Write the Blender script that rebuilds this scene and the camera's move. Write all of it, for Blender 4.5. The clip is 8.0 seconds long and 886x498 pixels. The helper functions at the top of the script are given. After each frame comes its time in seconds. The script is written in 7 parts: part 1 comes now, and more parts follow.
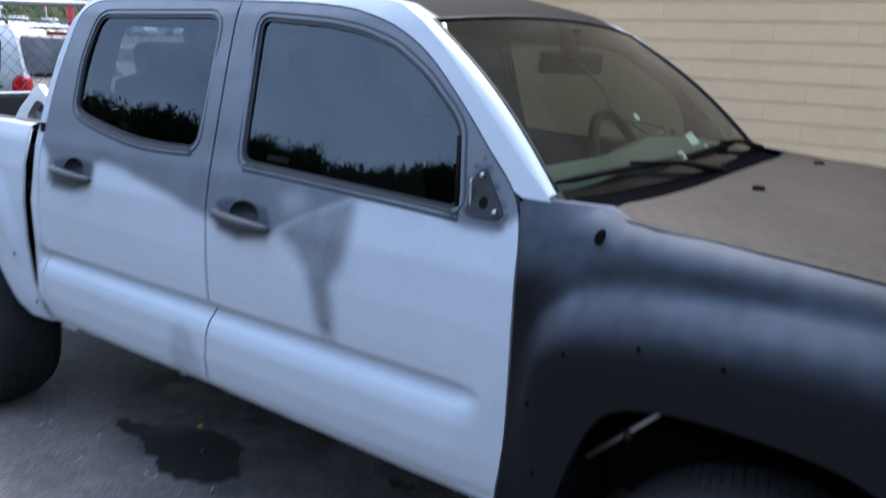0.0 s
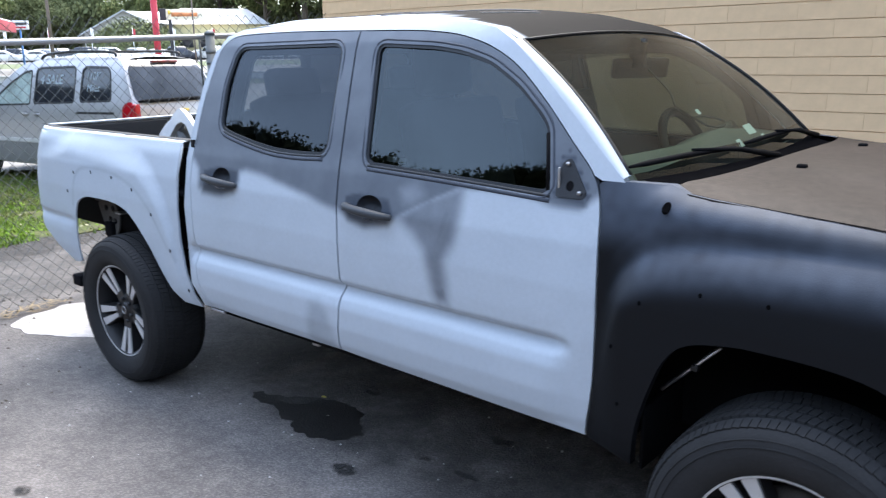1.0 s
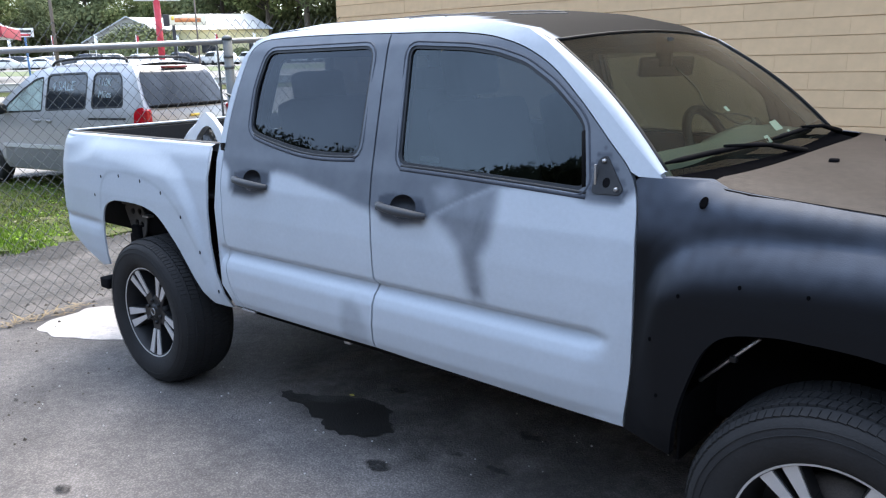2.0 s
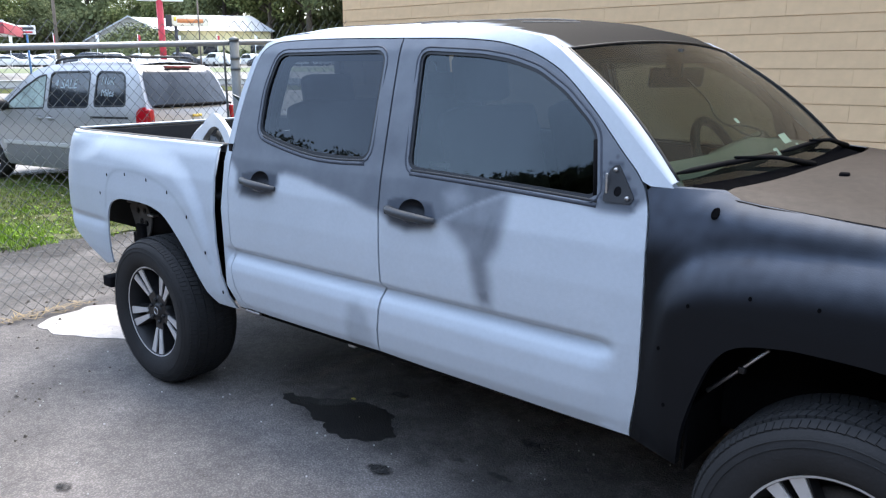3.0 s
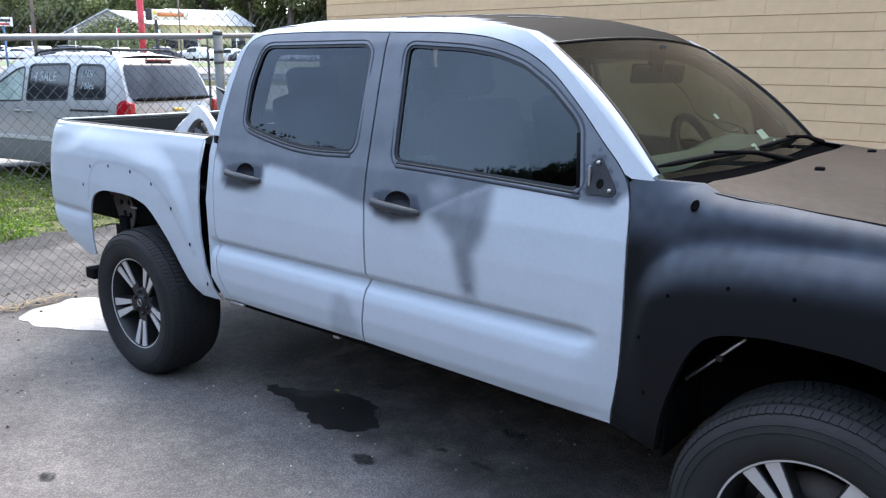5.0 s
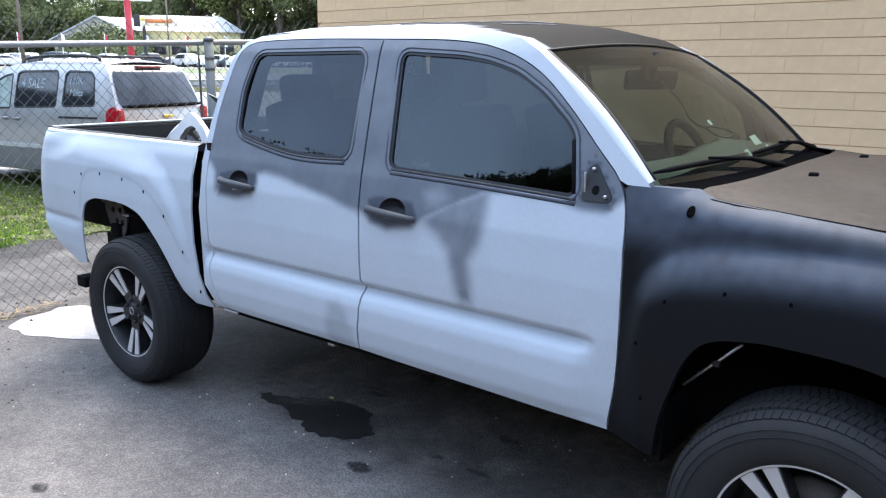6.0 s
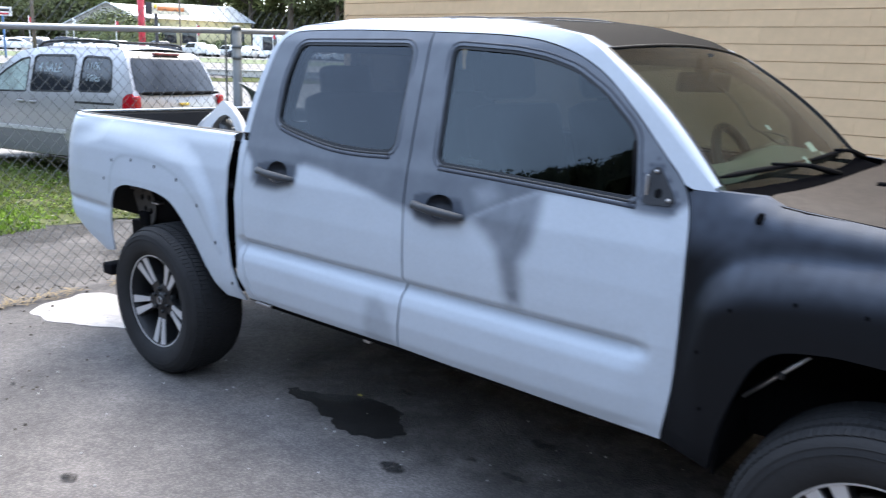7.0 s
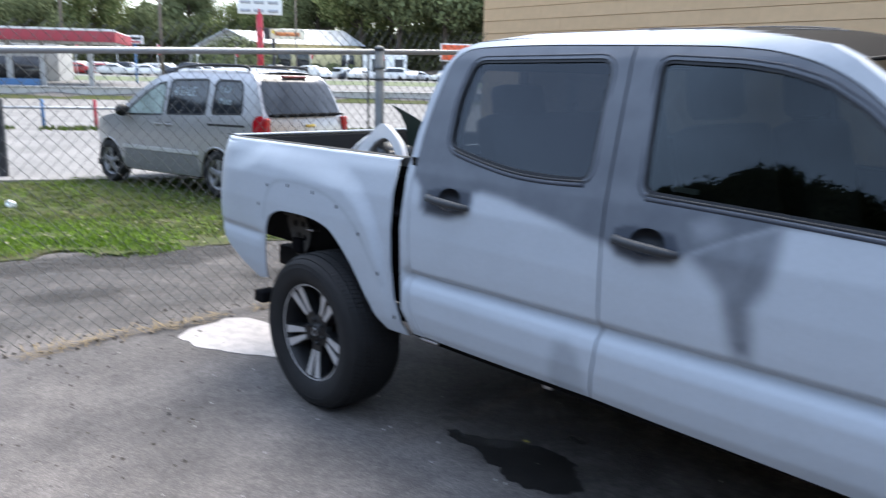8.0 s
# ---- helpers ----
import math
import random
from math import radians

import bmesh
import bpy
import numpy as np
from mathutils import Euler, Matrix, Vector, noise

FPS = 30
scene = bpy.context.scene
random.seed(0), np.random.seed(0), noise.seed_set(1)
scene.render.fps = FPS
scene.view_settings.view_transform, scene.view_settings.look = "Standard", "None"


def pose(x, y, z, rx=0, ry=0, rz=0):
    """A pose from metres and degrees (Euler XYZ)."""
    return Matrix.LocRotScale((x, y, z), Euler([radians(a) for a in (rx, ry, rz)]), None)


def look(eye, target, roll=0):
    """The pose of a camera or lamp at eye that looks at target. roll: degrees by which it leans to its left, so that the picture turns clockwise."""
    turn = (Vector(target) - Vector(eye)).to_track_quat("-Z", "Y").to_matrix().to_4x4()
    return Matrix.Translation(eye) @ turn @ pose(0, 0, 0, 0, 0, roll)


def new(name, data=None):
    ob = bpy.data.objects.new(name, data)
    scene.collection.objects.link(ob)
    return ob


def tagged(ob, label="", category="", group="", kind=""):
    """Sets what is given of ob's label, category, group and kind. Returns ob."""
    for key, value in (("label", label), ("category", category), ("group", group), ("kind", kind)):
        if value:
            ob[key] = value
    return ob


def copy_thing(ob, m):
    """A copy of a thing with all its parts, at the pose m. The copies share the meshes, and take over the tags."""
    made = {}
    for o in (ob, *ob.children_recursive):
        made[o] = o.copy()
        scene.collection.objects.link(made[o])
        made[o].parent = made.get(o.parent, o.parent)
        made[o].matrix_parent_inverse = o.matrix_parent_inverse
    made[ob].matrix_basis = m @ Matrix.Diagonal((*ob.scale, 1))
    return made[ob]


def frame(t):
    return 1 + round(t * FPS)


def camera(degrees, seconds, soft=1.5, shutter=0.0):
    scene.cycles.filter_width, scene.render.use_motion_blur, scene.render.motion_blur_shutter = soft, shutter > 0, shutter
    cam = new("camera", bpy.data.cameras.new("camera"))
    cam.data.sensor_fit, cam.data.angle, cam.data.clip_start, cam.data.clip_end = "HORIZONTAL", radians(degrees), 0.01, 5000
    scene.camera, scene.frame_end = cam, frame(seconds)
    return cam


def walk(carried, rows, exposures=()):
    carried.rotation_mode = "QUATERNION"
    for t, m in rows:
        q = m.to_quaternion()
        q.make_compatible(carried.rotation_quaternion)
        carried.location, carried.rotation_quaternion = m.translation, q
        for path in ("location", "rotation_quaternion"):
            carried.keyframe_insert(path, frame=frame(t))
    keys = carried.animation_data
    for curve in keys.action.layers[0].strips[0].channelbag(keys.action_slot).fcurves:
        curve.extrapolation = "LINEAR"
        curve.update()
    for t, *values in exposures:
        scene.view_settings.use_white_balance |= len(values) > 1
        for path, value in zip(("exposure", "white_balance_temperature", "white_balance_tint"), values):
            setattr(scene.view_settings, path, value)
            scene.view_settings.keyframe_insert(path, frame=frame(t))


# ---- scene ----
cam = camera(58.7, 8.0, soft=1.2, shutter=0.9)
PATH = [
    (0, (3.5, -2.28, 1.586), (2.386, -0.695, 1.09), 2.2),
    (0.2, (3.546, -2.374, 1.606), (2.437, -0.800, 1.064), 1.5),
    (0.5, (3.636, -2.539, 1.593), (2.465, -0.997, 1.09), 0.9),
    (0.8, (3.707, -2.649, 1.604), (2.453, -1.167, 1.122), -0.1),
    (1, (3.721, -2.691, 1.607), (2.453, -1.219, 1.131), -0.8),
    (1.5, (3.701, -2.759, 1.606), (2.423, -1.294, 1.137), -1.8),
    (3, (3.646, -2.827, 1.603), (2.374, -1.352, 1.148), -0.2),
    (3.5, (3.647, -2.84, 1.601), (2.374, -1.362, 1.164), 0.1),
    (4, (3.652, -2.855, 1.598), (2.38, -1.375, 1.16), -0.1),
    (4.5, (3.663, -2.864, 1.59), (2.411, -1.374, 1.128), 0.2),
    (6, (3.645, -2.877, 1.595), (2.428, -1.353, 1.147), 0.3),
    (6.5, (3.598, -2.898, 1.591), (2.38, -1.378, 1.138), 0.9),
    (7, (3.485, -2.928, 1.583), (2.264, -1.41, 1.128), 2.1),
    (7.2, (3.426, -2.944, 1.580), (2.189, -1.440, 1.128), 2.6),
    (7.5, (3.307, -2.931, 1.578), (2.015, -1.47, 1.132), 2.8),
    (7.7, (3.183, -2.932, 1.583), (1.830, -1.525, 1.148), 2.3),
    (8, (3.054, -2.919, 1.571), (1.637, -1.571, 1.155), 1.2),
]
walk(cam, [(t, look(eye, target, roll)) for t, eye, target, roll in PATH],
     exposures=[(0.0, 1.60, 6720, 10), (0.5, 1.95, 7260, 10), (1.0, 1.81, 7260, 10), (1.5, 1.64, 7260, 10), (3.0, 1.74, 7260, 10), (4.5, 1.71, 7260, 10), (6.0, 1.85, 7260, 10), (6.5, 1.85, 7260, 10), (7.5, 1.56, 7260, 10), (8.0, 1.36, 7260, 10)])

# ---- light: bright overcast evening, no direct sun on the truck ----
world = bpy.data.worlds.new("sky")
scene.world = world
world.use_nodes = True
wn = world.node_tree.nodes
sky = wn.new("ShaderNodeTexSky")
sky.sky_type, sky.sun_disc = "NISHITA", False
sky.sun_elevation, sky.sun_rotation = radians(58), radians(331)
sky.dust_density, sky.ozone_density = 1.2, 1.5
world.node_tree.links.new(sky.outputs["Color"], wn["Background"].inputs["Color"])
# veil of high cloud over the whole sky, brighter overhead
VEIL = 0.32
veil, both = wn.new("ShaderNodeBackground"), wn.new("ShaderNodeAddShader")
veil.inputs["Color"].default_value = (0.76, 0.97, 1.36, 1)
sky_way, sky_split, cloud, cloud_range, height_range, veil_power = (wn.new("ShaderNode" + k) for k in ("TexCoord", "SeparateXYZ", "TexNoise", "MapRange", "MapRange", "Math"))
cloud.inputs["Scale"].default_value, cloud.inputs["Detail"].default_value, cloud.inputs["Distortion"].default_value = 2.6, 6, 0.6
cloud_range.inputs["From Min"].default_value, cloud_range.inputs["From Max"].default_value = 0.34, 0.66
cloud_range.inputs["To Min"].default_value, cloud_range.inputs["To Max"].default_value = 0.62, 1.42
height_range.inputs["To Min"].default_value, height_range.inputs["To Max"].default_value = VEIL * 0.62, VEIL * 1.18
veil_power.operation = "MULTIPLY"
sky_power = wn.new("ShaderNodeMath")
sky_power.operation, sky_power.inputs[1].default_value = "MULTIPLY", 0.16
for a, b in ((sky_way.outputs["Generated"], sky_split.inputs[0]), (sky_way.outputs["Generated"], cloud.inputs["Vector"]), (cloud.outputs["Fac"], cloud_range.inputs["Value"]),
             (sky_split.outputs["Z"], height_range.inputs["Value"]), (cloud_range.outputs[0], veil_power.inputs[0]), (height_range.outputs[0], veil_power.inputs[1]), (veil_power.outputs[0], veil.inputs["Strength"]),
             (cloud_range.outputs[0], sky_power.inputs[0]), (sky_power.outputs[0], wn["Background"].inputs["Strength"])):
    world.node_tree.links.new(a, b)
world.node_tree.links.new(wn["Background"].outputs[0], both.inputs[0])
world.node_tree.links.new(veil.outputs[0], both.inputs[1])
world.node_tree.links.new(both.outputs[0], wn["World Output"].inputs["Surface"])
sun_data = bpy.data.lights.new("sun", "SUN")
sun_data.energy, sun_data.angle, sun_data.color = 2.3, radians(46), (0.98, 0.98, 0.975)
sun = new("sun", sun_data)
sun.matrix_world = look((-5.4, 9.6, 17.6), (0, 0, 0))

CY = 0.09  # middle plane of the pickup

# ---- materials ----


def mat(name, base, rough=0.6, metal=0.0, var=0.12, scale=6.0, bump=0.0, bump_scale=60.0, spec=0.5, coat=0.0):
    """A surface with grain at two scales."""
    m = bpy.data.materials.new(name)
    m.use_nodes = True
    nt = m.node_tree
    b = nt.nodes["Principled BSDF"]
    b.inputs["Roughness"].default_value, b.inputs["Metallic"].default_value = rough, metal
    b.inputs["Specular IOR Level"].default_value, b.inputs["Coat Weight"].default_value = spec, coat
    co = nt.nodes.new("ShaderNodeTexCoord")
    big, small = nt.nodes.new("ShaderNodeTexNoise"), nt.nodes.new("ShaderNodeTexNoise")
    big.inputs["Scale"].default_value, small.inputs["Scale"].default_value = scale, scale * 14
    big.inputs["Detail"].default_value = small.inputs["Detail"].default_value = 4
    for n in (big, small):
        nt.links.new(co.outputs["Object"], n.inputs["Vector"])
    add = nt.nodes.new("ShaderNodeMath")
    add.operation = "ADD"
    nt.links.new(big.outputs["Fac"], add.inputs[0]), nt.links.new(small.outputs["Fac"], add.inputs[1])
    ramp = nt.nodes.new("ShaderNodeMapRange")
    ramp.inputs["From Min"].default_value, ramp.inputs["From Max"].default_value = 0.6, 1.4
    ramp.inputs["To Min"].default_value, ramp.inputs["To Max"].default_value = 1 - var, 1 + var
    nt.links.new(add.outputs[0], ramp.inputs["Value"])
    mul = nt.nodes.new("ShaderNodeVectorMath")
    mul.operation = "SCALE"
    mul.inputs[0].default_value = base[:3]
    nt.links.new(ramp.outputs[0], mul.inputs["Scale"])
    nt.links.new(mul.outputs[0], b.inputs["Base Color"])
    if bump:
        bn, bm_ = nt.nodes.new("ShaderNodeTexNoise"), nt.nodes.new("ShaderNodeBump")
        bn.inputs["Scale"].default_value, bn.inputs["Detail"].default_value = bump_scale, 5
        bm_.inputs["Strength"].default_value, bm_.inputs["Distance"].default_value = bump, 0.01
        nt.links.new(co.outputs["Object"], bn.inputs["Vector"])
        nt.links.new(bn.outputs["Fac"], bm_.inputs["Height"])
        nt.links.new(bm_.outputs["Normal"], b.inputs["Normal"])
    return m


def tone_mat(name, light, dark, rough_l, rough_d, edge=0.25):
    """Two sprayed coats, mixed by how much of the dark one was laid on (tone), with a cloudy edge."""
    m = mat(name, light, rough_l, var=0.05, scale=5, bump=0.06, bump_scale=240)
    nt = m.node_tree
    b = nt.nodes["Principled BSDF"]
    base = b.inputs["Base Color"].links[0].from_socket
    at = nt.nodes.new("ShaderNodeAttribute")
    at.attribute_name = "tone"
    no = nt.nodes.new("ShaderNodeTexNoise")
    no.inputs["Scale"].default_value, no.inputs["Detail"].default_value = 9, 5
    co = nt.nodes.new("ShaderNodeTexCoord")
    nt.links.new(co.outputs["Object"], no.inputs["Vector"])
    mr = nt.nodes.new("ShaderNodeMapRange")
    mr.inputs["To Min"].default_value, mr.inputs["To Max"].default_value = -edge, edge
    mr.inputs["From Min"].default_value, mr.inputs["From Max"].default_value = 0.25, 0.75
    nt.links.new(no.outputs["Fac"], mr.inputs["Value"])
    tri = nt.nodes.new("ShaderNodeMath")  # the cloudiness counts only in the soft edge
    tri.operation = "MULTIPLY_ADD"
    par = nt.nodes.new("ShaderNodeMath")
    par.operation = "PINGPONG"
    par.inputs[1].default_value = 0.5
    nt.links.new(at.outputs["Fac"], par.inputs[0])
    nt.links.new(par.outputs[0], tri.inputs[0]), nt.links.new(mr.outputs[0], tri.inputs[1]), nt.links.new(at.outputs["Fac"], tri.inputs[2])
    mix = nt.nodes.new("ShaderNodeMix")
    mix.data_type = "RGBA"
    mix.inputs["B"].default_value = (*dark, 1)
    for sock in mix.inputs:
        if sock.identifier == "A_Color":
            nt.links.new(base, sock)
        if sock.identifier == "B_Color":
            sock.default_value = (*dark, 1)
    nt.links.new(tri.outputs[0], mix.inputs["Factor"])
    for sock in mix.outputs:
        if sock.identifier == "Result_Color":
            nt.links.new(sock, b.inputs["Base Color"])
    rr = nt.nodes.new("ShaderNodeMapRange")
    rr.inputs["To Min"].default_value, rr.inputs["To Max"].default_value = rough_l, rough_d
    nt.links.new(at.outputs["Fac"], rr.inputs["Value"]), nt.links.new(rr.outputs[0], b.inputs["Roughness"])
    return m


def dusty(m, colour, most):
    """A thin film of dust and smears on a pane."""
    nt = m.node_tree
    out = nt.nodes["Material Output"].inputs["Surface"]
    old = out.links[0].from_socket
    co, no, mr, df, mx = (nt.nodes.new("ShaderNode" + k) for k in ("TexCoord", "TexNoise", "MapRange", "BsdfDiffuse", "MixShader"))
    no.inputs["Scale"].default_value, no.inputs["Detail"].default_value, no.inputs["Distortion"].default_value = 3.0, 6, 0.6
    mr.inputs["From Min"].default_value, mr.inputs["From Max"].default_value = 0.40, 0.75
    mr.inputs["To Min"].default_value, mr.inputs["To Max"].default_value = most * 0.25, most
    df.inputs["Color"].default_value = (*colour, 1)
    nt.links.new(co.outputs["Object"], no.inputs["Vector"]), nt.links.new(no.outputs["Fac"], mr.inputs["Value"])
    nt.links.new(mr.outputs[0], mx.inputs[0]), nt.links.new(old, mx.inputs[1]), nt.links.new(df.outputs[0], mx.inputs[2])
    nt.links.new(mx.outputs[0], out)
    return m


def glass(name, tint, ior=1.5, rough=0.0, film=(1, 1, 1)):
    m = bpy.data.materials.new(name)
    m.use_nodes = True
    nt = m.node_tree
    nt.nodes.remove(nt.nodes["Principled BSDF"])
    tr, gl, fr, mx = (nt.nodes.new("ShaderNode" + k) for k in ("BsdfTransparent", "BsdfGlossy", "Fresnel", "MixShader"))
    tr.inputs["Color"].default_value = (*tint, 1)
    gl.inputs["Roughness"].default_value, gl.inputs["Color"].default_value = rough, (*film, 1)
    fr.inputs["IOR"].default_value = ior
    nt.links.new(fr.outputs[0], mx.inputs[0]), nt.links.new(tr.outputs[0], mx.inputs[1]), nt.links.new(gl.outputs[0], mx.inputs[2])
    nt.links.new(mx.outputs[0], nt.nodes["Material Output"].inputs["Surface"])
    return m


PRIMER = tone_mat("primer_grey", (0.400, 0.447, 0.500), (0.023, 0.032, 0.051), 0.42, 0.42)
ROOF_COAT = tone_mat("roof_coat", (0.355, 0.405, 0.47), (0.013, 0.012, 0.0115), 0.42, 0.85)
# its pale coat also paints the fender's ridge highlight and valley shade
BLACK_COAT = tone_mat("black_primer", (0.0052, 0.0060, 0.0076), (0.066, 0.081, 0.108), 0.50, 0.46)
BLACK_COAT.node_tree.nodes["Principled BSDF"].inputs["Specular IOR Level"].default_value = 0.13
HOOD_COAT = mat("hood_black", (0.026, 0.0198, 0.0172), 0.62, var=0.6, scale=3, bump=0.1, bump_scale=200, spec=0.16)
ROOF_COAT.node_tree.nodes["Principled BSDF"].inputs["Specular IOR Level"].default_value = 0.12
TINT = glass("tinted_glass", (0.175, 0.19, 0.18), 1.5, film=(0.78, 0.90, 0.98))
PRIVACY = glass("privacy_glass", (0.14, 0.155, 0.165), 1.42, film=(0.78, 0.87, 0.99))
CLEAR = dusty(glass("windscreen_glass", (0.58, 0.66, 0.55), 1.20), (0.42, 0.46, 0.42), 0.035)
BEAD = mat("sprayed_bead", (0.055, 0.065, 0.084), 0.6, var=0.15, scale=20, spec=0.15)
SEAL = mat("window_seal_rubber", (0.010, 0.012, 0.016), 0.42, var=0.2, scale=20, spec=0.35)
CUP = mat("dark_shaded_cup", (0.012, 0.015, 0.021), 0.5, var=0.15, scale=20, spec=0.3)
COWL = mat("cowl_plastic", (0.004, 0.004, 0.0045), 0.8, var=0.3, scale=20, spec=0.0)
RUBBER = mat("tyre_rubber", (0.018, 0.018, 0.019), 0.8, var=0.25, scale=12, bump=0.2, bump_scale=90, spec=0.3)
TRIM = mat("black_trim", (0.012, 0.012, 0.013), 0.5, var=0.2, spec=0.3)
BRACKET = mat("dark_bracket", (0.022, 0.024, 0.028), 0.5, var=0.2, spec=0.3)
HANDLE = mat("dark_grey_plastic", (0.036, 0.040, 0.046), 0.5, var=0.2, spec=0.35)
ALLOY = mat("machined_alloy", (0.54, 0.54, 0.55), 0.42, 0.4, var=0.06, scale=20)
DARK_ALLOY = mat("dark_wheel_paint", (0.014, 0.0145, 0.016), 0.4, var=0.15, spec=0.35)
STEEL = mat("bare_steel", (0.45, 0.45, 0.46), 0.4, 1.0, var=0.2, scale=20)
UNDER = mat("underbody", (0.007, 0.007, 0.008), 0.9, var=0.3, spec=0.05)
BEDLINER = mat("bed_liner", (0.015, 0.015, 0.016), 0.7, var=0.3, scale=10, bump=0.4, bump_scale=120)
CLOTH = mat("seat_cloth", (0.055, 0.055, 0.058), 0.9, var=0.15, scale=20)
DASH = mat("dash_plastic", (0.085, 0.10, 0.098), 0.7, var=0.15)
WHITE_PAINT = mat("white_plastic", (0.8, 0.8, 0.8), 0.3, var=0.04)
BELT = mat("belt_rubber", (0.040, 0.048, 0.064), 0.55, var=0.2, scale=20, spec=0.2)
GREEN_PLASTIC = mat("dark_green_plastic", (0.009, 0.021, 0.016), 0.35, var=0.3)
PAPER = mat("sticker_paper", (0.75, 0.8, 0.8), 0.6, var=0.05)

# ---- building helpers ----


def part(name, bm, material, parent=None, label="", smooth=True, kind=""):
    me = bpy.data.meshes.new(name)
    bm.to_mesh(me)
    bm.free()
    for p in me.polygons:
        p.use_smooth = smooth
    me.materials.append(material)
    ob = new(name, me)
    ob.parent = parent
    return tagged(ob, label=label, kind=kind)


def thing(name, label, category, at=(0, 0, 0), group="", kind="", rz=0.0):
    ob = new(name)
    ob.empty_display_size = 0.2
    ob.matrix_world = pose(*at, 0, 0, rz)
    return tagged(ob, label, category, group, kind)


def curve(pts, n=6, closed=False):
    """Catmull-Rom points through pts."""
    p = [Vector(q) for q in pts]
    out, k = [], len(p)
    for i in range(k if closed else k - 1):
        a, b, c, d = ((p[(i + j) % k] if closed else p[min(max(i + j, 0), k - 1)]) for j in (-1, 0, 1, 2))
        for s in range(n):
            t = s / n
            out.append(0.5 * (2 * b + (c - a) * t + (2 * a - 5 * b + 4 * c - d) * t * t + (3 * b - a - 3 * c + d) * t ** 3))
    if not closed:
        out.append(p[-1])
    return [tuple(q) for q in out]


def rounded(pts, r, n=5):
    """A polygon with its corners cut round."""
    out, k = [], len(pts)
    for i in range(k):
        a, b, c = (Vector(pts[(i + j) % k]) for j in (-1, 0, 1))
        ra = min(r, (a - b).length * 0.45, (c - b).length * 0.45)
        p, q = b + (a - b).normalized() * ra, b + (c - b).normalized() * ra
        for s in range(n + 1):
            t = s / n
            out.append(tuple(p * (1 - t) ** 2 + b * 2 * t * (1 - t) + q * t * t))
    return out


def grown(poly, d):
    """The outline moved outwards by d (inwards: minus)."""
    p = np.array(poly)
    area = np.sum(p[:, 0] * np.roll(p[:, 1], -1) - np.roll(p[:, 0], -1) * p[:, 1])
    t = np.roll(p, -1, 0) - np.roll(p, 1, 0)
    t /= np.maximum(np.linalg.norm(t, axis=1, keepdims=True), 1e-9)
    n = np.c_[t[:, 1], -t[:, 0]] * (1 if area > 0 else -1)
    return [tuple(q) for q in p + n * d]


def inside(poly, pts):
    poly, pts = np.array(poly), np.array(pts)
    x, y, hit = pts[:, 0], pts[:, 1], np.zeros(len(pts), bool)
    for (x0, y0), (x1, y1) in zip(poly, np.roll(poly, -1, 0)):
        if y0 != y1:
            hit ^= ((y0 > y) != (y1 > y)) & (x < (x1 - x0) * (y - y0) / (y1 - y0) + x0)
    return hit


def edge_distance(poly, pts):
    poly, pts = np.array(poly), np.array(pts)
    best = np.full(len(pts), 9e9)
    for a, b in zip(poly, np.roll(poly, -1, 0)):
        d = b - a
        t = np.clip(((pts - a) @ d) / max(d @ d, 1e-12), 0, 1)
        best = np.minimum(best, np.linalg.norm(pts - a - t[:, None] * d, axis=1))
    return best


def sheet_mesh(outline, holes, place, step, lip, tone=None, band=None):
    """A curved sheet over a flat outline: place(a, b) gives the point and lip(point) the folded edge."""
    from_rings = [list(outline)] + [list(h) for h in holes]
    pts, edges = [], []
    for ring in from_rings:
        k = len(pts)
        pts += ring
        edges += [(k + i, k + (i + 1) % len(ring)) for i in range(len(ring))]
    o = np.array(outline)
    lo, hi = o.min(0), o.max(0)
    gx, gz = np.meshgrid(np.arange(lo[0] + step / 2, hi[0], step), np.arange(lo[1] + step / 2, hi[1], step))
    gx[1::2] += step / 2
    grid = np.c_[gx.ravel(), gz.ravel()]
    if band:  # closer rows where the sheet is creased
        bx, bz = np.meshgrid(np.arange(lo[0] + step, hi[0], step), np.arange(*band))
        out_of = (grid[:, 1] < band[0] - 0.002) | (grid[:, 1] > band[1] + 0.002)
        grid = np.r_[grid[out_of], np.c_[bx.ravel(), bz.ravel()]]
    keep = inside(outline, grid) & (edge_distance(outline, grid) > step * 0.45)
    for h in holes:
        keep &= ~inside(h, grid) & (edge_distance(h, grid) > step * 0.45)
    pts += [tuple(q) for q in grid[keep]]
    from mathutils import geometry
    v2, _, faces, _, _, _ = geometry.delaunay_2d_cdt([Vector(q) for q in pts], edges, [], 0, 1e-6)
    mid = np.array([np.mean([v2[i] for i in f], axis=0) for f in faces])
    ok = inside(outline, mid)
    for h in holes:
        ok &= ~inside(h, mid)
    bm = bmesh.new()
    layer = bm.verts.layers.float.new("tone") if tone else None
    vs = [bm.verts.new(place(v[0], v[1])) for v in v2]
    if tone:
        for v, q in zip(vs, v2):
            v[layer] = tone(q[0], q[1])
    for f, good in zip(faces, ok):
        if good:
            try:
                bm.faces.new([vs[i] for i in f])
            except ValueError:
                pass
    bmesh.ops.delete(bm, geom=[v for v in bm.verts if not v.link_faces], context="VERTS")
    if lip:
        rim = [e for e in bm.edges if len(e.link_faces) == 1]
        got = bmesh.ops.extrude_edge_only(bm, edges=rim)
        for v in got["geom"]:
            if isinstance(v, bmesh.types.BMVert):
                v.co = lip(v.co)
        sharp = set(rim)
        for e in sharp:
            if e.is_valid:
                e.smooth = False
    bmesh.ops.recalc_face_normals(bm, faces=bm.faces)
    return bm


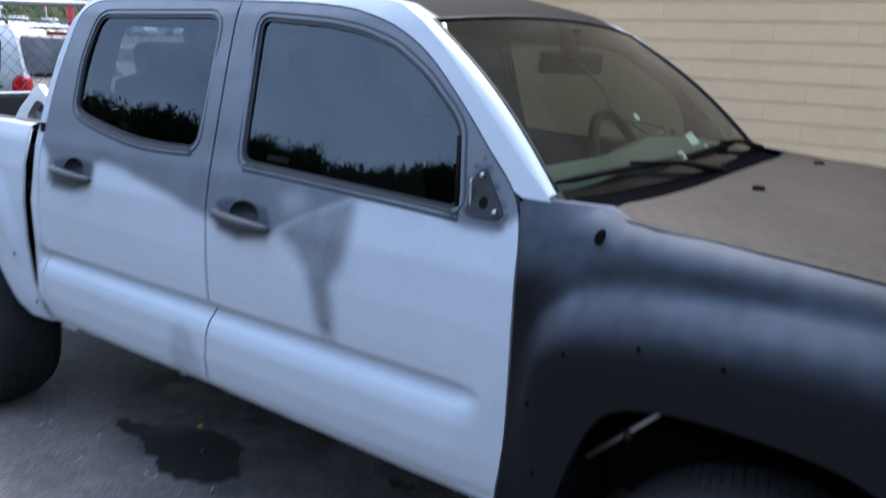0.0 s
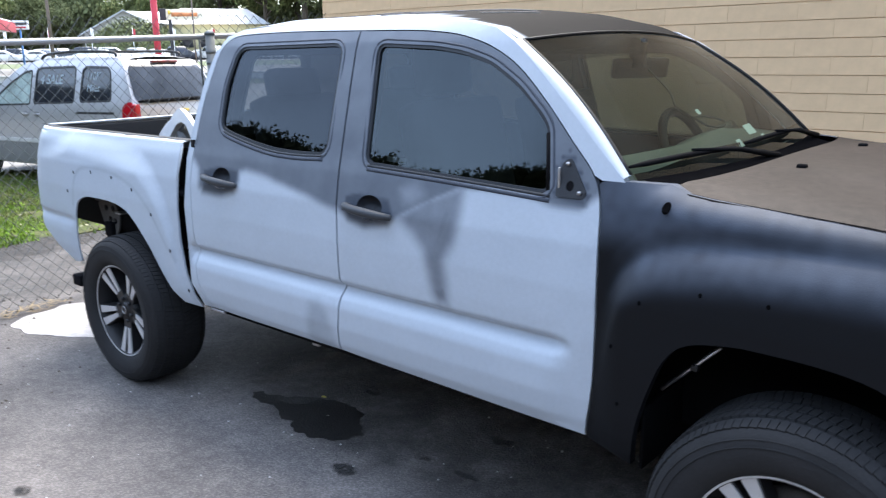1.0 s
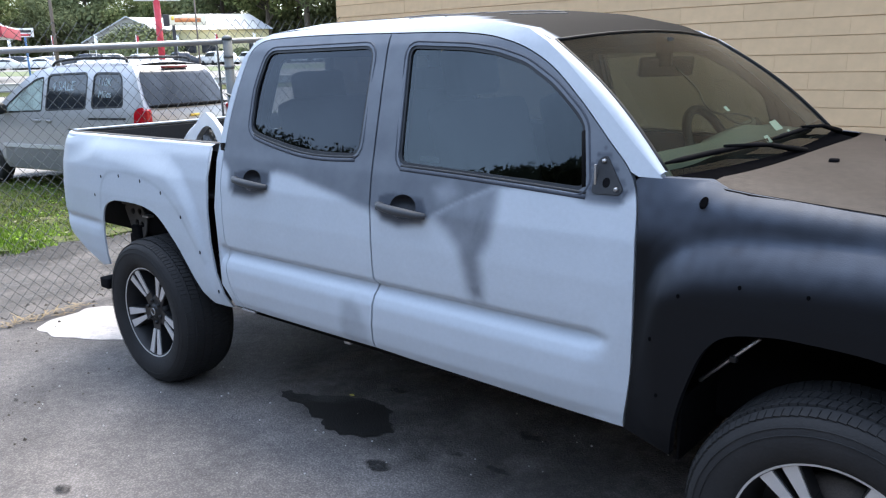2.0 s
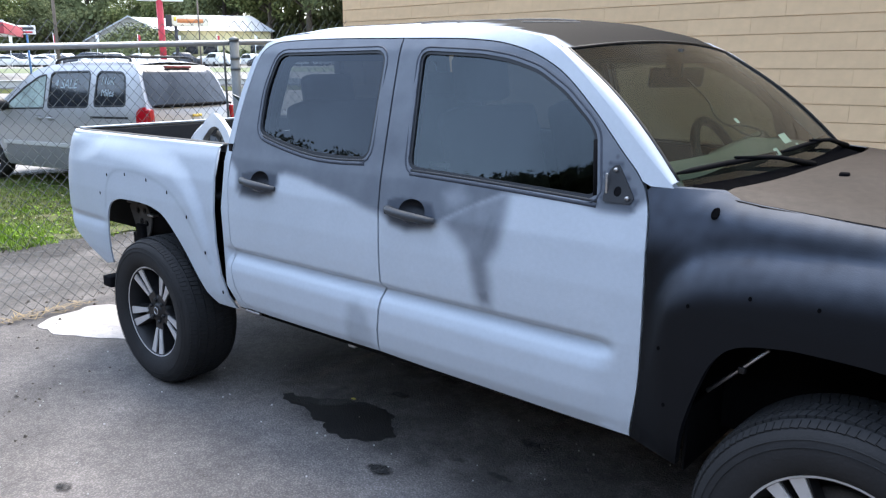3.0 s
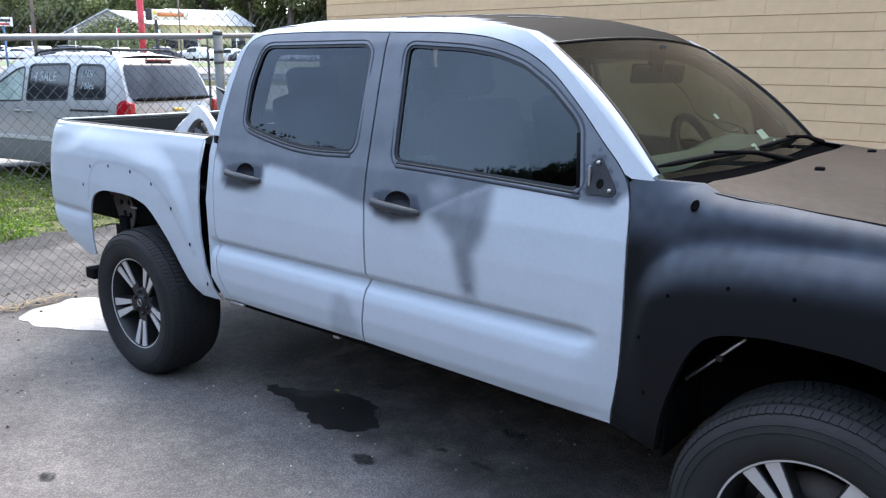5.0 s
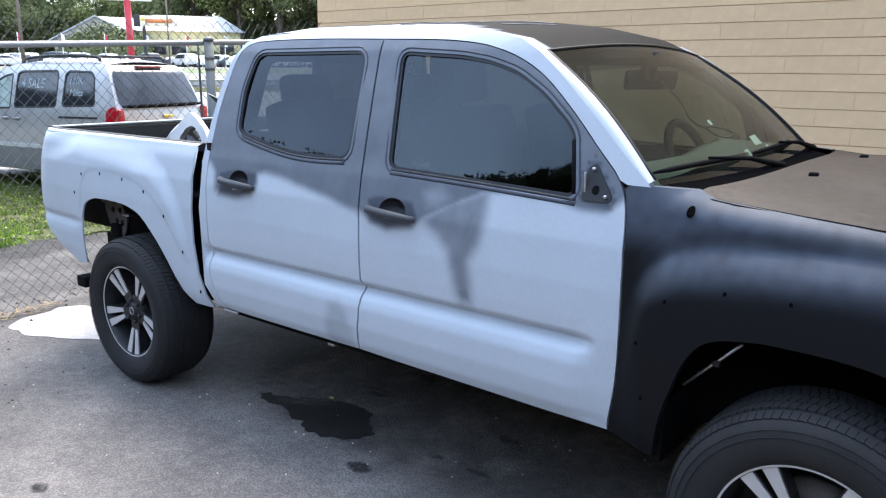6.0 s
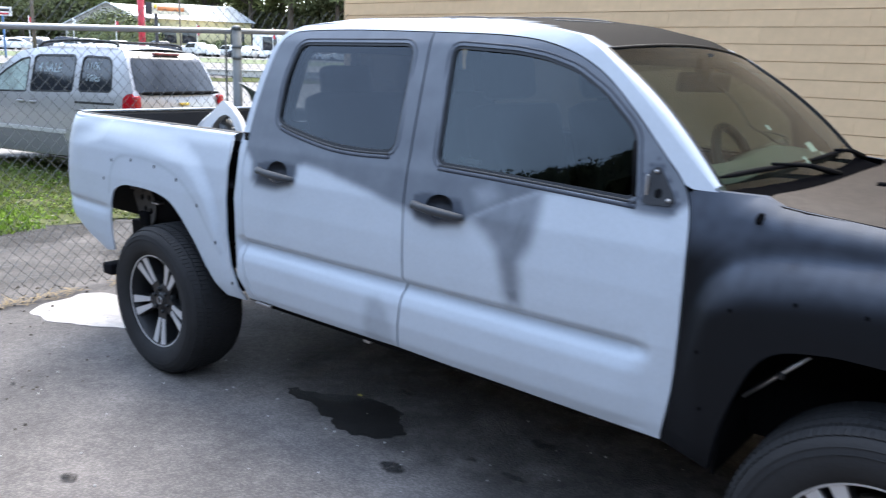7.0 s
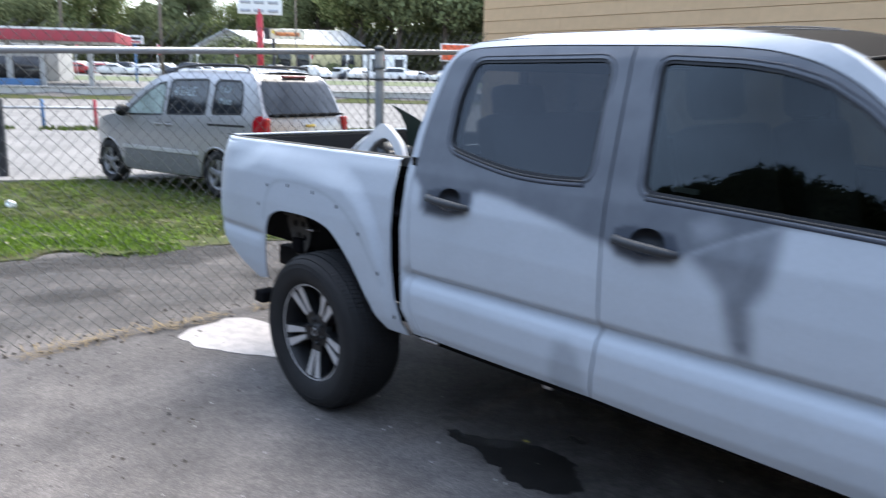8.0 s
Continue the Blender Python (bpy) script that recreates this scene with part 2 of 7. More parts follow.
def side_panel(name, outline, w, side, material, parent, holes=(), step=0.03, tone=None, label="", lip=0.02, gap=0.003, inset=0.0, band=None):
    """A body panel of the pickup: outline in (x, z), half-width w(x, z), side -1 or +1."""
    if gap:
        outline = grown(outline, -gap)

    def place(x, z):
        return (x, CY + side * (w(x, z) - inset), z)

    bm = sheet_mesh(outline, holes, place, step, (lambda c: Vector((c.x, c.y - side * lip, c.z))) if lip else None, tone, band)
    bmesh.ops.recalc_face_normals(bm, faces=bm.faces)
    return part(name, bm, material, parent, label)


def box(bm, lo, hi, bevel=0.0, m=None, seg=2):
    """A box with rounded edges, added to bm."""
    t = bmesh.new()
    got = bmesh.ops.create_cube(t, size=1.0)
    lo, hi = Vector(lo), Vector(hi)
    for v in t.verts:
        v.co = Vector((p + (q - p) * (c + 0.5) for p, q, c in zip(lo, hi, v.co)))
    if bevel:
        bmesh.ops.bevel(t, geom=list(t.edges), offset=min(bevel, 0.45 * min(abs(q - p) for p, q in zip(lo, hi))), segments=seg, affect="EDGES", profile=0.6)
    if m is not None:
        bmesh.ops.transform(t, matrix=m, verts=t.verts)
    made = [bm.verts.new(v.co) for v in t.verts]
    t.verts.index_update()
    for f in t.faces:
        bm.faces.new([made[v.index] for v in f.verts])
    t.free()
    return bm


def boxes(*rows):
    bm = bmesh.new()
    for r in rows:
        box(bm, *r)
    return bm


def tube(bm, pts, r, n=8, cap=True):
    """A tube along pts; r a radius or one for each point."""
    pts = [Vector(p) for p in pts]
    rs = r if isinstance(r, (list, tuple)) else [r] * len(pts)
    rings, up = [], Vector((0.31, 0.17, 0.93))
    for i, p in enumerate(pts):
        d = (pts[min(i + 1, len(pts) - 1)] - pts[max(i - 1, 0)]).normalized()
        a = d.cross(up)
        if a.length < 1e-3:
            a = d.cross(Vector((1, 0, 0)))
        a.normalize()
        b = d.cross(a)
        rings.append([bm.verts.new(p + rs[i] * (math.cos(k * math.tau / n) * a + math.sin(k * math.tau / n) * b)) for k in range(n)])
    for u, v in zip(rings, rings[1:]):
        for k in range(n):
            bm.faces.new((u[k], u[(k + 1) % n], v[(k + 1) % n], v[k]))
    if cap:
        bm.faces.new(rings[0][::-1]), bm.faces.new(rings[-1])
    return bm


def lathe(bm, profile, n=48, closed=False):
    """Spin (radius, along y) about the y axis."""
    rings = []
    for r, y in profile:
        rings.append([bm.verts.new((r * math.cos(k * math.tau / n), y, r * math.sin(k * math.tau / n))) for k in range(n)])
    for u, v in zip(rings, rings[1:] + (rings[:1] if closed else [])):
        for k in range(n):
            bm.faces.new((u[k], u[(k + 1) % n], v[(k + 1) % n], v[k]))
    return bm


def smoothstep(a, b, x):
    t = min(max((x - a) / (b - a), 0), 1)
    return t * t * (3 - 2 * t)


def lerp_table(x, table):
    return float(np.interp(x, [a for a, _ in table], [b for _, b in table]))

# ---- ground ----
# the site falls a little behind the fence and climbs to a road bank far off, fitted to the camera's view
BACK = Vector((-0.87, 0.5))  # away from the camera, towards the road
LEFT = Vector((-0.5, -0.87))
CAMERA_SPOT = Vector((3.0, -3.0))
RISE = [(-400, 0), (7.5, 0), (11.5, -0.33), (44, -0.33), (51.5, 0.2), (52.5, 0.72), (60, 0.92), (85, 1.38), (110, 1.5), (130, 1.53), (131.5, 2.3), (140, 2.75), (224, 4.96), (900, 14)]


def depth(x, y):
    return (Vector((x, y)) - CAMERA_SPOT).dot(BACK)


def ground_z(x, y):
    return lerp_table(depth(x, y), RISE)


def street(u, v):
    """Metres to the right and away from near the camera, to world x, y; far things are placed to fit its view."""
    q = CAMERA_SPOT + BACK * v - LEFT * u
    return q.x, q.y


def asphalt_mat():
    m = mat("asphalt", (0.166, 0.154, 0.149), 0.9, var=0.34, scale=1.6, bump=0.8, bump_scale=100)
    nt = m.node_tree
    b = nt.nodes["Principled BSDF"]
    base = b.inputs["Base Color"].links[0].from_socket
    co = nt.nodes.new("ShaderNodeTexCoord")
    vo = nt.nodes.new("ShaderNodeTexVoronoi")
    vo.inputs["Scale"].default_value = 110
    nt.links.new(co.outputs["Object"], vo.inputs["Vector"])
    mr = nt.nodes.new("ShaderNodeMapRange")
    mr.inputs["From Max"].default_value, mr.inputs["To Min"].default_value, mr.inputs["To Max"].default_value = 0.6, 1.34, 0.68
    nt.links.new(vo.outputs["Distance"], mr.inputs["Value"])
    mul = nt.nodes.new("ShaderNodeVectorMath")
    mul.operation = "SCALE"
    nt.links.new(base, mul.inputs[0]), nt.links.new(mr.outputs[0], mul.inputs["Scale"])
    # sparse pale stones
    vs_ = nt.nodes.new("ShaderNodeTexVoronoi")
    vs_.inputs["Scale"].default_value = 75
    nt.links.new(co.outputs["Object"], vs_.inputs["Vector"])
    sep = nt.nodes.new("ShaderNodeSeparateColor")
    nt.links.new(vs_.outputs["Color"], sep.inputs[0])
    gt, lt, both = (nt.nodes.new("ShaderNodeMath") for _ in range(3))
    gt.operation, lt.operation, both.operation = "GREATER_THAN", "LESS_THAN", "MULTIPLY"
    gt.inputs[1].default_value, lt.inputs[1].default_value = 0.86, 0.30
    nt.links.new(sep.outputs[0], gt.inputs[0]), nt.links.new(vs_.outputs["Distance"], lt.inputs[0])
    nt.links.new(gt.outputs[0], both.inputs[0]), nt.links.new(lt.outputs[0], both.inputs[1])
    stone = nt.nodes.new("ShaderNodeVectorMath")
    stone.operation = "MULTIPLY_ADD"
    stone.inputs[0].default_value = (0.036, 0.034, 0.033)
    nt.links.new(both.outputs[0], stone.inputs[1]), nt.links.new(mul.outputs[0], stone.inputs[2])
    # broad brown dust and worn dark patches
    dust = nt.nodes.new("ShaderNodeTexNoise")
    dust.inputs["Scale"].default_value, dust.inputs["Detail"].default_value, dust.inputs["Roughness"].default_value = 0.8, 8, 0.72
    nt.links.new(co.outputs["Object"], dust.inputs["Vector"])
    dr = nt.nodes.new("ShaderNodeValToRGB")
    dr.color_ramp.elements[0].position, dr.color_ramp.elements[0].color = 0.36, (0.69, 0.67, 0.66, 1)
    dr.color_ramp.elements[1].position, dr.color_ramp.elements[1].color = 0.64, (1.17, 1.12, 1.07, 1)
    nt.links.new(dust.outputs["Fac"], dr.inputs[0])
    fin = nt.nodes.new("ShaderNodeVectorMath")
    fin.operation = "MULTIPLY"
    nt.links.new(stone.outputs[0], fin.inputs[0]), nt.links.new(dr.outputs[0], fin.inputs[1])
    nt.links.new(fin.outputs[0], b.inputs["Base Color"])
    return m


ASPHALT = asphalt_mat()
LOT = mat("pale_concrete", (0.172, 0.163, 0.154), 0.85, var=0.42, scale=0.5, bump=0.2, bump_scale=40)
FAR_GRASS = mat("far_grass", (0.10, 0.125, 0.052), 0.9, var=0.3, scale=0.4)


def grass_mat(name, colours, scale, island):
    """Patchy growth: broad patches of several greens, and where island is set each blade its own shade."""
    m = mat(name, colours[1], 0.9, var=0.4, scale=scale * 4, bump=0.5, bump_scale=60, spec=0.12)
    nt = m.node_tree
    b = nt.nodes["Principled BSDF"]
    co, no, add, ramp = (nt.nodes.new("ShaderNode" + k) for k in ("TexCoord", "TexNoise", "Math", "ValToRGB"))
    no.inputs["Scale"].default_value, no.inputs["Detail"].default_value, no.inputs["Roughness"].default_value = scale, 6, 0.65
    nt.links.new(co.outputs["Object"], no.inputs["Vector"])
    add.operation = "MULTIPLY_ADD"
    add.inputs[0].default_value, add.inputs[1].default_value = 0.5, island
    if island:
        geo = nt.nodes.new("ShaderNodeNewGeometry")
        nt.links.new(geo.outputs["Random Per Island"], add.inputs[0])
    nt.links.new(no.outputs["Fac"], add.inputs[2])
    for i, c in enumerate(colours):
        p = 0.30 + 0.5 * island + 0.40 * i / (len(colours) - 1)
        e = ramp.color_ramp.elements[i] if i < 2 else ramp.color_ramp.elements.new(p)
        e.position, e.color = p, (*c, 1)
    nt.links.new(add.outputs[0], ramp.inputs[0])
    nt.links.new(ramp.outputs[0], b.inputs["Base Color"])
    return m


GRASS = grass_mat("grass", [(0.042, 0.046, 0.018), (0.060, 0.074, 0.022), (0.080, 0.068, 0.036)], 1.1, 0.0)
BLADE = grass_mat("grass_blades", [(0.036, 0.056, 0.014), (0.070, 0.110, 0.021), (0.112, 0.162, 0.034), (0.165, 0.160, 0.066)], 0.8, 0.40)
FRESH = grass_mat("fresh_blades", [(0.070, 0.135, 0.012), (0.120, 0.215, 0.020), (0.185, 0.285, 0.040)], 1.3, 0.45)
STRAW = mat("dry_straw", (0.30, 0.215, 0.11), 0.85, var=0.3, scale=9)
OIL = mat("oil_stain", (0.015, 0.014, 0.0135), 0.7, var=0.3, scale=9, bump=0.4, bump_scale=130, spec=0.15)
SPILL = mat("spilled_white_paint", (0.43, 0.385, 0.36), 0.55, var=0.45, scale=14, bump=0.05, bump_scale=40)

xs = sorted(set([-900, -500, -300, -200, -150, -120, -100] + [-90 + 2 * i for i in range(40)] + [-10 + 0.5 * i for i in range(40)] + [10, 14, 20, 30, 60, 120, 300, 900]))
ys = sorted(set([-900, -300, -120, -60, -40, -25, -16] + [-10 + 0.5 * i for i in range(30)] + [5 + 2 * i for i in range(45)] + [100, 130, 180, 300, 900]))
bm = bmesh.new()
rows = [[bm.verts.new((x, y, ground_z(x, y) + 0.006 * noise.noise((x * 0.8, y * 0.8, 0)))) for y in ys] for x in xs]
for a, b in zip(rows, rows[1:]):
    for i in range(len(ys) - 1):
        bm.faces.new((a[i], b[i], b[i + 1], a[i + 1]))
bmesh.ops.recalc_face_normals(bm, faces=bm.faces)
tagged(part("ground", bm, ASPHALT), "worn grey asphalt yard with fine pale aggregate", "ground", kind="structure")


def flat_patch(name, outline, material, lift, label, category, step=0.08, kind="structure", wob=0.0):
    """A flat-lying patch that follows the ground, with a thin edge."""
    bm = sheet_mesh(outline, (), lambda x, y: (x, y, ground_z(x, y) + lift + wob * noise.noise((x * 3, y * 3, 5))), step,
                    lambda c: Vector((c.x, c.y, c.z - lift - 0.02)))
    for f in bm.faces:
        if f.normal.z < 0 and abs(f.normal.z) > 0.5:
            f.normal_flip()
    return tagged(part(name, bm, material), label, category, kind=kind)


def ragged(pts, amp, n=8, freq=6.0):
    """A closed outline through pts with a ragged edge."""
    out = []
    for x, y in curve(pts, n, closed=True):
        d = amp * Vector((noise.noise((x * freq, y * freq, 1)), noise.noise((x * freq, y * freq, 7))))
        out.append((x + d.x, y + d.y))
    return out


LAWN = ragged([(-4.3, -6.0), (-4.3, -3.0), (-4.25, -1.14), (-4.2, -0.56), (-3.9, -0.34), (-3.85, 0.15), (-3.9, 0.7), (-3.7, 1.6), (-3.6, 3.0), (-3.6, 5.0),
               (-7.2, 5.4), (-9.0, 4.7), (-10.5, 4.03), (-11.4, 3.06), (-12.0, 2.5), (-12.0, 1.6), (-12.2, 0.9), (-12.4, -1.0), (-12.5, -4), (-12.5, -6.2)], 0.22, 16, 2.2)
LAWN = [(x + 0.07 * noise.noise((x * 8, y * 8, 2)) + 0.03 * noise.noise((x * 21, y * 21, 4)), y + 0.07 * noise.noise((x * 8, y * 8, 6))) for x, y in LAWN]
flat_patch("lawn", LAWN, GRASS, 0.02, "short patchy green grass verge behind the fence", "lawn", 0.3, wob=0.02)
rng = random.Random(4)
bm, fresh = bmesh.new(), bmesh.new()
spots = np.array([(rng.uniform(-12.5, -3.4), rng.uniform(-4.5, 5.2)) for _ in range(95000)])
good = inside(grown(LAWN, 0.11), spots)
core = inside(grown(LAWN, -0.10), spots)
for (x, y), ok, deep in zip(spots, good, core):
    thick = noise.noise((x * 1.1, y * 1.1, 3)) + 0.6 * noise.noise((x * 4.5, y * 4.5, 6)) - 0.45 * smoothstep(0.2, 1.5, y) * smoothstep(-7.0, -5.0, x)
    if not ok or thick < -0.42 or not deep and thick + noise.noise((x * 12, y * 12, 9)) < 0.0:
        continue
    lush = smoothstep(-7.6, -6.0, x) * smoothstep(1.1, 0.1, y) + 0.55 * noise.noise((x * 0.9, y * 1.6, 14)) + 0.35 * noise.noise((x * 5, y * 5, 15))
    young = lush > rng.uniform(0.05, 0.75)
    z, h = ground_z(x, y) + 0.01, rng.uniform(0.018, 0.05) * (1.0 + 0.7 * max(thick, 0)) * (1.25 if young else 1.0)
    for _ in range(2):
        a, l = rng.uniform(0, 6.28), rng.uniform(0.01, 0.05)
        d, w2 = Vector((math.cos(a), math.sin(a), 0)), rng.uniform(0.004, 0.008)
        s = Vector((-d.y, d.x, 0)) * w2
        p = Vector((x + rng.uniform(-0.03, 0.03), y + rng.uniform(-0.03, 0.03), z))
        b_ = fresh if young else bm
        b_.faces.new([b_.verts.new(q) for q in (p - s, p + s, p + d * l + Vector((0, 0, h)))])
tagged(part("grass", bm, BLADE, smooth=False), "blades of short green grass on the verge", "grass", kind="stuff")
tagged(part("fresh_grass", fresh, FRESH, smooth=False), "lusher bright green grass near the edge of the verge", "grass", kind="stuff")

# flat-leaved weeds in the thicker patches
rw_, bm = random.Random(23), bmesh.new()
weeds = np.array([(rw_.uniform(-11.5, -3.5), rw_.uniform(-3.5, 5.0)) for _ in range(15000)])
for (x, y), ok in zip(weeds, inside(grown(LAWN, 0.04), weeds)):
    if ok and noise.noise((x * 1.6, y * 1.6, 21)) > 0.0:
        a, l = rw_.uniform(0, 6.28), rw_.uniform(0.012, 0.032)
        d = Vector((math.cos(a), math.sin(a), rw_.uniform(0.1, 0.7))) * l
        sd, p = Vector((-d.y, d.x, rw_.uniform(-0.006, 0.006))) * 0.55, Vector((x, y, ground_z(x, y) + rw_.uniform(0.015, 0.05)))
        bm.faces.new([bm.verts.new(q) for q in (p, p + d * 0.5 + sd, p + d, p + d * 0.5 - sd)])
tagged(part("weeds", bm, FRESH, smooth=False), "small flat-leaved green weeds in the verge", "weeds", kind="stuff")

# worn older asphalt and soil along the edge of the grass
def stain_or_shade(name, base, most, scale):
    """A stain or painted shade in the ground: thins out towards its edge and in cloudy gaps."""
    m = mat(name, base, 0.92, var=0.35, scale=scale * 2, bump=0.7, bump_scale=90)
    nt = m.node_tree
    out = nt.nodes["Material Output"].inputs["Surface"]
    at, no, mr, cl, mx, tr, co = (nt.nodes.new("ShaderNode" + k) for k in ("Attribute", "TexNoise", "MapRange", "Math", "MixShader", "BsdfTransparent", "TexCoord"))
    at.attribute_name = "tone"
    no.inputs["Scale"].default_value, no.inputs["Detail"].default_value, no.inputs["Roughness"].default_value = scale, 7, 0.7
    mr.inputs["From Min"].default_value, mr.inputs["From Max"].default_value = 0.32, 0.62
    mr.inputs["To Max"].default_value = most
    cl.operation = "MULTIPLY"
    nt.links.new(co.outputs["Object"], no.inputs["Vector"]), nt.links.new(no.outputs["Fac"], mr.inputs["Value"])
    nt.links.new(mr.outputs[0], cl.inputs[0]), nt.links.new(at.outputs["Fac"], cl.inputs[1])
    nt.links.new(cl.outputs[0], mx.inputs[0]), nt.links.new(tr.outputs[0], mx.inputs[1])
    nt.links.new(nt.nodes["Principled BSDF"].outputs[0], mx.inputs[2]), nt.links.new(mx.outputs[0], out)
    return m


def soft_patch(name, outline, material, soft, label, category, step, lift=0.007):
    """A stain or painted shade that follows the ground and fades over its outer band."""
    ring = np.array(outline)

    def tone(x, y):
        return smoothstep(0, soft, edge_distance(ring, np.array([(x, y)]))[0])

    bm = sheet_mesh(outline, (), lambda x, y: (x, y, ground_z(x, y) + 0.006 * noise.noise((x * 0.8, y * 0.8, 0)) + lift), step, None, tone)
    for f in bm.faces:
        if f.normal.z < 0:
            f.normal_flip()
    return tagged(part(name, bm, material), label, category, kind="stuff")


OLD = stain_or_shade("worn_asphalt", (0.075, 0.070, 0.067), 0.80, 2.2)
DAMP = stain_or_shade("damp_asphalt", (0.035, 0.032, 0.030), 0.9, 5.0)
SPOT = stain_or_shade("oil_spot", (0.014, 0.013, 0.0125), 1.3, 20.0)
SOIL = mat("dark_soil", (0.055, 0.045, 0.036), 0.95, var=0.4, scale=12)
soft_patch("worn_asphalt", ragged([(-4.5, -5.5), (-1.9, -5.5), (-1.85, -3.0), (-1.8, -1.0), (-1.85, 0.6), (-2.0, 2.0), (-4.0, 2.0), (-4.2, 0.0), (-4.4, -2.0)], 0.12, 10, 2.5), OLD, 0.35, "older worn grey asphalt behind the fence", "asphalt", 0.12)
for pts in ([(-4.25, -2.2), (-3.7, -2.0), (-3.55, -1.2), (-3.3, -0.6), (-3.05, -0.2), (-3.15, 0.3), (-3.4, 0.9), (-3.8, 1.1), (-4.05, 0.3), (-4.2, -0.9)],
            [(-2.9, -1.5), (-2.6, -1.35), (-2.45, -0.9), (-2.7, -0.6), (-2.95, -0.75), (-3.05, -1.2)],
            [(-2.5, 0.05), (-2.2, 0.15), (-2.15, 0.6), (-2.4, 0.9), (-2.7, 0.7), (-2.7, 0.25)]):
    soft_patch("damp_asphalt", ragged(pts, 0.10, 10, 5), DAMP, 0.22, "dark damp patch in the worn asphalt", "stain", 0.06, 0.011)
# the truck's shade on the asphalt, painted as a dark patch
soft_patch("oiled_asphalt", ragged([(0.2, -0.35), (0.7, -0.72), (1.35, -0.86), (2.05, -0.88), (2.6, -1.0), (3.1, -0.85), (3.3, -0.2), (2.9, 0.6), (1.9, 0.9), (0.9, 0.7), (0.3, 0.3)], 0.12, 10, 3.0), stain_or_shade("oiled_asphalt", (0.050, 0.046, 0.044), 0.75, 3.0), 0.30, "dark patch on the asphalt painting the shade under the truck", "stain", 0.06, 0.0022)
rd, bm = random.Random(29), bmesh.new()
for _ in range(900):
    k = rd.random()
    if k < 0.6:
        y = rd.uniform(-3.2, 2.0)
        x = -4.05 + 0.35 * noise.noise((y * 1.1, 2, 0)) + rd.gauss(0.25, 0.22)
    elif k < 0.85:
        x, y = rd.gauss(-1.75, 0.16), rd.uniform(-3.2, 0.6)
    else:
        x, y = rd.uniform(-1.7, 0.2), rd.uniform(-2.6, -0.9)
    r = rd.uniform(0.004, 0.016) * (1 if k < 0.85 else 0.7)
    q0 = Vector((x, y, ground_z(x, y) + r * 0.5))
    ring = [bm.verts.new(q0 + Vector((r * rd.uniform(0.6, 1.3) * math.cos(a), r * rd.uniform(0.6, 1.3) * math.sin(a), -r * 0.4))) for a in (0, 1.26, 2.51, 3.77, 5.03)]
    tip = bm.verts.new(q0 + Vector((0, 0, r * rd.uniform(0.2, 0.7))))
    for i in range(5):
        bm.faces.new((ring[i], ring[(i + 1) % 5], tip))
tagged(part("dirt_crumbs", bm, SOIL, smooth=False), "dark crumbs of soil and asphalt on the ground", "dirt", kind="stuff")

# crumpled white paper in the grass
scrap = thing("paper_scrap", "small crumpled white paper ball lying in the grass", "litter", (-9.25, 0.25, ground_z(-9.25, 0.25) + 0.06))
bm = bmesh.new()
bmesh.ops.create_icosphere(bm, subdivisions=3, radius=0.06)
for v in bm.verts:
    v.co *= 1 + 0.5 * noise.noise(v.co * 22)
part("paper", bm, PAPER, scrap, smooth=False)

# dry leaves and clippings lying in the grass
rl, bm = random.Random(17), bmesh.new()
bits = np.array([(rl.uniform(-12.3, -3.4), rl.uniform(-4.5, 5.0)) for _ in range(1300)])
for (x, y), ok in zip(bits, inside(grown(LAWN, 0.10), bits)):
    if ok and noise.noise((x * 0.7, y * 0.7, 11)) > -0.15:
        a, l = rl.uniform(0, 6.28), rl.uniform(0.012, 0.035)
        p, d = Vector((x, y, ground_z(x, y) + rl.uniform(0.03, 0.07))), Vector((math.cos(a), math.sin(a), rl.uniform(-0.3, 0.3))) * l
        s = Vector((-d.y, d.x, rl.uniform(-0.01, 0.01))) * 0.45
        bm.faces.new([bm.verts.new(q) for q in (p - d, p + s, p + d, p - s)])
tagged(part("leaf_litter", bm, mat("dry_leaf", (0.27, 0.25, 0.15), 0.8, var=0.4, scale=3), smooth=False), "pale dry leaves scattered in the grass", "leaves", kind="stuff")

# pale concrete forecourt and the road beyond the verge
for nm, v0, v1, u0, u1, material, lb in (
        ("forecourt", 15.3, 49.6, -60, 60, LOT, "pale sun-bleached concrete forecourt beyond the verge"),
        ("road_verge", 49.9, 51.4, -60, 60, GRASS, "thin grass strip along the foot of the bank wall"),
        ("road", 53.0, 67.4, -75, 75, LOT, "pale grey road on the bank"),
        ("bank_verge", 68.0, 84.0, -90, 90, FAR_GRASS, "green grass strip before the car lot"),
        ("car_lot", 85.0, 129.5, -120, 120, LOT, "pale concrete lot of the car dealer")):
    pts = []
    for i in range(25):
        pts.append(street(u0 + (u1 - u0) * i / 24, v0 + 0.4 * noise.noise((i * 0.7, v0, 0))))
    for i in range(25):
        pts.append(street(u1 - (u1 - u0) * i / 24, v1 + 0.4 * noise.noise((i * 0.7, v1, 0))))
    flat_patch(nm, pts, material, 0.03, lb, "pavement" if material is LOT else "grass", 2.0)

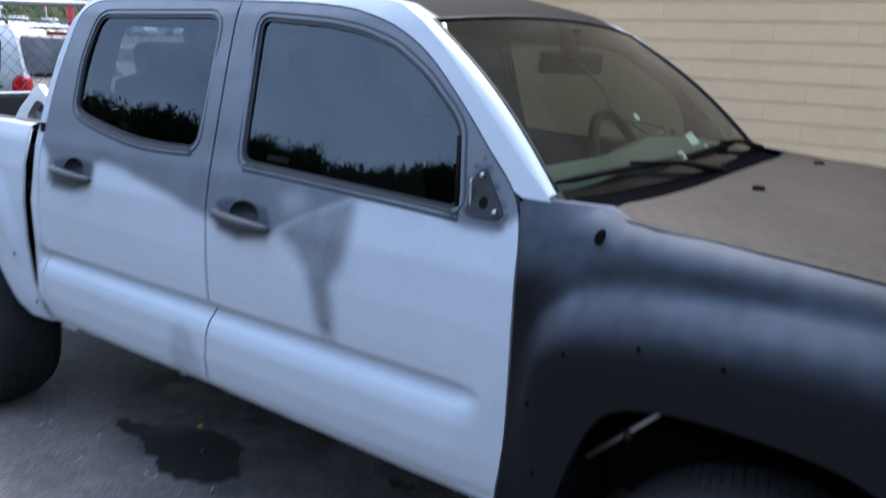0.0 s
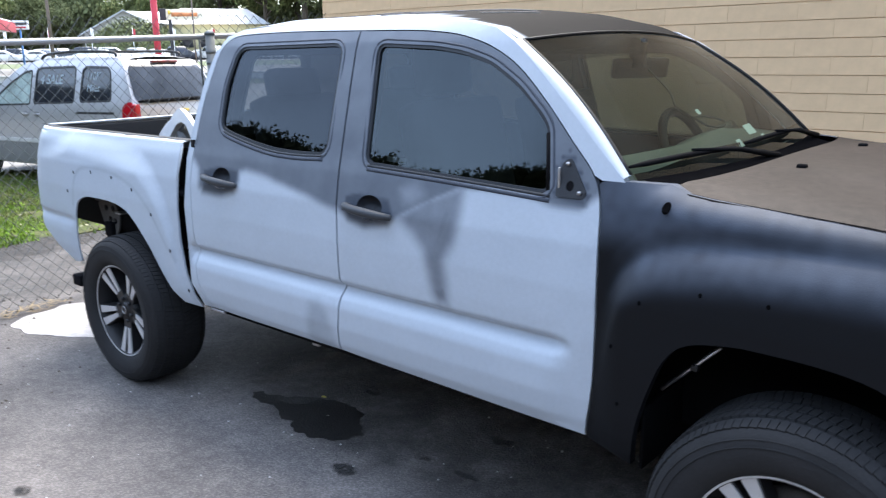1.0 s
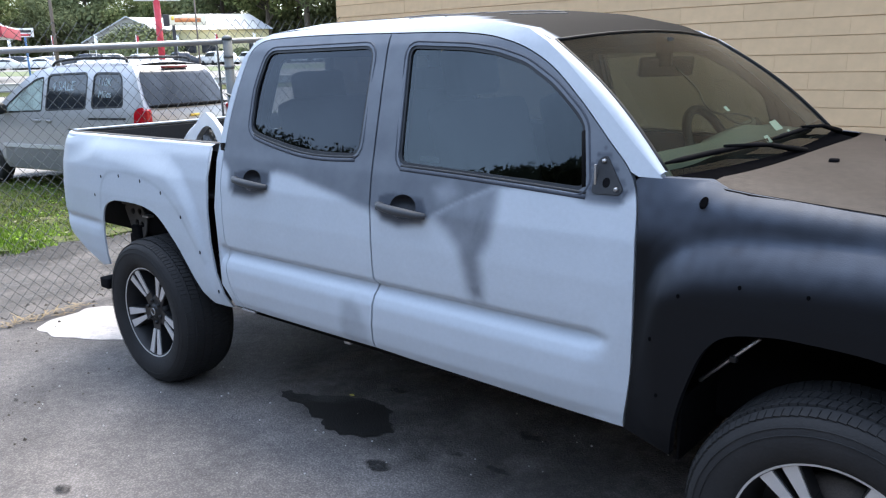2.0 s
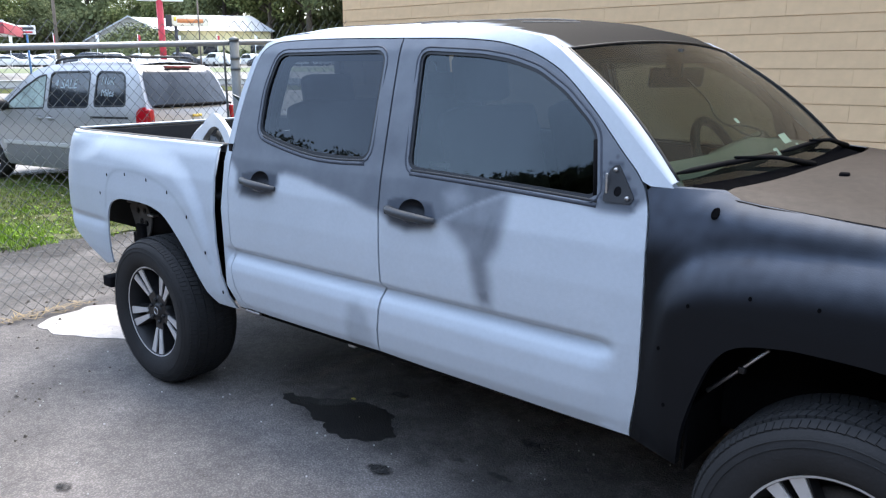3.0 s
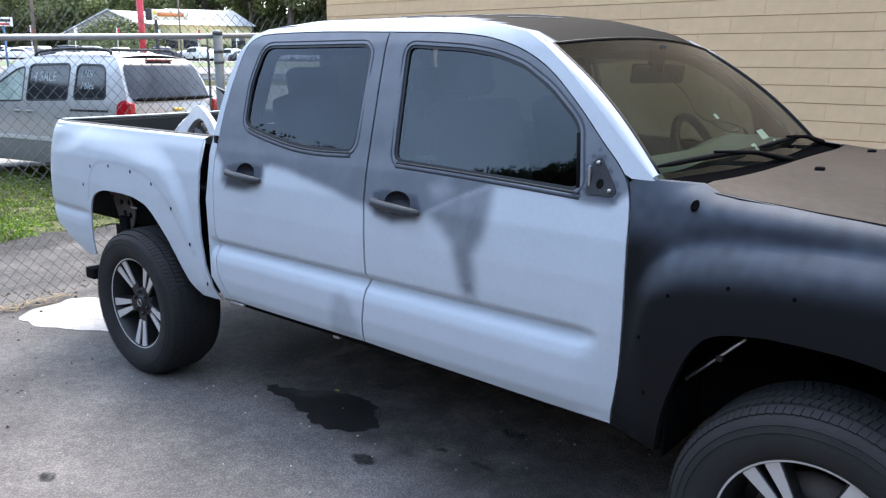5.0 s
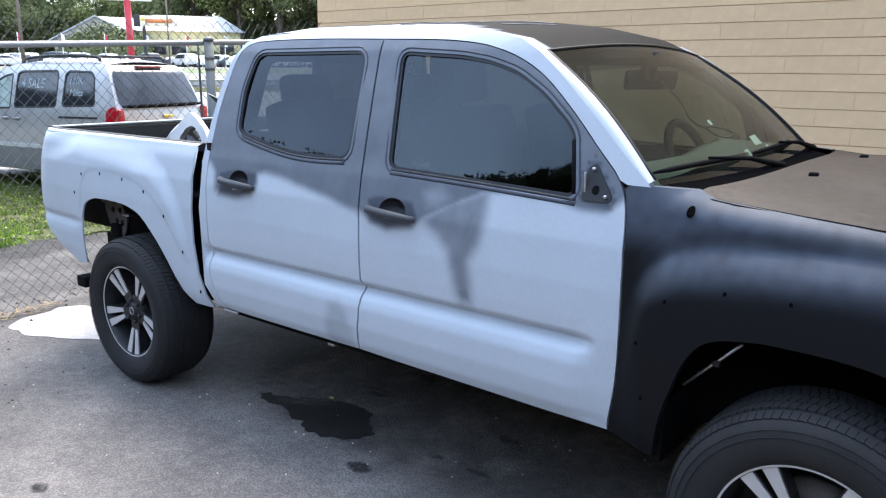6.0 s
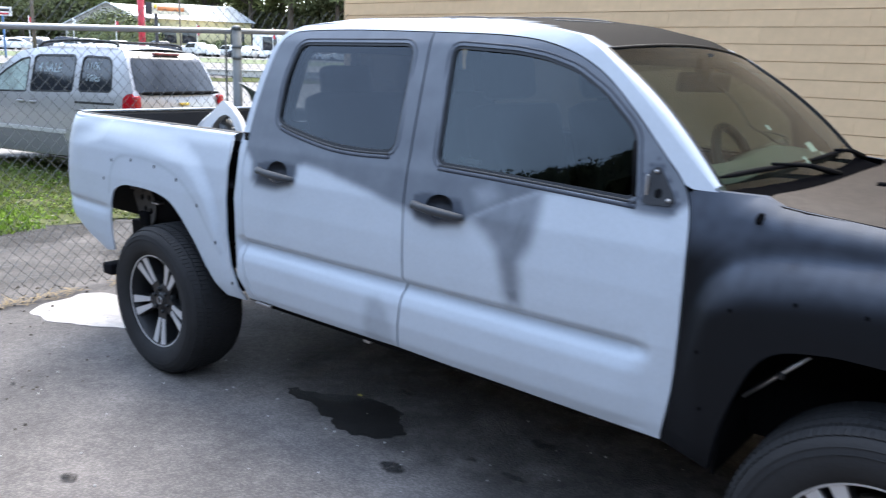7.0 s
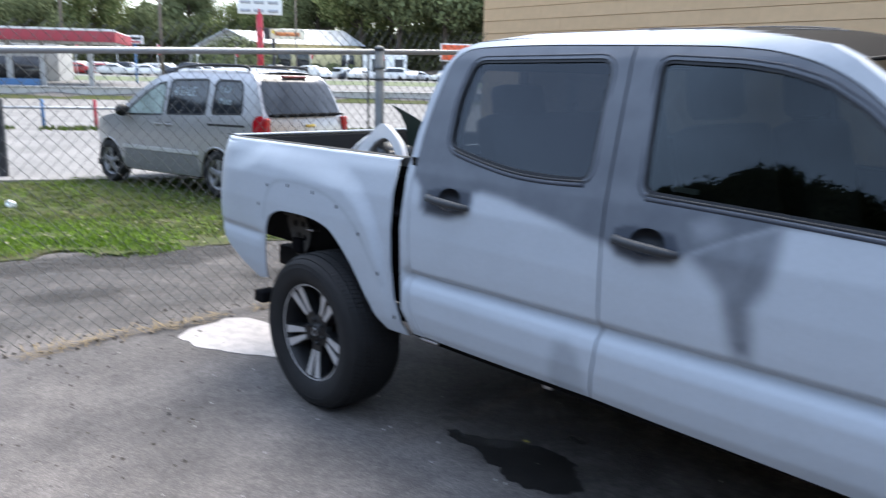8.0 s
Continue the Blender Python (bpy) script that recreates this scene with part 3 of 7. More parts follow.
# spills on the asphalt
flat_patch("paint_spill", ragged([(-1.41, -0.9), (-1.5, -0.78), (-1.54, -0.6), (-1.52, -0.42), (-1.23, -0.34), (-0.8, -0.45), (-0.72, -0.62), (-0.92, -0.79), (-1.14, -0.89), (-1.3, -0.92)], 0.03, 8, 9),
           SPILL, 0.004, "bright white paint spilled on the asphalt behind the wheel", "spill", 0.06, kind="stuff")
flat_patch("oil_stain", ragged([(0.63, -0.57), (0.68, -0.535), (0.8, -0.5), (0.95, -0.4), (1.08, -0.38), (1.22, -0.38), (1.3, -0.47), (1.39, -0.55), (1.3, -0.66), (1.16, -0.7), (1.05, -0.66), (0.95, -0.645), (0.86, -0.6), (0.74, -0.61)], 0.024, 16, 20),
           OIL, 0.003, "black wet oil stain on the asphalt under the doors", "stain", 0.05, kind="stuff")
for cx, cy, rx, ry in ((1.545, -0.79, 0.05, 0.035), (1.89, -0.2, 0.05, 0.03), (1.74, -0.52, 0.02, 0.014), (1.95, -0.52, 0.05, 0.014), (0.7, -1.69, 0.035, 0.025), (1.1, -0.2, 0.04, 0.02), (-0.35, -1.45, 0.02, 0.012)):
    pts = [(cx + 1.35 * rx * math.cos(a * 0.7), cy + 1.35 * ry * math.sin(a * 0.7)) for a in range(9)]
    soft_patch("oil_spot", ragged(pts, 0.010, 6, 40), SPOT, 0.7 * ry, "small dark oil spot on the asphalt", "stain", 0.012, 0.005)

# ---- block wall ----
WALL_Y, WALL_X = 2.22, -1.893
WALL_PAINT = mat("tan_masonry_paint", (0.80, 0.538, 0.309), 0.75, var=0.08, scale=1.2, bump=0.12, bump_scale=38)
nt = WALL_PAINT.node_tree
oi, mr, mul = (nt.nodes.new("ShaderNode" + k) for k in ("ObjectInfo", "MapRange", "VectorMath"))
mr.inputs["To Min"].default_value, mr.inputs["To Max"].default_value = 0.97, 1.03
mul.operation = "SCALE"
base_in = nt.nodes["Principled BSDF"].inputs["Base Color"]
nt.links.new(oi.outputs["Random"], mr.inputs["Value"]), nt.links.new(mr.outputs[0], mul.inputs["Scale"])
nt.links.new(base_in.links[0].from_socket, mul.inputs[0]), nt.links.new(mul.outputs[0], base_in)
JOINT = mat("painted_joint", (0.65, 0.435, 0.25), 0.85, var=0.1, scale=4)
bm = boxes(((WALL_X + 0.004, WALL_Y + 0.006, -0.1), (14, WALL_Y + 9.0, 4.3)))
wall = tagged(part("wall_shop", bm, JOINT, smooth=False), "tan painted concrete block wall of a shop", "wall", kind="structure")

# ---- pickup: half-widths and cut lines ----
SECTION = [(0.45, 0.850), (0.50, 0.880), (0.55, 0.903), (0.62, 0.914), (0.70, 0.913), (0.735, 0.899), (0.752, 0.881), (0.767, 0.864), (0.775, 0.861), (0.794, 0.889), (0.803, 0.894), (0.85, 0.896), (0.95, 0.894), (1.08, 0.880),
           (1.20, 0.849), (1.25, 0.832), (1.36, 0.800), (1.50, 0.757), (1.66, 0.700), (1.71, 0.668), (1.74, 0.630), (1.80, 0.560)]
PLAIN = [(0.45, 0.850), (0.50, 0.876), (0.55, 0.890), (0.62, 0.897), (0.80, 0.900), (0.95, 0.895)] + [q for q in SECTION if q[0] > 1.0]
BSEAM = [(1.52, 1.704), (1.54, 1.48), (1.555, 1.23), (1.577, 1.0), (1.584, 0.86), (1.588, 0.79), (1.592, 0.70), (1.582, 0.60), (1.575, 0.52)]
REARCUT = [(1.52, 1.704), (1.14, 1.711), (0.82, 1.707), (0.715, 1.69), (0.66, 1.63), (0.63, 1.5), (0.607, 1.365), (0.60, 1.18), (0.615, 0.97), (0.625, 0.82), (0.65, 0.65), (0.72, 0.52)]
FRONTCUT = [(1.52, 1.704), (1.766, 1.698), (1.9, 1.690), (2.027, 1.673), (2.153, 1.637), (2.276, 1.574), (2.402, 1.473), (2.526, 1.354), (2.596, 1.286), (2.634, 1.22), (2.652, 1.11), (2.664, 0.88), (2.661, 0.67), (2.632, 0.497)]
RWIN = [(0.80, 1.649), (1.449, 1.653), (1.466, 1.257), (1.30, 1.252), (1.15, 1.256), (1.007, 1.274), (0.85, 1.302), (0.775, 1.322), (0.765, 1.5)]
FWIN = [(1.643, 1.648), (1.924, 1.633), (2.047, 1.615), (2.168, 1.581), (2.291, 1.513), (2.393, 1.43), (2.424, 1.395), (2.462, 1.213), (1.688, 1.241)]


def w_door(x, z):
    k = smoothstep(2.60, 2.50, x)
    return k * lerp_table(z, SECTION) + (1 - k) * lerp_table(z, PLAIN)


FTOP = [(2.62, 1.268), (2.70, 1.268), (2.82, 1.263), (2.87, 1.247), (3.02, 1.23), (3.16, 1.217), (3.25, 1.21), (3.6, 1.175), (3.9, 1.12), (4.1, 1.05)]
FRIDGE = curve([(2.60, 0.70), (2.68, 0.93), (2.707, 0.987), (2.733, 1.033), (2.81, 1.085), (2.92, 1.112), (3.04, 1.121), (3.15, 1.131), (3.27, 1.135), (3.45, 1.13), (3.6, 1.11), (3.8, 1.05), (4.1, 0.92)], 4)
BRIDGE = [(-1.2, 1.06), (-0.9, 1.15), (-0.58, 1.235), (-0.24, 1.21), (-0.04, 1.195), (0.146, 1.17), (0.266, 1.105), (0.338, 1.035), (0.403, 0.945), (0.444, 0.853), (0.52, 0.5)]


def w_glass(x, z):
    """The smooth curve of the side glass."""
    return 0.846 - 0.295 * (z - 1.21) - 0.06 * (z - 1.21) ** 2


def w_fender(x, z):
    top, ridge = lerp_table(x, FTOP), lerp_table(x, FRIDGE)
    k = smoothstep(2.64, 2.76, x)
    w = lerp_table(z, PLAIN)
    lean = (lerp_table(x + 0.02, FRIDGE) - lerp_table(x - 0.02, FRIDGE)) / 0.04
    down = min(max((ridge - z) / (0.115 * math.hypot(1, lean)), 0), 1)
    w += k * (0.052 * (1 - (1 - down) ** 2) - 0.016 * smoothstep(top - 0.01, ridge, z))
    t = max(0, (z - (top - 0.07)) / 0.07)
    w = w - 0.055 * min(t, 1) ** 2 * smoothstep(2.69, 2.84, x)
    return w - 0.25 * max(0, (x - 3.62) / 0.45) ** 2


def w_bed(x, z):
    ridge = lerp_table(x, BRIDGE)
    k = smoothstep(-0.45, -0.6, x)
    w = 0.45 * k * (lerp_table(z, SECTION) - 0.008) + (1 - 0.45 * k) * (lerp_table(z, PLAIN) - 0.008)
    w += 0.026 * smoothstep(ridge + 0.02, ridge - 0.11, z) * smoothstep(-1.1, -0.5, x) * smoothstep(0.56, 0.40, x)
    return w - 0.10 * max(0, (-0.9 - x) / 0.27) ** 2 - 0.010 * smoothstep(1.17, 1.25, z)


def blot(x, z, pts, soft):
    """How far (x, z) lies inside a sprayed patch with a soft edge."""
    q = np.array([(x, z)])
    d = edge_distance(pts, q)[0] * (1 if inside(pts, q)[0] else -1)
    return smoothstep(-soft, soft, d)


R_PATCH = [(0.5, 1.8), (0.5, 1.20), (0.62, 1.175), (0.661, 1.142), (0.675, 1.06), (0.75, 1.045), (0.844, 1.053), (0.93, 1.09), (0.955, 1.15), (1.0, 1.162), (1.11, 1.149), (1.257, 1.124), (1.395, 1.098), (1.573, 1.062), (1.63, 1.05), (1.63, 1.8)]
R_CUP = [(0.685, 1.15), (0.80, 1.172), (0.955, 1.168), (0.96, 1.11), (0.93, 1.065), (0.844, 1.04), (0.70, 1.042)]
F_CUP = [(1.60, 1.13), (1.68, 1.148), (1.835, 1.138), (1.868, 1.08), (1.835, 1.04), (1.72, 1.018), (1.634, 1.035), (1.60, 1.065)]
F_BLOB = [(1.873, 1.167), (1.90, 1.12), (1.94, 1.125), (1.989, 1.16), (1.945, 1.193)]
F_CORE = [(2.045, 1.07), (2.028, 0.985), (2.09, 0.985), (2.129, 1.101), (2.125, 1.17), (2.06, 1.13)]
F_TIP = [(2.045, 0.856), (2.065, 0.812), (2.112, 0.818), (2.102, 0.877)]
SAIL = [(2.478, 1.195), (2.482, 1.30), (2.515, 1.332), (2.60, 1.222), (2.59, 1.193)]
R_LOW = [(1.40, 0.5), (1.405, 0.62), (1.424, 0.688), (1.473, 0.705), (1.519, 0.67), (1.547, 0.61), (1.555, 0.5)]
F_DARK = [(1.48, 1.8), (1.48, 1.07), (1.587, 1.062), (1.634, 1.04), (1.721, 1.026), (1.821, 1.045), (1.916, 1.09), (2.029, 1.145), (2.133, 1.192), (2.25, 1.205), (2.4, 1.20), (2.48, 1.175), (2.58, 1.175), (2.635, 1.22), (2.65, 1.3), (2.5, 1.8)]
F_DRIP = [(1.872, 1.075), (1.948, 1.028), (2.003, 0.979), (2.026, 0.913), (2.047, 0.837), (2.068, 0.80), (2.113, 0.81), (2.108, 0.887), (2.097, 0.954), (2.132, 1.017), (2.148, 1.102), (2.152, 1.20), (2.0, 1.155)]


def tone_rear(x, z):
    return min(1, max(0.80 * blot(x, z, R_PATCH, 0.022), 0.97 * blot(x, z, R_CUP, 0.022)) + 0.3 * blot(x, z, R_LOW, 0.03))


def tone_front(x, z):
    if z < 1.0 and not 1.8 < x < 2.25 or z < 0.75:
        return 0.0
    ring = 1.0 - min(1, abs(edge_distance(SAIL, np.array([(x, z)]))[0] - 0.004) / 0.014) if x > 2.4 else 0
    dark = 0.80 * blot(x, z, F_DARK, 0.017) - 0.2 * blot(x, z, F_BLOB, 0.03)
    sail = 0.92 * blot(x, z, SAIL, 0.010) if x > 2.4 else 0
    return max(dark, sail, 0.97 * blot(x, z, F_CUP, 0.020), 0.66 * blot(x, z, F_DRIP, 0.034), 0.70 * blot(x, z, F_CORE, 0.034), 0.72 * blot(x, z, F_TIP, 0.02), 1.0 * ring)


FLARE_GHOST = curve([(-0.50, 0.86), (-0.47, 1.0), (-0.40, 1.06), (-0.25, 1.075), (-0.1, 1.065), (0.05, 1.04), (0.18, 0.99), (0.28, 0.92), (0.38, 0.81), (0.46, 0.70)], 16)
GHOST = np.array(FLARE_GHOST)


def tone_bed(x, z):
    cloud = 0.05 * smoothstep(0.1, 0.5, noise.noise((x * 3, z * 3, 2))) * smoothstep(0.85, 1.0, z)
    ghost = float(np.hypot(GHOST[:, 0] - x, GHOST[:, 1] - z).min())
    return cloud + 0.22 * smoothstep(0.016, 0.002, ghost) * (0.7 + 0.6 * noise.noise((x * 8, z * 8, 9)))


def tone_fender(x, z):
    """Pale overspray on the black fender, thick above, gone below; valley shade and ridge highlight painted in."""
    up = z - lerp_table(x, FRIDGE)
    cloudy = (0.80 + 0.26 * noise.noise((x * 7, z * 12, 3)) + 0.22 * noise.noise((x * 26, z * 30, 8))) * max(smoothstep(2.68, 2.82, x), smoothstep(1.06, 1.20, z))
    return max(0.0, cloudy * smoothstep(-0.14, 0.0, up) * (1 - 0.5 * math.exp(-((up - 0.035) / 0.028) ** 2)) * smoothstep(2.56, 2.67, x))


def screen_point(u, v, lift=0.0):
    """u across -1..1, v up 0..1."""
    top = Vector((2.235 + 0.045 * (1 - u * u), CY + 0.655 * u, 1.652 + 0.032 * (1 - u * u)))
    low = Vector((2.715 + 0.065 * (1 - u * u), CY + 0.80 * u, 1.258 - 0.012 * (1 - u * u)))
    p = low.lerp(top, v)
    return p + Vector((0.02 * math.sin(math.pi * v) + 0.6 * lift, 0, 0.018 * math.sin(math.pi * v) + 0.8 * lift))



truck = thing("pickup_truck", "four-door pickup truck in patchy grey primer with black hood", "pickup truck")

for side in (-1, 1):
    rear_out = curve(REARCUT, 5)[:-1] + [(0.72, 0.52)] + [(0.9, 0.517), (1.2, 0.517), (1.45, 0.518)] + curve(BSEAM, 5)[::-1][:-1]
    front_out = curve(FRONTCUT, 5) + [(2.4, 0.502), (2.1, 0.508), (1.8, 0.513)] + curve(BSEAM, 5)[::-1][:-1]
    for nm, out, win, corner, tone in (("rear_door", rear_out, RWIN, 0.05, tone_rear), ("front_door", front_out, FWIN, 0.035, tone_front)):
        glass_line = rounded(win, corner, 4)
        hole = grown(glass_line, 0.008)
        step = 0.010 if side < 0 else 0.06
        hx, hz = (0.835, 1.108) if nm == "rear_door" else (1.738, 1.083)
        cup = [(hx + 0.064 * math.cos(a * math.tau / 24), hz + 0.006 + 0.045 * math.sin(a * math.tau / 24)) for a in range(24)]
        door = side_panel(nm, out, w_door, side, PRIMER, truck, holes=[hole, cup], step=step, tone=tone,
                          label="door in pale grey primer with dark grey sprayed patches round the window", gap=0.0042, band=(0.760, 0.810, 0.0045) if side < 0 else None)
        side_panel("window_seal", grown(glass_line, 0.0078), w_door, side, SEAL, door, holes=[grown(glass_line, -0.004)], step=0.05, gap=0, inset=0.005, lip=0.012, label="black rubber window seal")
        bead = grown(glass_line, 0.021)
        bm = bmesh.new()
        tube(bm, [(a, CY + side * (w_door(a, b) - 0.0012), b) for a, b in bead + bead[:1]], 0.0042, 6, cap=False)
        part("frame_bead", bm, BEAD, door, "dark bead round the window opening")
        pane = side_panel("window", grown(glass_line, 0.004), w_glass, side, PRIVACY if nm == "rear_door" else TINT, door, step=0.03, gap=0, inset=0.013, lip=0, label="dark tinted window glass")
        if nm == "front_door" and side < 0:
            bm = sheet_mesh(rounded([(1.775, 1.252), (1.865, 1.249), (1.865, 1.266), (1.775, 1.268)], 0.004, 2), [], lambda x, z: (x, CY - w_glass(x, z) + 0.016, z), 0.05, None)
            part("sticker", bm, PAPER, pane, "faded pale sticker behind the glass")
        # grey moulding under the glass
        low_edge = [(0.80, 1.306), (0.85, 1.292), (1.007, 1.263), (1.15, 1.245), (1.30, 1.241), (1.455, 1.247)] if nm == "rear_door" else [(1.70, 1.231), (2.0, 1.222), (2.25, 1.212), (2.472, 1.202)]
        for dz, r, m_ in ((0.0, 0.0055, SEAL), (-0.013, 0.0075, BELT)):
            bm = bmesh.new()
            tube(bm, [(a, CY + side * (w_door(a, b + dz) - 0.0035), b + dz) for a, b in curve(low_edge, 4)], r, 8)
            part("belt_moulding", bm, m_, door, "grey rubber moulding under the window")
        # dark inner skin of the door, seen through the glass and the gaps
        side_panel("door_lining", grown(out, 0.012), w_door, side, UNDER, door, holes=[grown(glass_line, 0.012)], step=0.12, gap=0, inset=0.055, lip=0, label="dark inner lining")
        # handle: dark sprayed hollow with its shadow put into the colour, pull bar and lock cap
        bm = bmesh.new()
        rings = []
        for k, depth_ in ((1.0, 0.001), (0.93, 0.010), (0.78, 0.022), (0.5, 0.030), (0.2, 0.032)):
            rings.append([bm.verts.new((hx + (a - hx) * k, CY + side * (w_door(a, b) - depth_), hz + (b - hz) * k)) for a, b in cup])
        for ra, rb in zip(rings, rings[1:]):
            for i in range(24):
                bm.faces.new((ra[i], ra[(i + 1) % 24], rb[(i + 1) % 24], rb[i]))
        bm.faces.new(rings[-1])
        bmesh.ops.recalc_face_normals(bm, faces=bm.faces)
        handle = part("door_handle", bm, CUP, door, "dark grey plastic pull handle over a black cup")
        bm = bmesh.new()
        y0 = CY + side * (w_door(hx, hz) + 0.004)
        line = [(hx - 0.115, hz + 0.006, 0.006), (hx - 0.09, hz + 0.005, 0.022), (hx - 0.03, hz, 0.032), (hx + 0.04, hz - 0.005, 0.032), (hx + 0.095, hz - 0.010, 0.022), (hx + 0.118, hz - 0.013, 0.006)]
        pts = [(a, y0 + side * c, b) for a, b, c in curve(line, 4)]
        tube(bm, pts, [0.010 + 0.0065 * math.sin(math.pi * i / (len(pts) - 1)) for i in range(len(pts))], 10)
        part("pull_bar", bm, HANDLE, handle)
        bm = boxes(((hx - 0.119, min(y0, y0 + side * 0.02), hz - 0.012), (hx - 0.085, max(y0, y0 + side * 0.026), hz + 0.018), 0.006))
        part("lock_cap", bm, HANDLE, handle)
        if nm == "front_door":
            # division bar, sail panel and the bare mirror bracket
            bm = bmesh.new()
            tube(bm, [(a, CY + side * (w_door(a, b) - 0.006), b) for a, b in ((2.428, 1.38), (2.444, 1.30), (2.461, 1.218))], 0.009, 6)
            part("division_bar", bm, UNDER, door)
            tri = rounded([(2.490, 1.205), (2.497, 1.30), (2.522, 1.318), (2.592, 1.222), (2.582, 1.206)], 0.012, 3)
            br = side_panel("mirror_bracket", tri, w_door, side, BRACKET, door, holes=[[(2.535 + 0.013 * math.cos(a), 1.238 + 0.015 * math.sin(a)) for a in np.arange(0, 6.2, 0.52)]], step=0.03, gap=0, inset=-0.005, lip=0.006, label="bare mirror mounting plate with bolt holes")
            bm = bmesh.new()
            bm.faces.new([bm.verts.new((2.535 + 0.018 * math.cos(a), CY + side * (w_door(2.535, 1.238 + 0.02 * math.sin(a)) + 0.0035), 1.238 + 0.02 * math.sin(a))) for a in np.arange(0, 6.2, 0.45)])
            part("wire_hole", bm, UNDER, br, "black wiring hole")
            for a, b in ((2.519, 1.300), (2.572, 1.222)):
                bm = bmesh.new()
                tube(bm, [(a, CY + side * (w_door(a, b) + 0.004), b), (a, CY + side * (w_door(a, b) + 0.013), b)], 0.006, 8)
                part("bolt", bm, STEEL, br)
            bm = boxes(((2.495, min(CY + side * (w_door(2.5, 1.25) + 0.004), CY + side * (w_door(2.5, 1.25) + 0.012)), 1.21), (2.502, max(CY + side * (w_door(2.5, 1.25) + 0.004), CY + side * (w_door(2.5, 1.25) + 0.012)), 1.29), 0.002))
            part("bracket_rib", bm, STEEL, br)
    # cab frame round the doors: roof rail, windscreen pillar, rear corner
    outer = [(2.632, 1.262), (2.705, 1.262)] + [(2.60, 1.352), (2.50, 1.440), (2.40, 1.525), (2.32, 1.59), (2.235, 1.652), (2.15, 1.695), (2.0, 1.722), (1.7, 1.738), (1.3, 1.742), (0.95, 1.738), (0.76, 1.728), (0.68, 1.70), (0.625, 1.63), (0.59, 1.5), (0.568, 1.36), (0.556, 1.18), (0.56, 0.97), (0.565, 0.8), (0.60, 0.62), (0.655, 0.52)]
    inner = [(0.72, 0.52)] + [tuple(q) for q in curve(REARCUT, 5)[::-1][1:]] + [q for q in curve(FRONTCUT, 5)[1:] if q[1] > 1.262]
    side_panel("cab_frame", outer + inner, w_door, side, PRIMER, truck, step=0.022 if side < 0 else 0.06, label="pale primed roof rail and pillars", lip=0.03, gap=0)
    # rounded front of the windscreen pillar, from the door frame to the glass
    bm = bmesh.new()
    lay = bm.verts.layers.float.new("tone")
    edge_pts = curve([(2.695, 1.268), (2.60, 1.352), (2.50, 1.440), (2.40, 1.525), (2.32, 1.59), (2.235, 1.652)], 4)
    strip = []
    for i, (x, z) in enumerate(edge_pts):
        a = Vector((x, CY + side * w_door(x, z), z))
        b = screen_point(side, 0.035 + 0.965 * i / (len(edge_pts) - 1), 0.004)
        mid = Vector((a.x + 0.78 * (b.x - a.x), a.y + 0.16 * (b.y - a.y), (a.z + b.z) / 2 + 0.006))
        strip.append([bm.verts.new(a * (1 - t) ** 2 + mid * 2 * t * (1 - t) + b * t * t) for t in (0, 0.14, 0.28, 0.42, 0.56, 0.7, 0.85, 1)])
    for a, b in zip(strip, strip[1:]):
        for k in range(7):
            bm.faces.new((a[k], a[k + 1], b[k + 1], b[k]))
    bmesh.ops.recalc_face_normals(bm, faces=bm.faces)
    part("screen_pillar", bm, PRIMER, truck, "pale primed windscreen pillar")
    # front fender
    arch_f = [(2.79, 0.465), (2.80, 0.50), (2.82, 0.614), (2.853, 0.726), (2.893, 0.82), (2.95, 0.872), (3.05, 0.893), (3.134, 0.897), (3.298, 0.89), (3.42, 0.86), (3.55, 0.77), (3.64, 0.65), (3.69, 0.52)]
    fo = [q for q in curve(FRONTCUT, 5) if q[1] < 1.255][0:] + [(2.70, 0.485)] + curve(arch_f, 4) + [(3.78, 0.55), (3.95, 0.6), (4.02, 0.75), (4.03, 0.95), (4.0, 1.08)] + [(a, lerp_table(a, FTOP)) for a in np.arange(3.9, 2.66, -0.06)] + [(2.634, 1.262)]
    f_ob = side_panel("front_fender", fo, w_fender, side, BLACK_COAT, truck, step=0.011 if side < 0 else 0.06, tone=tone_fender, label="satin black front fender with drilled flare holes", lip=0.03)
    holes = ((2.734, 0.823), (2.811, 0.962), (2.973, 1.012), (3.141, 1.015), (2.76, 0.66))
    for i, (a, b) in enumerate(holes + ((2.833, 1.207),)):
        bm = bmesh.new()
        r = 0.0048 if i < 5 else 0.0125
        ring = [bm.verts.new((a + r * (1.0 if i < 5 else 0.85) * math.cos(k * math.tau / 12), CY + side * (w_fender(a, b + r * 1.25 * math.sin(k * math.tau / 12)) + (0.002 if i < 5 else 0.006)), b + r * 1.25 * math.sin(k * math.tau / 12))) for k in range(12)]
        bm.faces.new(ring)
        back = [bm.verts.new(v.co + Vector((0, -side * 0.02, 0))) for v in ring]
        for k in range(12):
            bm.faces.new((ring[k], ring[(k + 1) % 12], back[(k + 1) % 12], back[k]))
        bmesh.ops.recalc_face_normals(bm, faces=bm.faces)
        part("fender_hole", bm, COWL, f_ob, smooth=False)
    # bed side
    arch_r = [(0.475, 0.492), (0.42, 0.545), (0.361, 0.615), (0.234, 0.762), (0.099, 0.87), (0.0, 0.905), (-0.102, 0.918), (-0.25, 0.92), (-0.36, 0.913), (-0.445, 0.877), (-0.48, 0.80), (-0.49, 0.70), (-0.487, 0.544)]
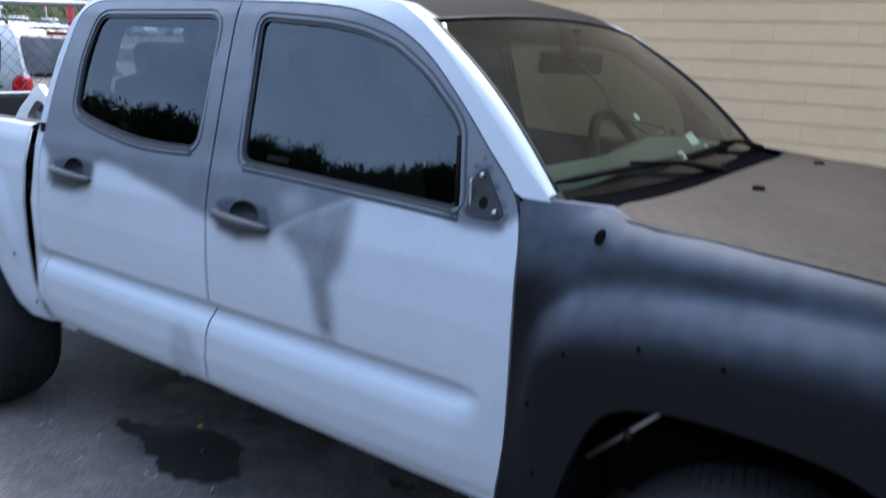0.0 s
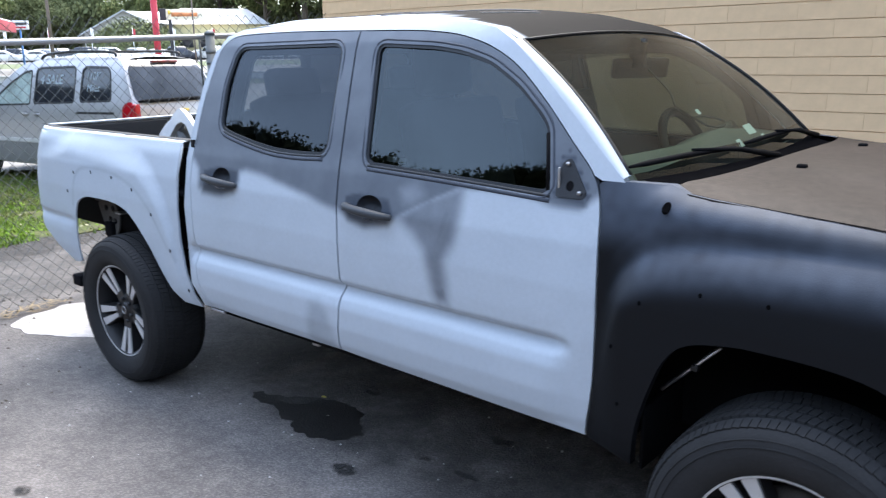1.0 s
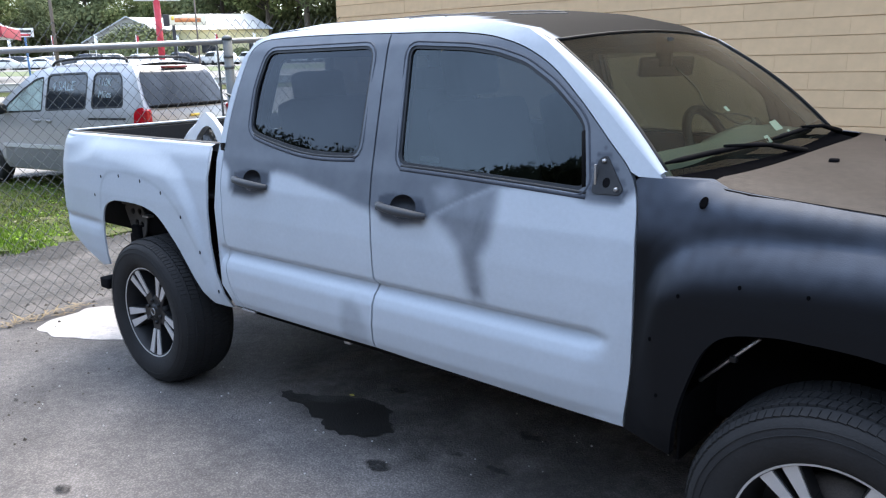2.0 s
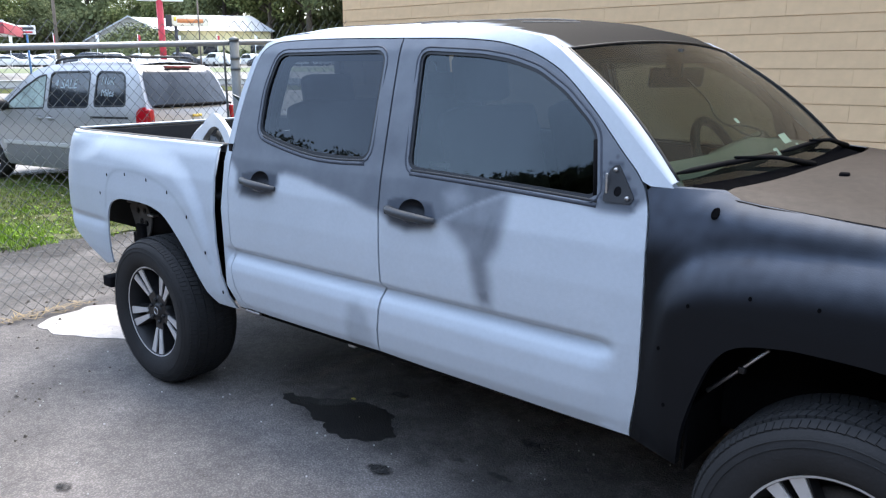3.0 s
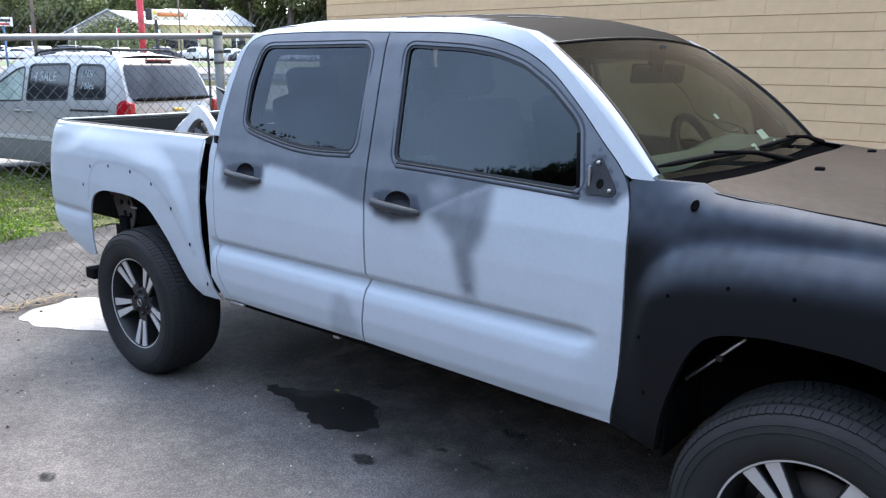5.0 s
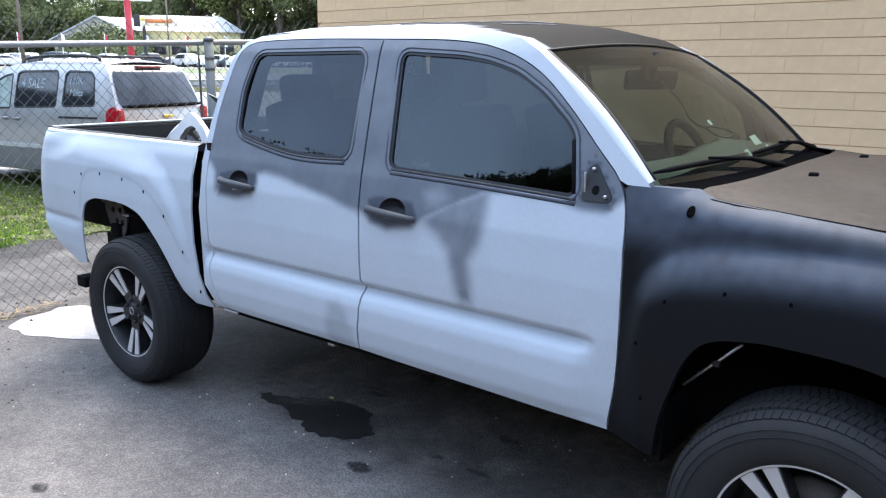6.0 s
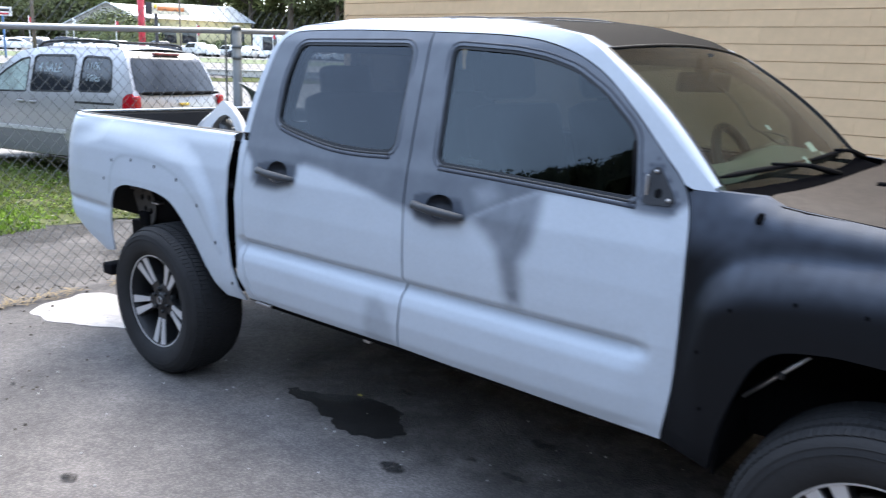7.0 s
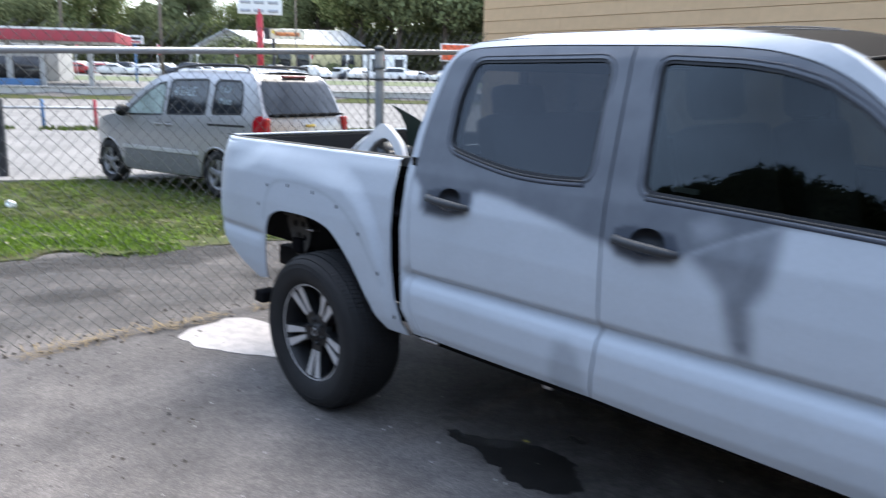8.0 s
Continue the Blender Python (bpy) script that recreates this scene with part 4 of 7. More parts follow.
    bo = [(-1.165, 1.235), (-0.8, 1.239), (-0.4, 1.24), (0, 1.238), (0.4, 1.235), (0.475, 1.233), (0.483, 1.1), (0.490, 0.95), (0.498, 0.8), (0.52, 0.65), (0.558, 0.55), (0.600, 0.49), (0.55, 0.484)] + curve(arch_r, 4) + [(-0.57, 0.53), (-0.75, 0.60), (-0.9, 0.67), (-1.02, 0.75), (-1.09, 0.85), (-1.13, 1.0), (-1.15, 1.12)]
    bed = side_panel("bed_side", bo, w_bed, side, PRIMER, truck, step=0.010 if side < 0 else 0.06, tone=tone_bed, label="pale grey primed bed side with drilled flare holes", lip=0.009)
    for a, b in ((-0.475, 1.035), (-0.55, 0.93), (-0.285, 1.052), (-0.068, 1.042), (0.13, 1.0), (0.303, 0.9), (0.44, 0.745), (0.52, 0.56)):
        bm = bmesh.new()
        bm.faces.new([bm.verts.new((a + 0.007 * math.cos(k * 0.7), CY + side * (w_bed(a, b) + 0.0015), b + 0.010 * math.sin(k * 0.7))) for k in range(9)])
        bmesh.ops.recalc_face_normals(bm, faces=bm.faces)
        part("flare_hole", bm, UNDER, bed)
    # bed rail cap and inner wall
    rows_ = []
    bm = bmesh.new()
    for i in range(29):
        x = -1.165 + 1.639 * i / 28
        wt = w_bed(x, 1.238)
        prof = [(wt + 0.0012, 1.226), (wt - 0.0005, 1.236), (wt - 0.008, 1.242), (wt - 0.02, 1.245), (0.745, 1.244), (0.735, 1.238), (0.733, 1.20)]
        rows_.append([bm.verts.new((x, CY + side * a, b)) for a, b in prof])
    for a, b in zip(rows_, rows_[1:]):
        for k in range(6):
            bm.faces.new((a[k], a[k + 1], b[k + 1], b[k]))
    bmesh.ops.recalc_face_normals(bm, faces=bm.faces)
    rail = part("rail_cap", bm, PRIMER, bed, "pale primed top rail of the bed")
    rows_, bm = [], bmesh.new()
    for i in range(111):
        x = -1.165 + 1.639 * i / 110
        wt = w_bed(x, 1.238) - 0.026 + 0.016 * noise.noise((x * 9, 2, side)) + 0.008 * noise.noise((x * 31, 5, side))
        rows_.append([bm.verts.new((x, CY + side * a, b)) for a, b in ((wt, 1.2445), (wt - 0.003, 1.2485), (0.744, 1.2475), (0.731, 1.239), (0.729, 1.20))])
    for a, b in zip(rows_, rows_[1:]):
        for k in range(4):
            bm.faces.new((a[k], a[k + 1], b[k + 1], b[k]))
    bmesh.ops.recalc_face_normals(bm, faces=bm.faces)
    part("rail_liner", bm, BEDLINER, rail, "ragged black sprayed liner on the rail")
    bm = boxes(((-1.15, CY + side * 0.72 - 0.012, 0.74), (0.50, CY + side * 0.72 + 0.012, 1.235), 0.004))
    part("bed_wall", bm, BEDLINER, bed, "black inner bed wall")

# cab roof
bm = bmesh.new()
layer = bm.verts.layers.float.new("tone")
ROOF = [(0.60, 1.66, 0.585), (0.63, 1.70, 0.60), (0.70, 1.727, 0.615), (0.76, 1.735, 0.622)] + [(x, 1.742 if x < 1.4 else 1.742 - 0.006 * (x - 1.4) / 0.3 if x < 1.7 else 1.736 - 0.022 * ((x - 1.7) / 0.35) ** 2, 0.628) for x in np.arange(0.9, 2.06, 0.1)] + [(2.15, 1.694, 0.642), (2.235, 1.652, 0.655)]
grid = []
for x, ze, we in ROOF:
    crown = 0.05 * smoothstep(0.58, 0.85, x) * (1 - 0.35 * smoothstep(1.9, 2.25, x))
    bow = 0.045 * smoothstep(1.5, 2.25, x)
    row = []
    for k in range(81):
        s = -1 + k / 40
        v = bm.verts.new((x + bow * (1 - s * s), CY + we * s, ze - 0.002 + crown * (1 - abs(s) ** 2.6)))
        edge = 0.47 + (0.16 if s < 0 else 0.135) * smoothstep(1.6, 2.12, x) + 0.03 * noise.noise((x * 3, k * 0.1, 0))
        v[layer] = smoothstep(edge, edge - 0.025, we * abs(s)) * smoothstep(0.6, 0.66, x)
        row.append(v)
    grid.append(row)
for a, b in zip(grid, grid[1:]):
    for k in range(80):
        bm.faces.new((a[k], a[k + 1], b[k + 1], b[k]))
bmesh.ops.recalc_face_normals(bm, faces=bm.faces)
roof = part("cab_roof", bm, ROOF_COAT, truck, "dusty satin black roof with pale primed edges")
SCUFF = mat("scuffed_primer", (0.20, 0.19, 0.18), 0.7, var=0.4, scale=30)


def roof_point(x, y):
    i = max(k for k in range(len(ROOF) - 1) if ROOF[k][0] <= x)
    (x0, z0, w0), (x1, z1, w1) = ROOF[i], ROOF[i + 1]
    t = (x - x0) / (x1 - x0)
    s = y / (w0 + (w1 - w0) * t)
    return (x + 0.045 * smoothstep(1.5, 2.25, x) * (1 - s * s), CY + y, z0 + (z1 - z0) * t - 0.001 + 0.05 * (1 - 0.35 * smoothstep(1.9, 2.25, x)) * (1 - abs(s) ** 2.6))


for scratch in (((1.45, -0.50), (1.55, -0.42), (1.62, -0.30)), ((1.62, -0.48), (1.66, -0.36), (1.64, -0.22)), ((1.75, -0.40), (1.85, -0.30), (1.98, -0.24)), ((1.35, -0.42), (1.42, -0.30), (1.40, -0.15)), ((1.90, -0.46), (1.97, -0.40), (2.02, -0.28))):
    bm = bmesh.new()
    tube(bm, [roof_point(a, b) for a, b in curve(scratch, 5)], 0.0028, 5)
    part("paint_scratch", bm, SCUFF, roof, "pale scratch in the black paint")
bm = bmesh.new()
hl = [[bm.verts.new((x + 0.05 * smoothstep(1.5, 2.25, x) * (1 - s * s), CY + (we - 0.01) * s, ze - 0.045)) for s in (-1, -0.6, 0, 0.6, 1)] for x, ze, we in ROOF[3:]]
for a, b in zip(hl, hl[1:]):
    for k in range(4):
        bm.faces.new((a[k], a[k + 1], b[k + 1], b[k]))
part("headliner", bm, CLOTH, truck, "grey cloth headliner")

# windscreen

bm = bmesh.new()
g = [[bm.verts.new(screen_point(-0.985 + 1.97 * i / 64, 0.01 + 0.98 * j / 32)) for i in range(65)] for j in range(33)]
for a, b in zip(g, g[1:]):
    for k in range(64):
        bm.faces.new((a[k], a[k + 1], b[k + 1], b[k]))
bmesh.ops.recalc_face_normals(bm, faces=bm.faces)
screen = part("windscreen", bm, CLEAR, truck, "clear green-tinted windscreen glass")
for pts, r in (([screen_point(-1, 0.04 + 0.96 * j / 12, 0.002) for j in range(13)], 0.007), ([screen_point(1, j / 12, 0.002) for j in range(13)], 0.007), ([screen_point(-1 + i / 10, 1.0, 0.002) for i in range(21)], 0.005)):
    bm = bmesh.new()
    tube(bm, pts, r, 6)
    part("screen_seal", bm, TRIM, screen, "black windscreen seal")
# dark band and sensor patch at the top of the glass
for nm, v0, v1, tint, lb in (("shade_band", 0.89, 0.99, 0.11, "dark tint band"), ("shade_fade", 0.80, 0.888, 0.42, "fading edge of the tint band"), ("lower_frit", 0.012, 0.125, 0.03, "black band along the foot of the glass")):
    bm = bmesh.new()
    g = [[bm.verts.new(screen_point(-0.965 + 1.93 * i / 24, v0 + (v1 - v0) * (j / 3) * (1 if v0 > 0.5 else 0.35 + 0.65 * smoothstep(0, 8, i)), -0.004)) for i in range(25)] for j in range(4)]
    for a, b in zip(g, g[1:]):
        for k in range(24):
            bm.faces.new((a[k], a[k + 1], b[k + 1], b[k]))
    part(nm, bm, glass(nm, (tint, tint * 1.05, tint * 1.08), 1.01), screen, lb)
for u0, v0, du, dv in ((0.16, 0.19, 0.055, 0.035), (-0.06, 0.12, 0.028, 0.025), (0.26, 0.13, 0.02, 0.014), (-0.22, 0.35, 0.018, 0.018)):
    bm = bmesh.new()
    bm.faces.new([bm.verts.new(screen_point(u0 + a * du, v0 + b * dv, -0.004)) for a, b in ((-1, -1), (1, -0.9), (0.9, 1), (-1, 0.8))])
    part("sticker", bm, PAPER, screen, "small pale sticker on the glass")

# hood and cowl
HOOD = [(2.815, 1.266, 0.795, 0.016), (2.94, 1.252, 0.80, 0.038), (3.1, 1.238, 0.795, 0.05), (3.3, 1.222, 0.79, 0.055), (3.5, 1.202, 0.78, 0.055), (3.7, 1.17, 0.76, 0.05), (3.85, 1.13, 0.74, 0.04), (3.98, 1.07, 0.71, 0.03), (4.03, 1.02, 0.69, 0.02)]
bm = bmesh.new()
g = []
for i, (x, ze, we, crown) in enumerate(HOOD):
    row = []
    for k in range(29):
        s = -1 + k / 14
        bow = (0.085 * (1 - s ** 4) if i == 0 else 0.03 * (1 - s * s) if i == 1 else 0)
        z = ze - 0.004 + crown * (1 - abs(s) ** 2.2) - 0.012 * smoothstep(0.97, 1.0, abs(s))
        z += 0.012 * smoothstep(0.62, 0.52, abs(s)) * smoothstep(2.9, 3.05, x)
        row.append(bm.verts.new((x + bow, CY + (we - 0.012) * s, z)))
    g.append(row)
for a, b in zip(g, g[1:]):
    for k in range(28):
        bm.faces.new((a[k], a[k + 1], b[k + 1], b[k]))
rim = [e for e in bm.edges if len(e.link_faces) == 1]
got = bmesh.ops.extrude_edge_only(bm, edges=rim)
for v in got["geom"]:
    if isinstance(v, bmesh.types.BMVert):
        v.co.z -= 0.022
for e in rim:
    e.smooth = False
bmesh.ops.recalc_face_normals(bm, faces=bm.faces)
hood = part("hood", bm, HOOD_COAT, truck, "dusty satin black hood")
# black strips stand in for the shade in the gaps beside the hood
for s in (-1, 1):
    bm = bmesh.new()
    tube(bm, [(x, CY + s * (we - 0.008), ze - 0.024) for x, ze, we, _ in HOOD[:7]], 0.006, 6)
    part("hood_gap", bm, UNDER, hood, "black strip standing for the shade in the hood gap")
for x, y, z in ((3.036, -0.31, 1.282), (3.062, 0.253, 1.292)):
    bm = boxes(((x - 0.014, y - 0.012, z - 0.012), (x + 0.014, y + 0.012, z + 0.010), 0.006))
    part("washer_nozzle", bm, UNDER, hood, "small black washer nozzle")
bm = bmesh.new()
g = []
for i in range(21):
    u = 0.945 * (-1 + i / 10)
    lo_, p = screen_point(u, 0.03, -0.006), Vector((2.90 + 0.05 * (1 - u ** 4), CY + 0.80 * u, 1.240 + 0.018 * (1 - u * u)))
    g.append([bm.verts.new(lo_), bm.verts.new(lo_.lerp(p, 0.35) + Vector((0, 0, -0.012))), bm.verts.new(lo_.lerp(p, 0.7) + Vector((0, 0, -0.022))), bm.verts.new(p + Vector((0.03, 0, -0.03)))])
for a, b in zip(g, g[1:]):
    for k in range(3):
        bm.faces.new((a[k], a[k + 1], b[k + 1], b[k]))
bmesh.ops.recalc_face_normals(bm, faces=bm.faces)
part("cowl", bm, COWL, truck, "black plastic cowl under the wipers")


def wiper(u_pivot, u_a, v_a, u_b, v_b):
    bm = bmesh.new()
    piv, a, b = screen_point(u_pivot, -0.03, 0.022), screen_point(u_a, v_a, 0.02), screen_point(u_b, v_b, 0.02)
    mid = a.lerp(b, 0.5)
    tube(bm, [piv, piv.lerp(mid, 0.5) + Vector((0.01, 0, 0.02)), mid + Vector((0.012, 0, 0.016))], [0.012, 0.0085, 0.004], 8)
    ob = part("wiper_arm", bm, UNDER, truck, "black wiper arm")
    bm = bmesh.new()
    tube(bm, [screen_point(u_a + (u_b - u_a) * i / 8, v_a + (v_b - v_a) * i / 8, 0.013 + 0.012 * math.sin(math.pi * i / 8)) for i in range(9)], [0.004] + [0.0085] * 7 + [0.004], 6)
    part("wiper_blade", bm, UNDER, ob)


wiper(0.14, -1.0, 0.07, -0.20, 0.085)
wiper(0.97, -0.08, 0.095, 0.66, 0.085)

# front end, closed plainly
bm = boxes(((3.95, CY - 0.70, 0.62), (4.06, CY + 0.70, 1.02), 0.03), ((3.9, CY - 0.78, 0.42), (4.1, CY + 0.78, 0.66), 0.05))
part("front_fascia", bm, TRIM, truck, "plain black nose panel")

# inside of the cab
bm = boxes(((0.62, CY - 0.86, 0.50), (2.72, CY + 0.86, 0.56)), ((0.575, CY - 0.84, 0.52), (0.60, CY + 0.84, 1.26)), ((2.66, CY - 0.80, 0.5), (2.70, CY + 0.80, 1.24)))
part("cab_floor", bm, UNDER, truck, "dark cab floor and bulkheads")
# rear bulkhead glass frame and its pane
bw = [(CY - 0.72, 1.26), (CY + 0.72, 1.26), (CY + 0.60, 1.70), (CY - 0.60, 1.70)]
bwin = rounded([(CY - 0.60, 1.30), (CY + 0.60, 1.30), (CY + 0.51, 1.62), (CY - 0.51, 1.62)], 0.05)
bm = sheet_mesh(bw, [bwin], lambda y, z: (0.578 + 0.045 * (z - 1.26) / 0.4, y, z), 0.1, lambda c: Vector((c.x + 0.03, c.y, c.z)))
bk = part("cab_back", bm, PRIMER, truck, "pale primed rear cab wall")
bm = sheet_mesh(grown(bwin, 0.005), [], lambda y, z: (0.59 + 0.045 * (z - 1.26) / 0.4, y, z), 0.2, None)
part("rear_window", bm, glass("rear_tint", (0.8, 0.82, 0.84)), bk, "clear fixed pane of the rear window")
for y0, y1 in ((-0.20, -0.165), (0.165, 0.20)):
    part("slider_frame", boxes(((0.585, CY + y0, 1.29), (0.625, CY + y1, 1.625), 0.004)), TRIM, bk, "black frame of the sliding pane")
bm = sheet_mesh([(CY - 0.18, 1.29), (CY + 0.56, 1.29), (CY + 0.52, 1.625), (CY - 0.18, 1.625)], [], lambda y, z: (0.60 + 0.045 * (z - 1.26) / 0.4, y, z), 0.3, None)
part("sliding_pane", bm, glass("dark_rear_tint", (0.10, 0.11, 0.12)), bk, "dark tinted sliding pane")


def seat(x, y, wide, heads):
    bm = boxes(((x, y - wide / 2, 0.78), (x + 0.52, y + wide / 2, 0.93), 0.05))
    ob = part("seat", bm, CLOTH, truck, "dark grey cloth seat")
    bm = boxes(((-0.07, -wide / 2, 0.0), (0.07, wide / 2, 0.60), 0.05, pose(x + 0.02, y, 0.86, 0, -14, 0)))
    part("backrest", bm, CLOTH, ob)
    for hy in heads:
        bm = boxes(((-0.05, -0.14, 0.0), (0.05, 0.14, 0.19 if x > 1.5 else 0.16), 0.045, pose(x - 0.14, y + hy, 1.46 if x > 1.5 else 1.405, 0, -10, 0), 3))
        part("headrest", bm, CLOTH, ob)


seat(1.82, CY - 0.38, 0.52, (0,))
seat(1.82, CY + 0.38, 0.52, (0,))
seat(0.92, CY, 1.30, (-0.40, 0.40))
bm = bmesh.new()
prof = [(2.70, 1.24), (2.58, 1.27), (2.44, 1.28), (2.34, 1.245), (2.29, 1.15), (2.30, 0.95), (2.36, 0.85)]
g = [[bm.verts.new((x + 0.06 * (1 - (k / 6 - 1) ** 2), CY - 0.78 + 1.56 * k / 12, z + (0.03 * math.exp(-((k - 9) / 1.6) ** 2) if 1.19 < z else 0))) for k in range(13)] for x, z in prof]
for a, b in zip(g, g[1:]):
    for k in range(12):
        bm.faces.new((a[k], a[k + 1], b[k + 1], b[k]))
bmesh.ops.recalc_face_normals(bm, faces=bm.faces)
part("dashboard", bm, DASH, truck, "grey plastic dashboard")
bm = bmesh.new()
wc, tilt = Vector((2.32, CY + 0.46, 1.19)), Euler((0, radians(-26), 0)).to_matrix()
tube(bm, [wc + tilt @ Vector((0, 0.19 * math.cos(a), 0.19 * math.sin(a))) for a in np.linspace(0, math.tau, 33)], 0.020, 10, cap=False)
for a in (0.2, 2.94, 4.71):
    tube(bm, [wc, wc + tilt @ Vector((0, 0.18 * math.cos(a), 0.18 * math.sin(a)))], 0.02, 6)
tube(bm, [wc + tilt @ Vector((-0.02, 0, 0)), wc + tilt @ Vector((0.22, 0, 0))], 0.055, 10)
part("steering_wheel", bm, TRIM, truck, "black steering wheel")
bm = boxes(((-0.015, -0.122, -0.038), (0.015, 0.122, 0.038), 0.02, pose(2.295, CY + 0.035, 1.553, 0, 10, -28)), ((2.275, CY - 0.015, 1.555), (2.33, CY + 0.015, 1.66)))
part("rear_view_mirror", bm, TRIM, truck, "black rear-view mirror")
bm = bmesh.new()
tube(bm, curve([screen_point(u, v, -0.03) for u, v in ((-0.20, 0.72), (-0.22, 0.55), (-0.29, 0.44), (-0.28, 0.38), (-0.22, 0.35), (-0.16, 0.29), (-0.06, 0.265), (0.02, 0.27), (0.04, 0.30), (-0.08, 0.34), (-0.2, 0.355))], 5), 0.0035, 5)
part("loose_cable", bm, TRIM, truck, "black loose cable behind the glass")

# bed: floor, tailgate, front wall
bm = boxes(((-1.14, CY - 0.73, 0.72), (0.51, CY + 0.73, 0.76)), ((0.475, CY - 0.73, 0.74), (0.508, CY + 0.73, 1.236), 0.004))
part("bed_floor", bm, BEDLINER, truck, "black bed liner")
tg = part("tailgate", boxes(((-1.185, CY - 0.70, 0.76), (-1.165, CY + 0.70, 1.236), 0.008)), PRIMER, truck, "pale primed tailgate with black inner face")
part("inner_face", boxes(((-1.164, CY - 0.70, 0.77), (-1.13, CY + 0.70, 1.226), 0.008)), BEDLINER, tg, "black inner face")
part("top_edge", boxes(((-1.188, CY - 0.70, 1.237), (-1.13, CY + 0.70, 1.246), 0.004)), PRIMER, tg)

# chassis
bm = bmesh.new()
for s in (-1, 1):
    box(bm, (-1.05, CY + s * 0.44 - 0.05, 0.46), (3.9, CY + s * 0.44 + 0.05, 0.58), 0.01)
    box(bm, (0.66, CY + s * 0.79 - 0.05, 0.478), (2.72, CY + s * 0.79 + 0.05, 0.514), 0.01)
for x in (-0.9, 0.5, 1.6, 2.6, 3.8):
    box(bm, (x - 0.05, CY - 0.44, 0.47), (x + 0.05, CY + 0.44, 0.55))
part("chassis_frame", bm, UNDER, truck, "dark chassis frame")
bm = bmesh.new()
tube(bm, [(0, CY - 0.72, 0.375), (0, CY + 0.72, 0.375)], 0.05, 12)
tube(bm, [(0, CY - 0.12, 0.375), (0, CY, 0.375), (0, CY + 0.12, 0.375)], [0.08, 0.15, 0.08], 12)
part("rear_axle", bm, UNDER, truck, "dark rear axle")
for s in (-1, 1):
    bm = bmesh.new()
    tube(bm, curve([(-0.62, CY + s * 0.52, 0.52), (-0.3, CY + s * 0.52, 0.42), (0, CY + s * 0.52, 0.40), (0.35, CY + s * 0.52, 0.44), (0.62, CY + s * 0.52, 0.52)], 4), 0.03, 6)
    tube(bm, [(-0.06, CY + s * 0.56, 0.42), (-0.22, CY + s * 0.50, 0.80)], 0.025, 8)
    part("leaf_spring", bm, UNDER, truck)
bm = bmesh.new()
tube(bm, [(3.238, CY - 0.72, 0.38), (3.238, CY + 0.72, 0.38)], 0.04, 10)
part("front_axle", bm, UNDER, truck)
bm = boxes(((0.75, CY - 0.40, 0.36), (1.55, CY + 0.1, 0.56), 0.03), ((1.8, CY - 0.3, 0.34), (2.9, CY + 0.3, 0.6), 0.04))
part("gearbox", bm, UNDER, truck, "dark gearbox and transfer case")
# black panel added to stand for the shade between fender and tyre
part("splash_shield", boxes(((2.765, CY - 0.79, 0.40), (2.777, CY - 0.30, 0.60), 0.004)), UNDER, truck, "black panel added for the shade behind the front wheel")
# unseen tank and muffler, added to block far-side light under the truck
part("fuel_tank", boxes(((0.62, CY + 0.12, 0.27), (2.05, CY + 0.74, 0.50), 0.05, None, 3)), UNDER, truck, "unseen tank inside the far frame rail, added to block light")
bm = bmesh.new()
tube(bm, curve([(2.75, CY + 0.30, 0.42), (2.65, CY + 0.50, 0.36), (2.55, CY + 0.55, 0.34)], 4), 0.03, 8)
tube(bm, [(2.60, CY + 0.55, 0.34), (2.55, CY + 0.55, 0.34), (2.15, CY + 0.55, 0.34), (2.10, CY + 0.55, 0.34)], [0.05, 0.10, 0.10, 0.05], 14)
part("muffler", bm, UNDER, truck, "unseen muffler added to block light under the truck")
for x0, x1, z0, z1 in ((2.70, 3.85, 0.45, 1.10), (-0.60, 0.58, 0.50, 1.02)):
    for s in (-1, 1):
        # wheel-house: dark arched liner
        bm = bmesh.new()
        xc, hw, hh = (x0 + x1) / 2, (x1 - x0) / 2, z1 - z0
        arc = [(xc + hw * math.copysign(abs(math.cos(a)) ** 0.7, math.cos(a)), z0 + hh * math.sin(a) ** 0.7) for a in np.linspace(0, math.pi, 17)]
        o_, i_ = [], []
        for a, b in arc:
            o_.append(bm.verts.new((a, CY + s * min(0.86, w_door(1, b) - 0.03), b)))
            i_.append(bm.verts.new((a, CY + s * 0.52, b)))
        for k in range(16):
            bm.faces.new((o_[k], o_[k + 1], i_[k + 1], i_[k]))
        bm.faces.new(i_)
        bmesh.ops.recalc_face_normals(bm, faces=bm.faces)
        if x0 > 0 or s > 0:
            part("wheel_house", bm, UNDER, truck, "dark inner wheel liner")
        else:
            bm.free()
# the long first box is a dark sheet for the shade behind the arch
part("rear_wheel_house", boxes(((-1.08, CY - 0.755, 0.72), (0.58, CY - 0.735, 1.15)), ((-0.36, CY - 0.74, 0.70), (0.58, CY - 0.70, 1.15)), ((-0.40, CY - 0.86, 1.0), (0.56, CY - 0.5, 1.02)), ((0.50, CY - 0.80, 0.52), (0.52, CY - 0.4, 1.0))), UNDER, truck, "dark rear wheel housing with a sheet for the shade behind it")
bm = boxes(((-0.47, CY - 0.72, 0.60), (-0.40, CY - 0.66, 0.88), 0.01), ((-0.52, CY - 0.74, 0.80), (-0.36, CY - 0.62, 0.84), 0.01), ((-0.42, CY - 0.80, 0.68), (-0.34, CY - 0.64, 0.76), 0.012))
part("body_mount", bm, UNDER, truck, "dark bed mounting bracket")
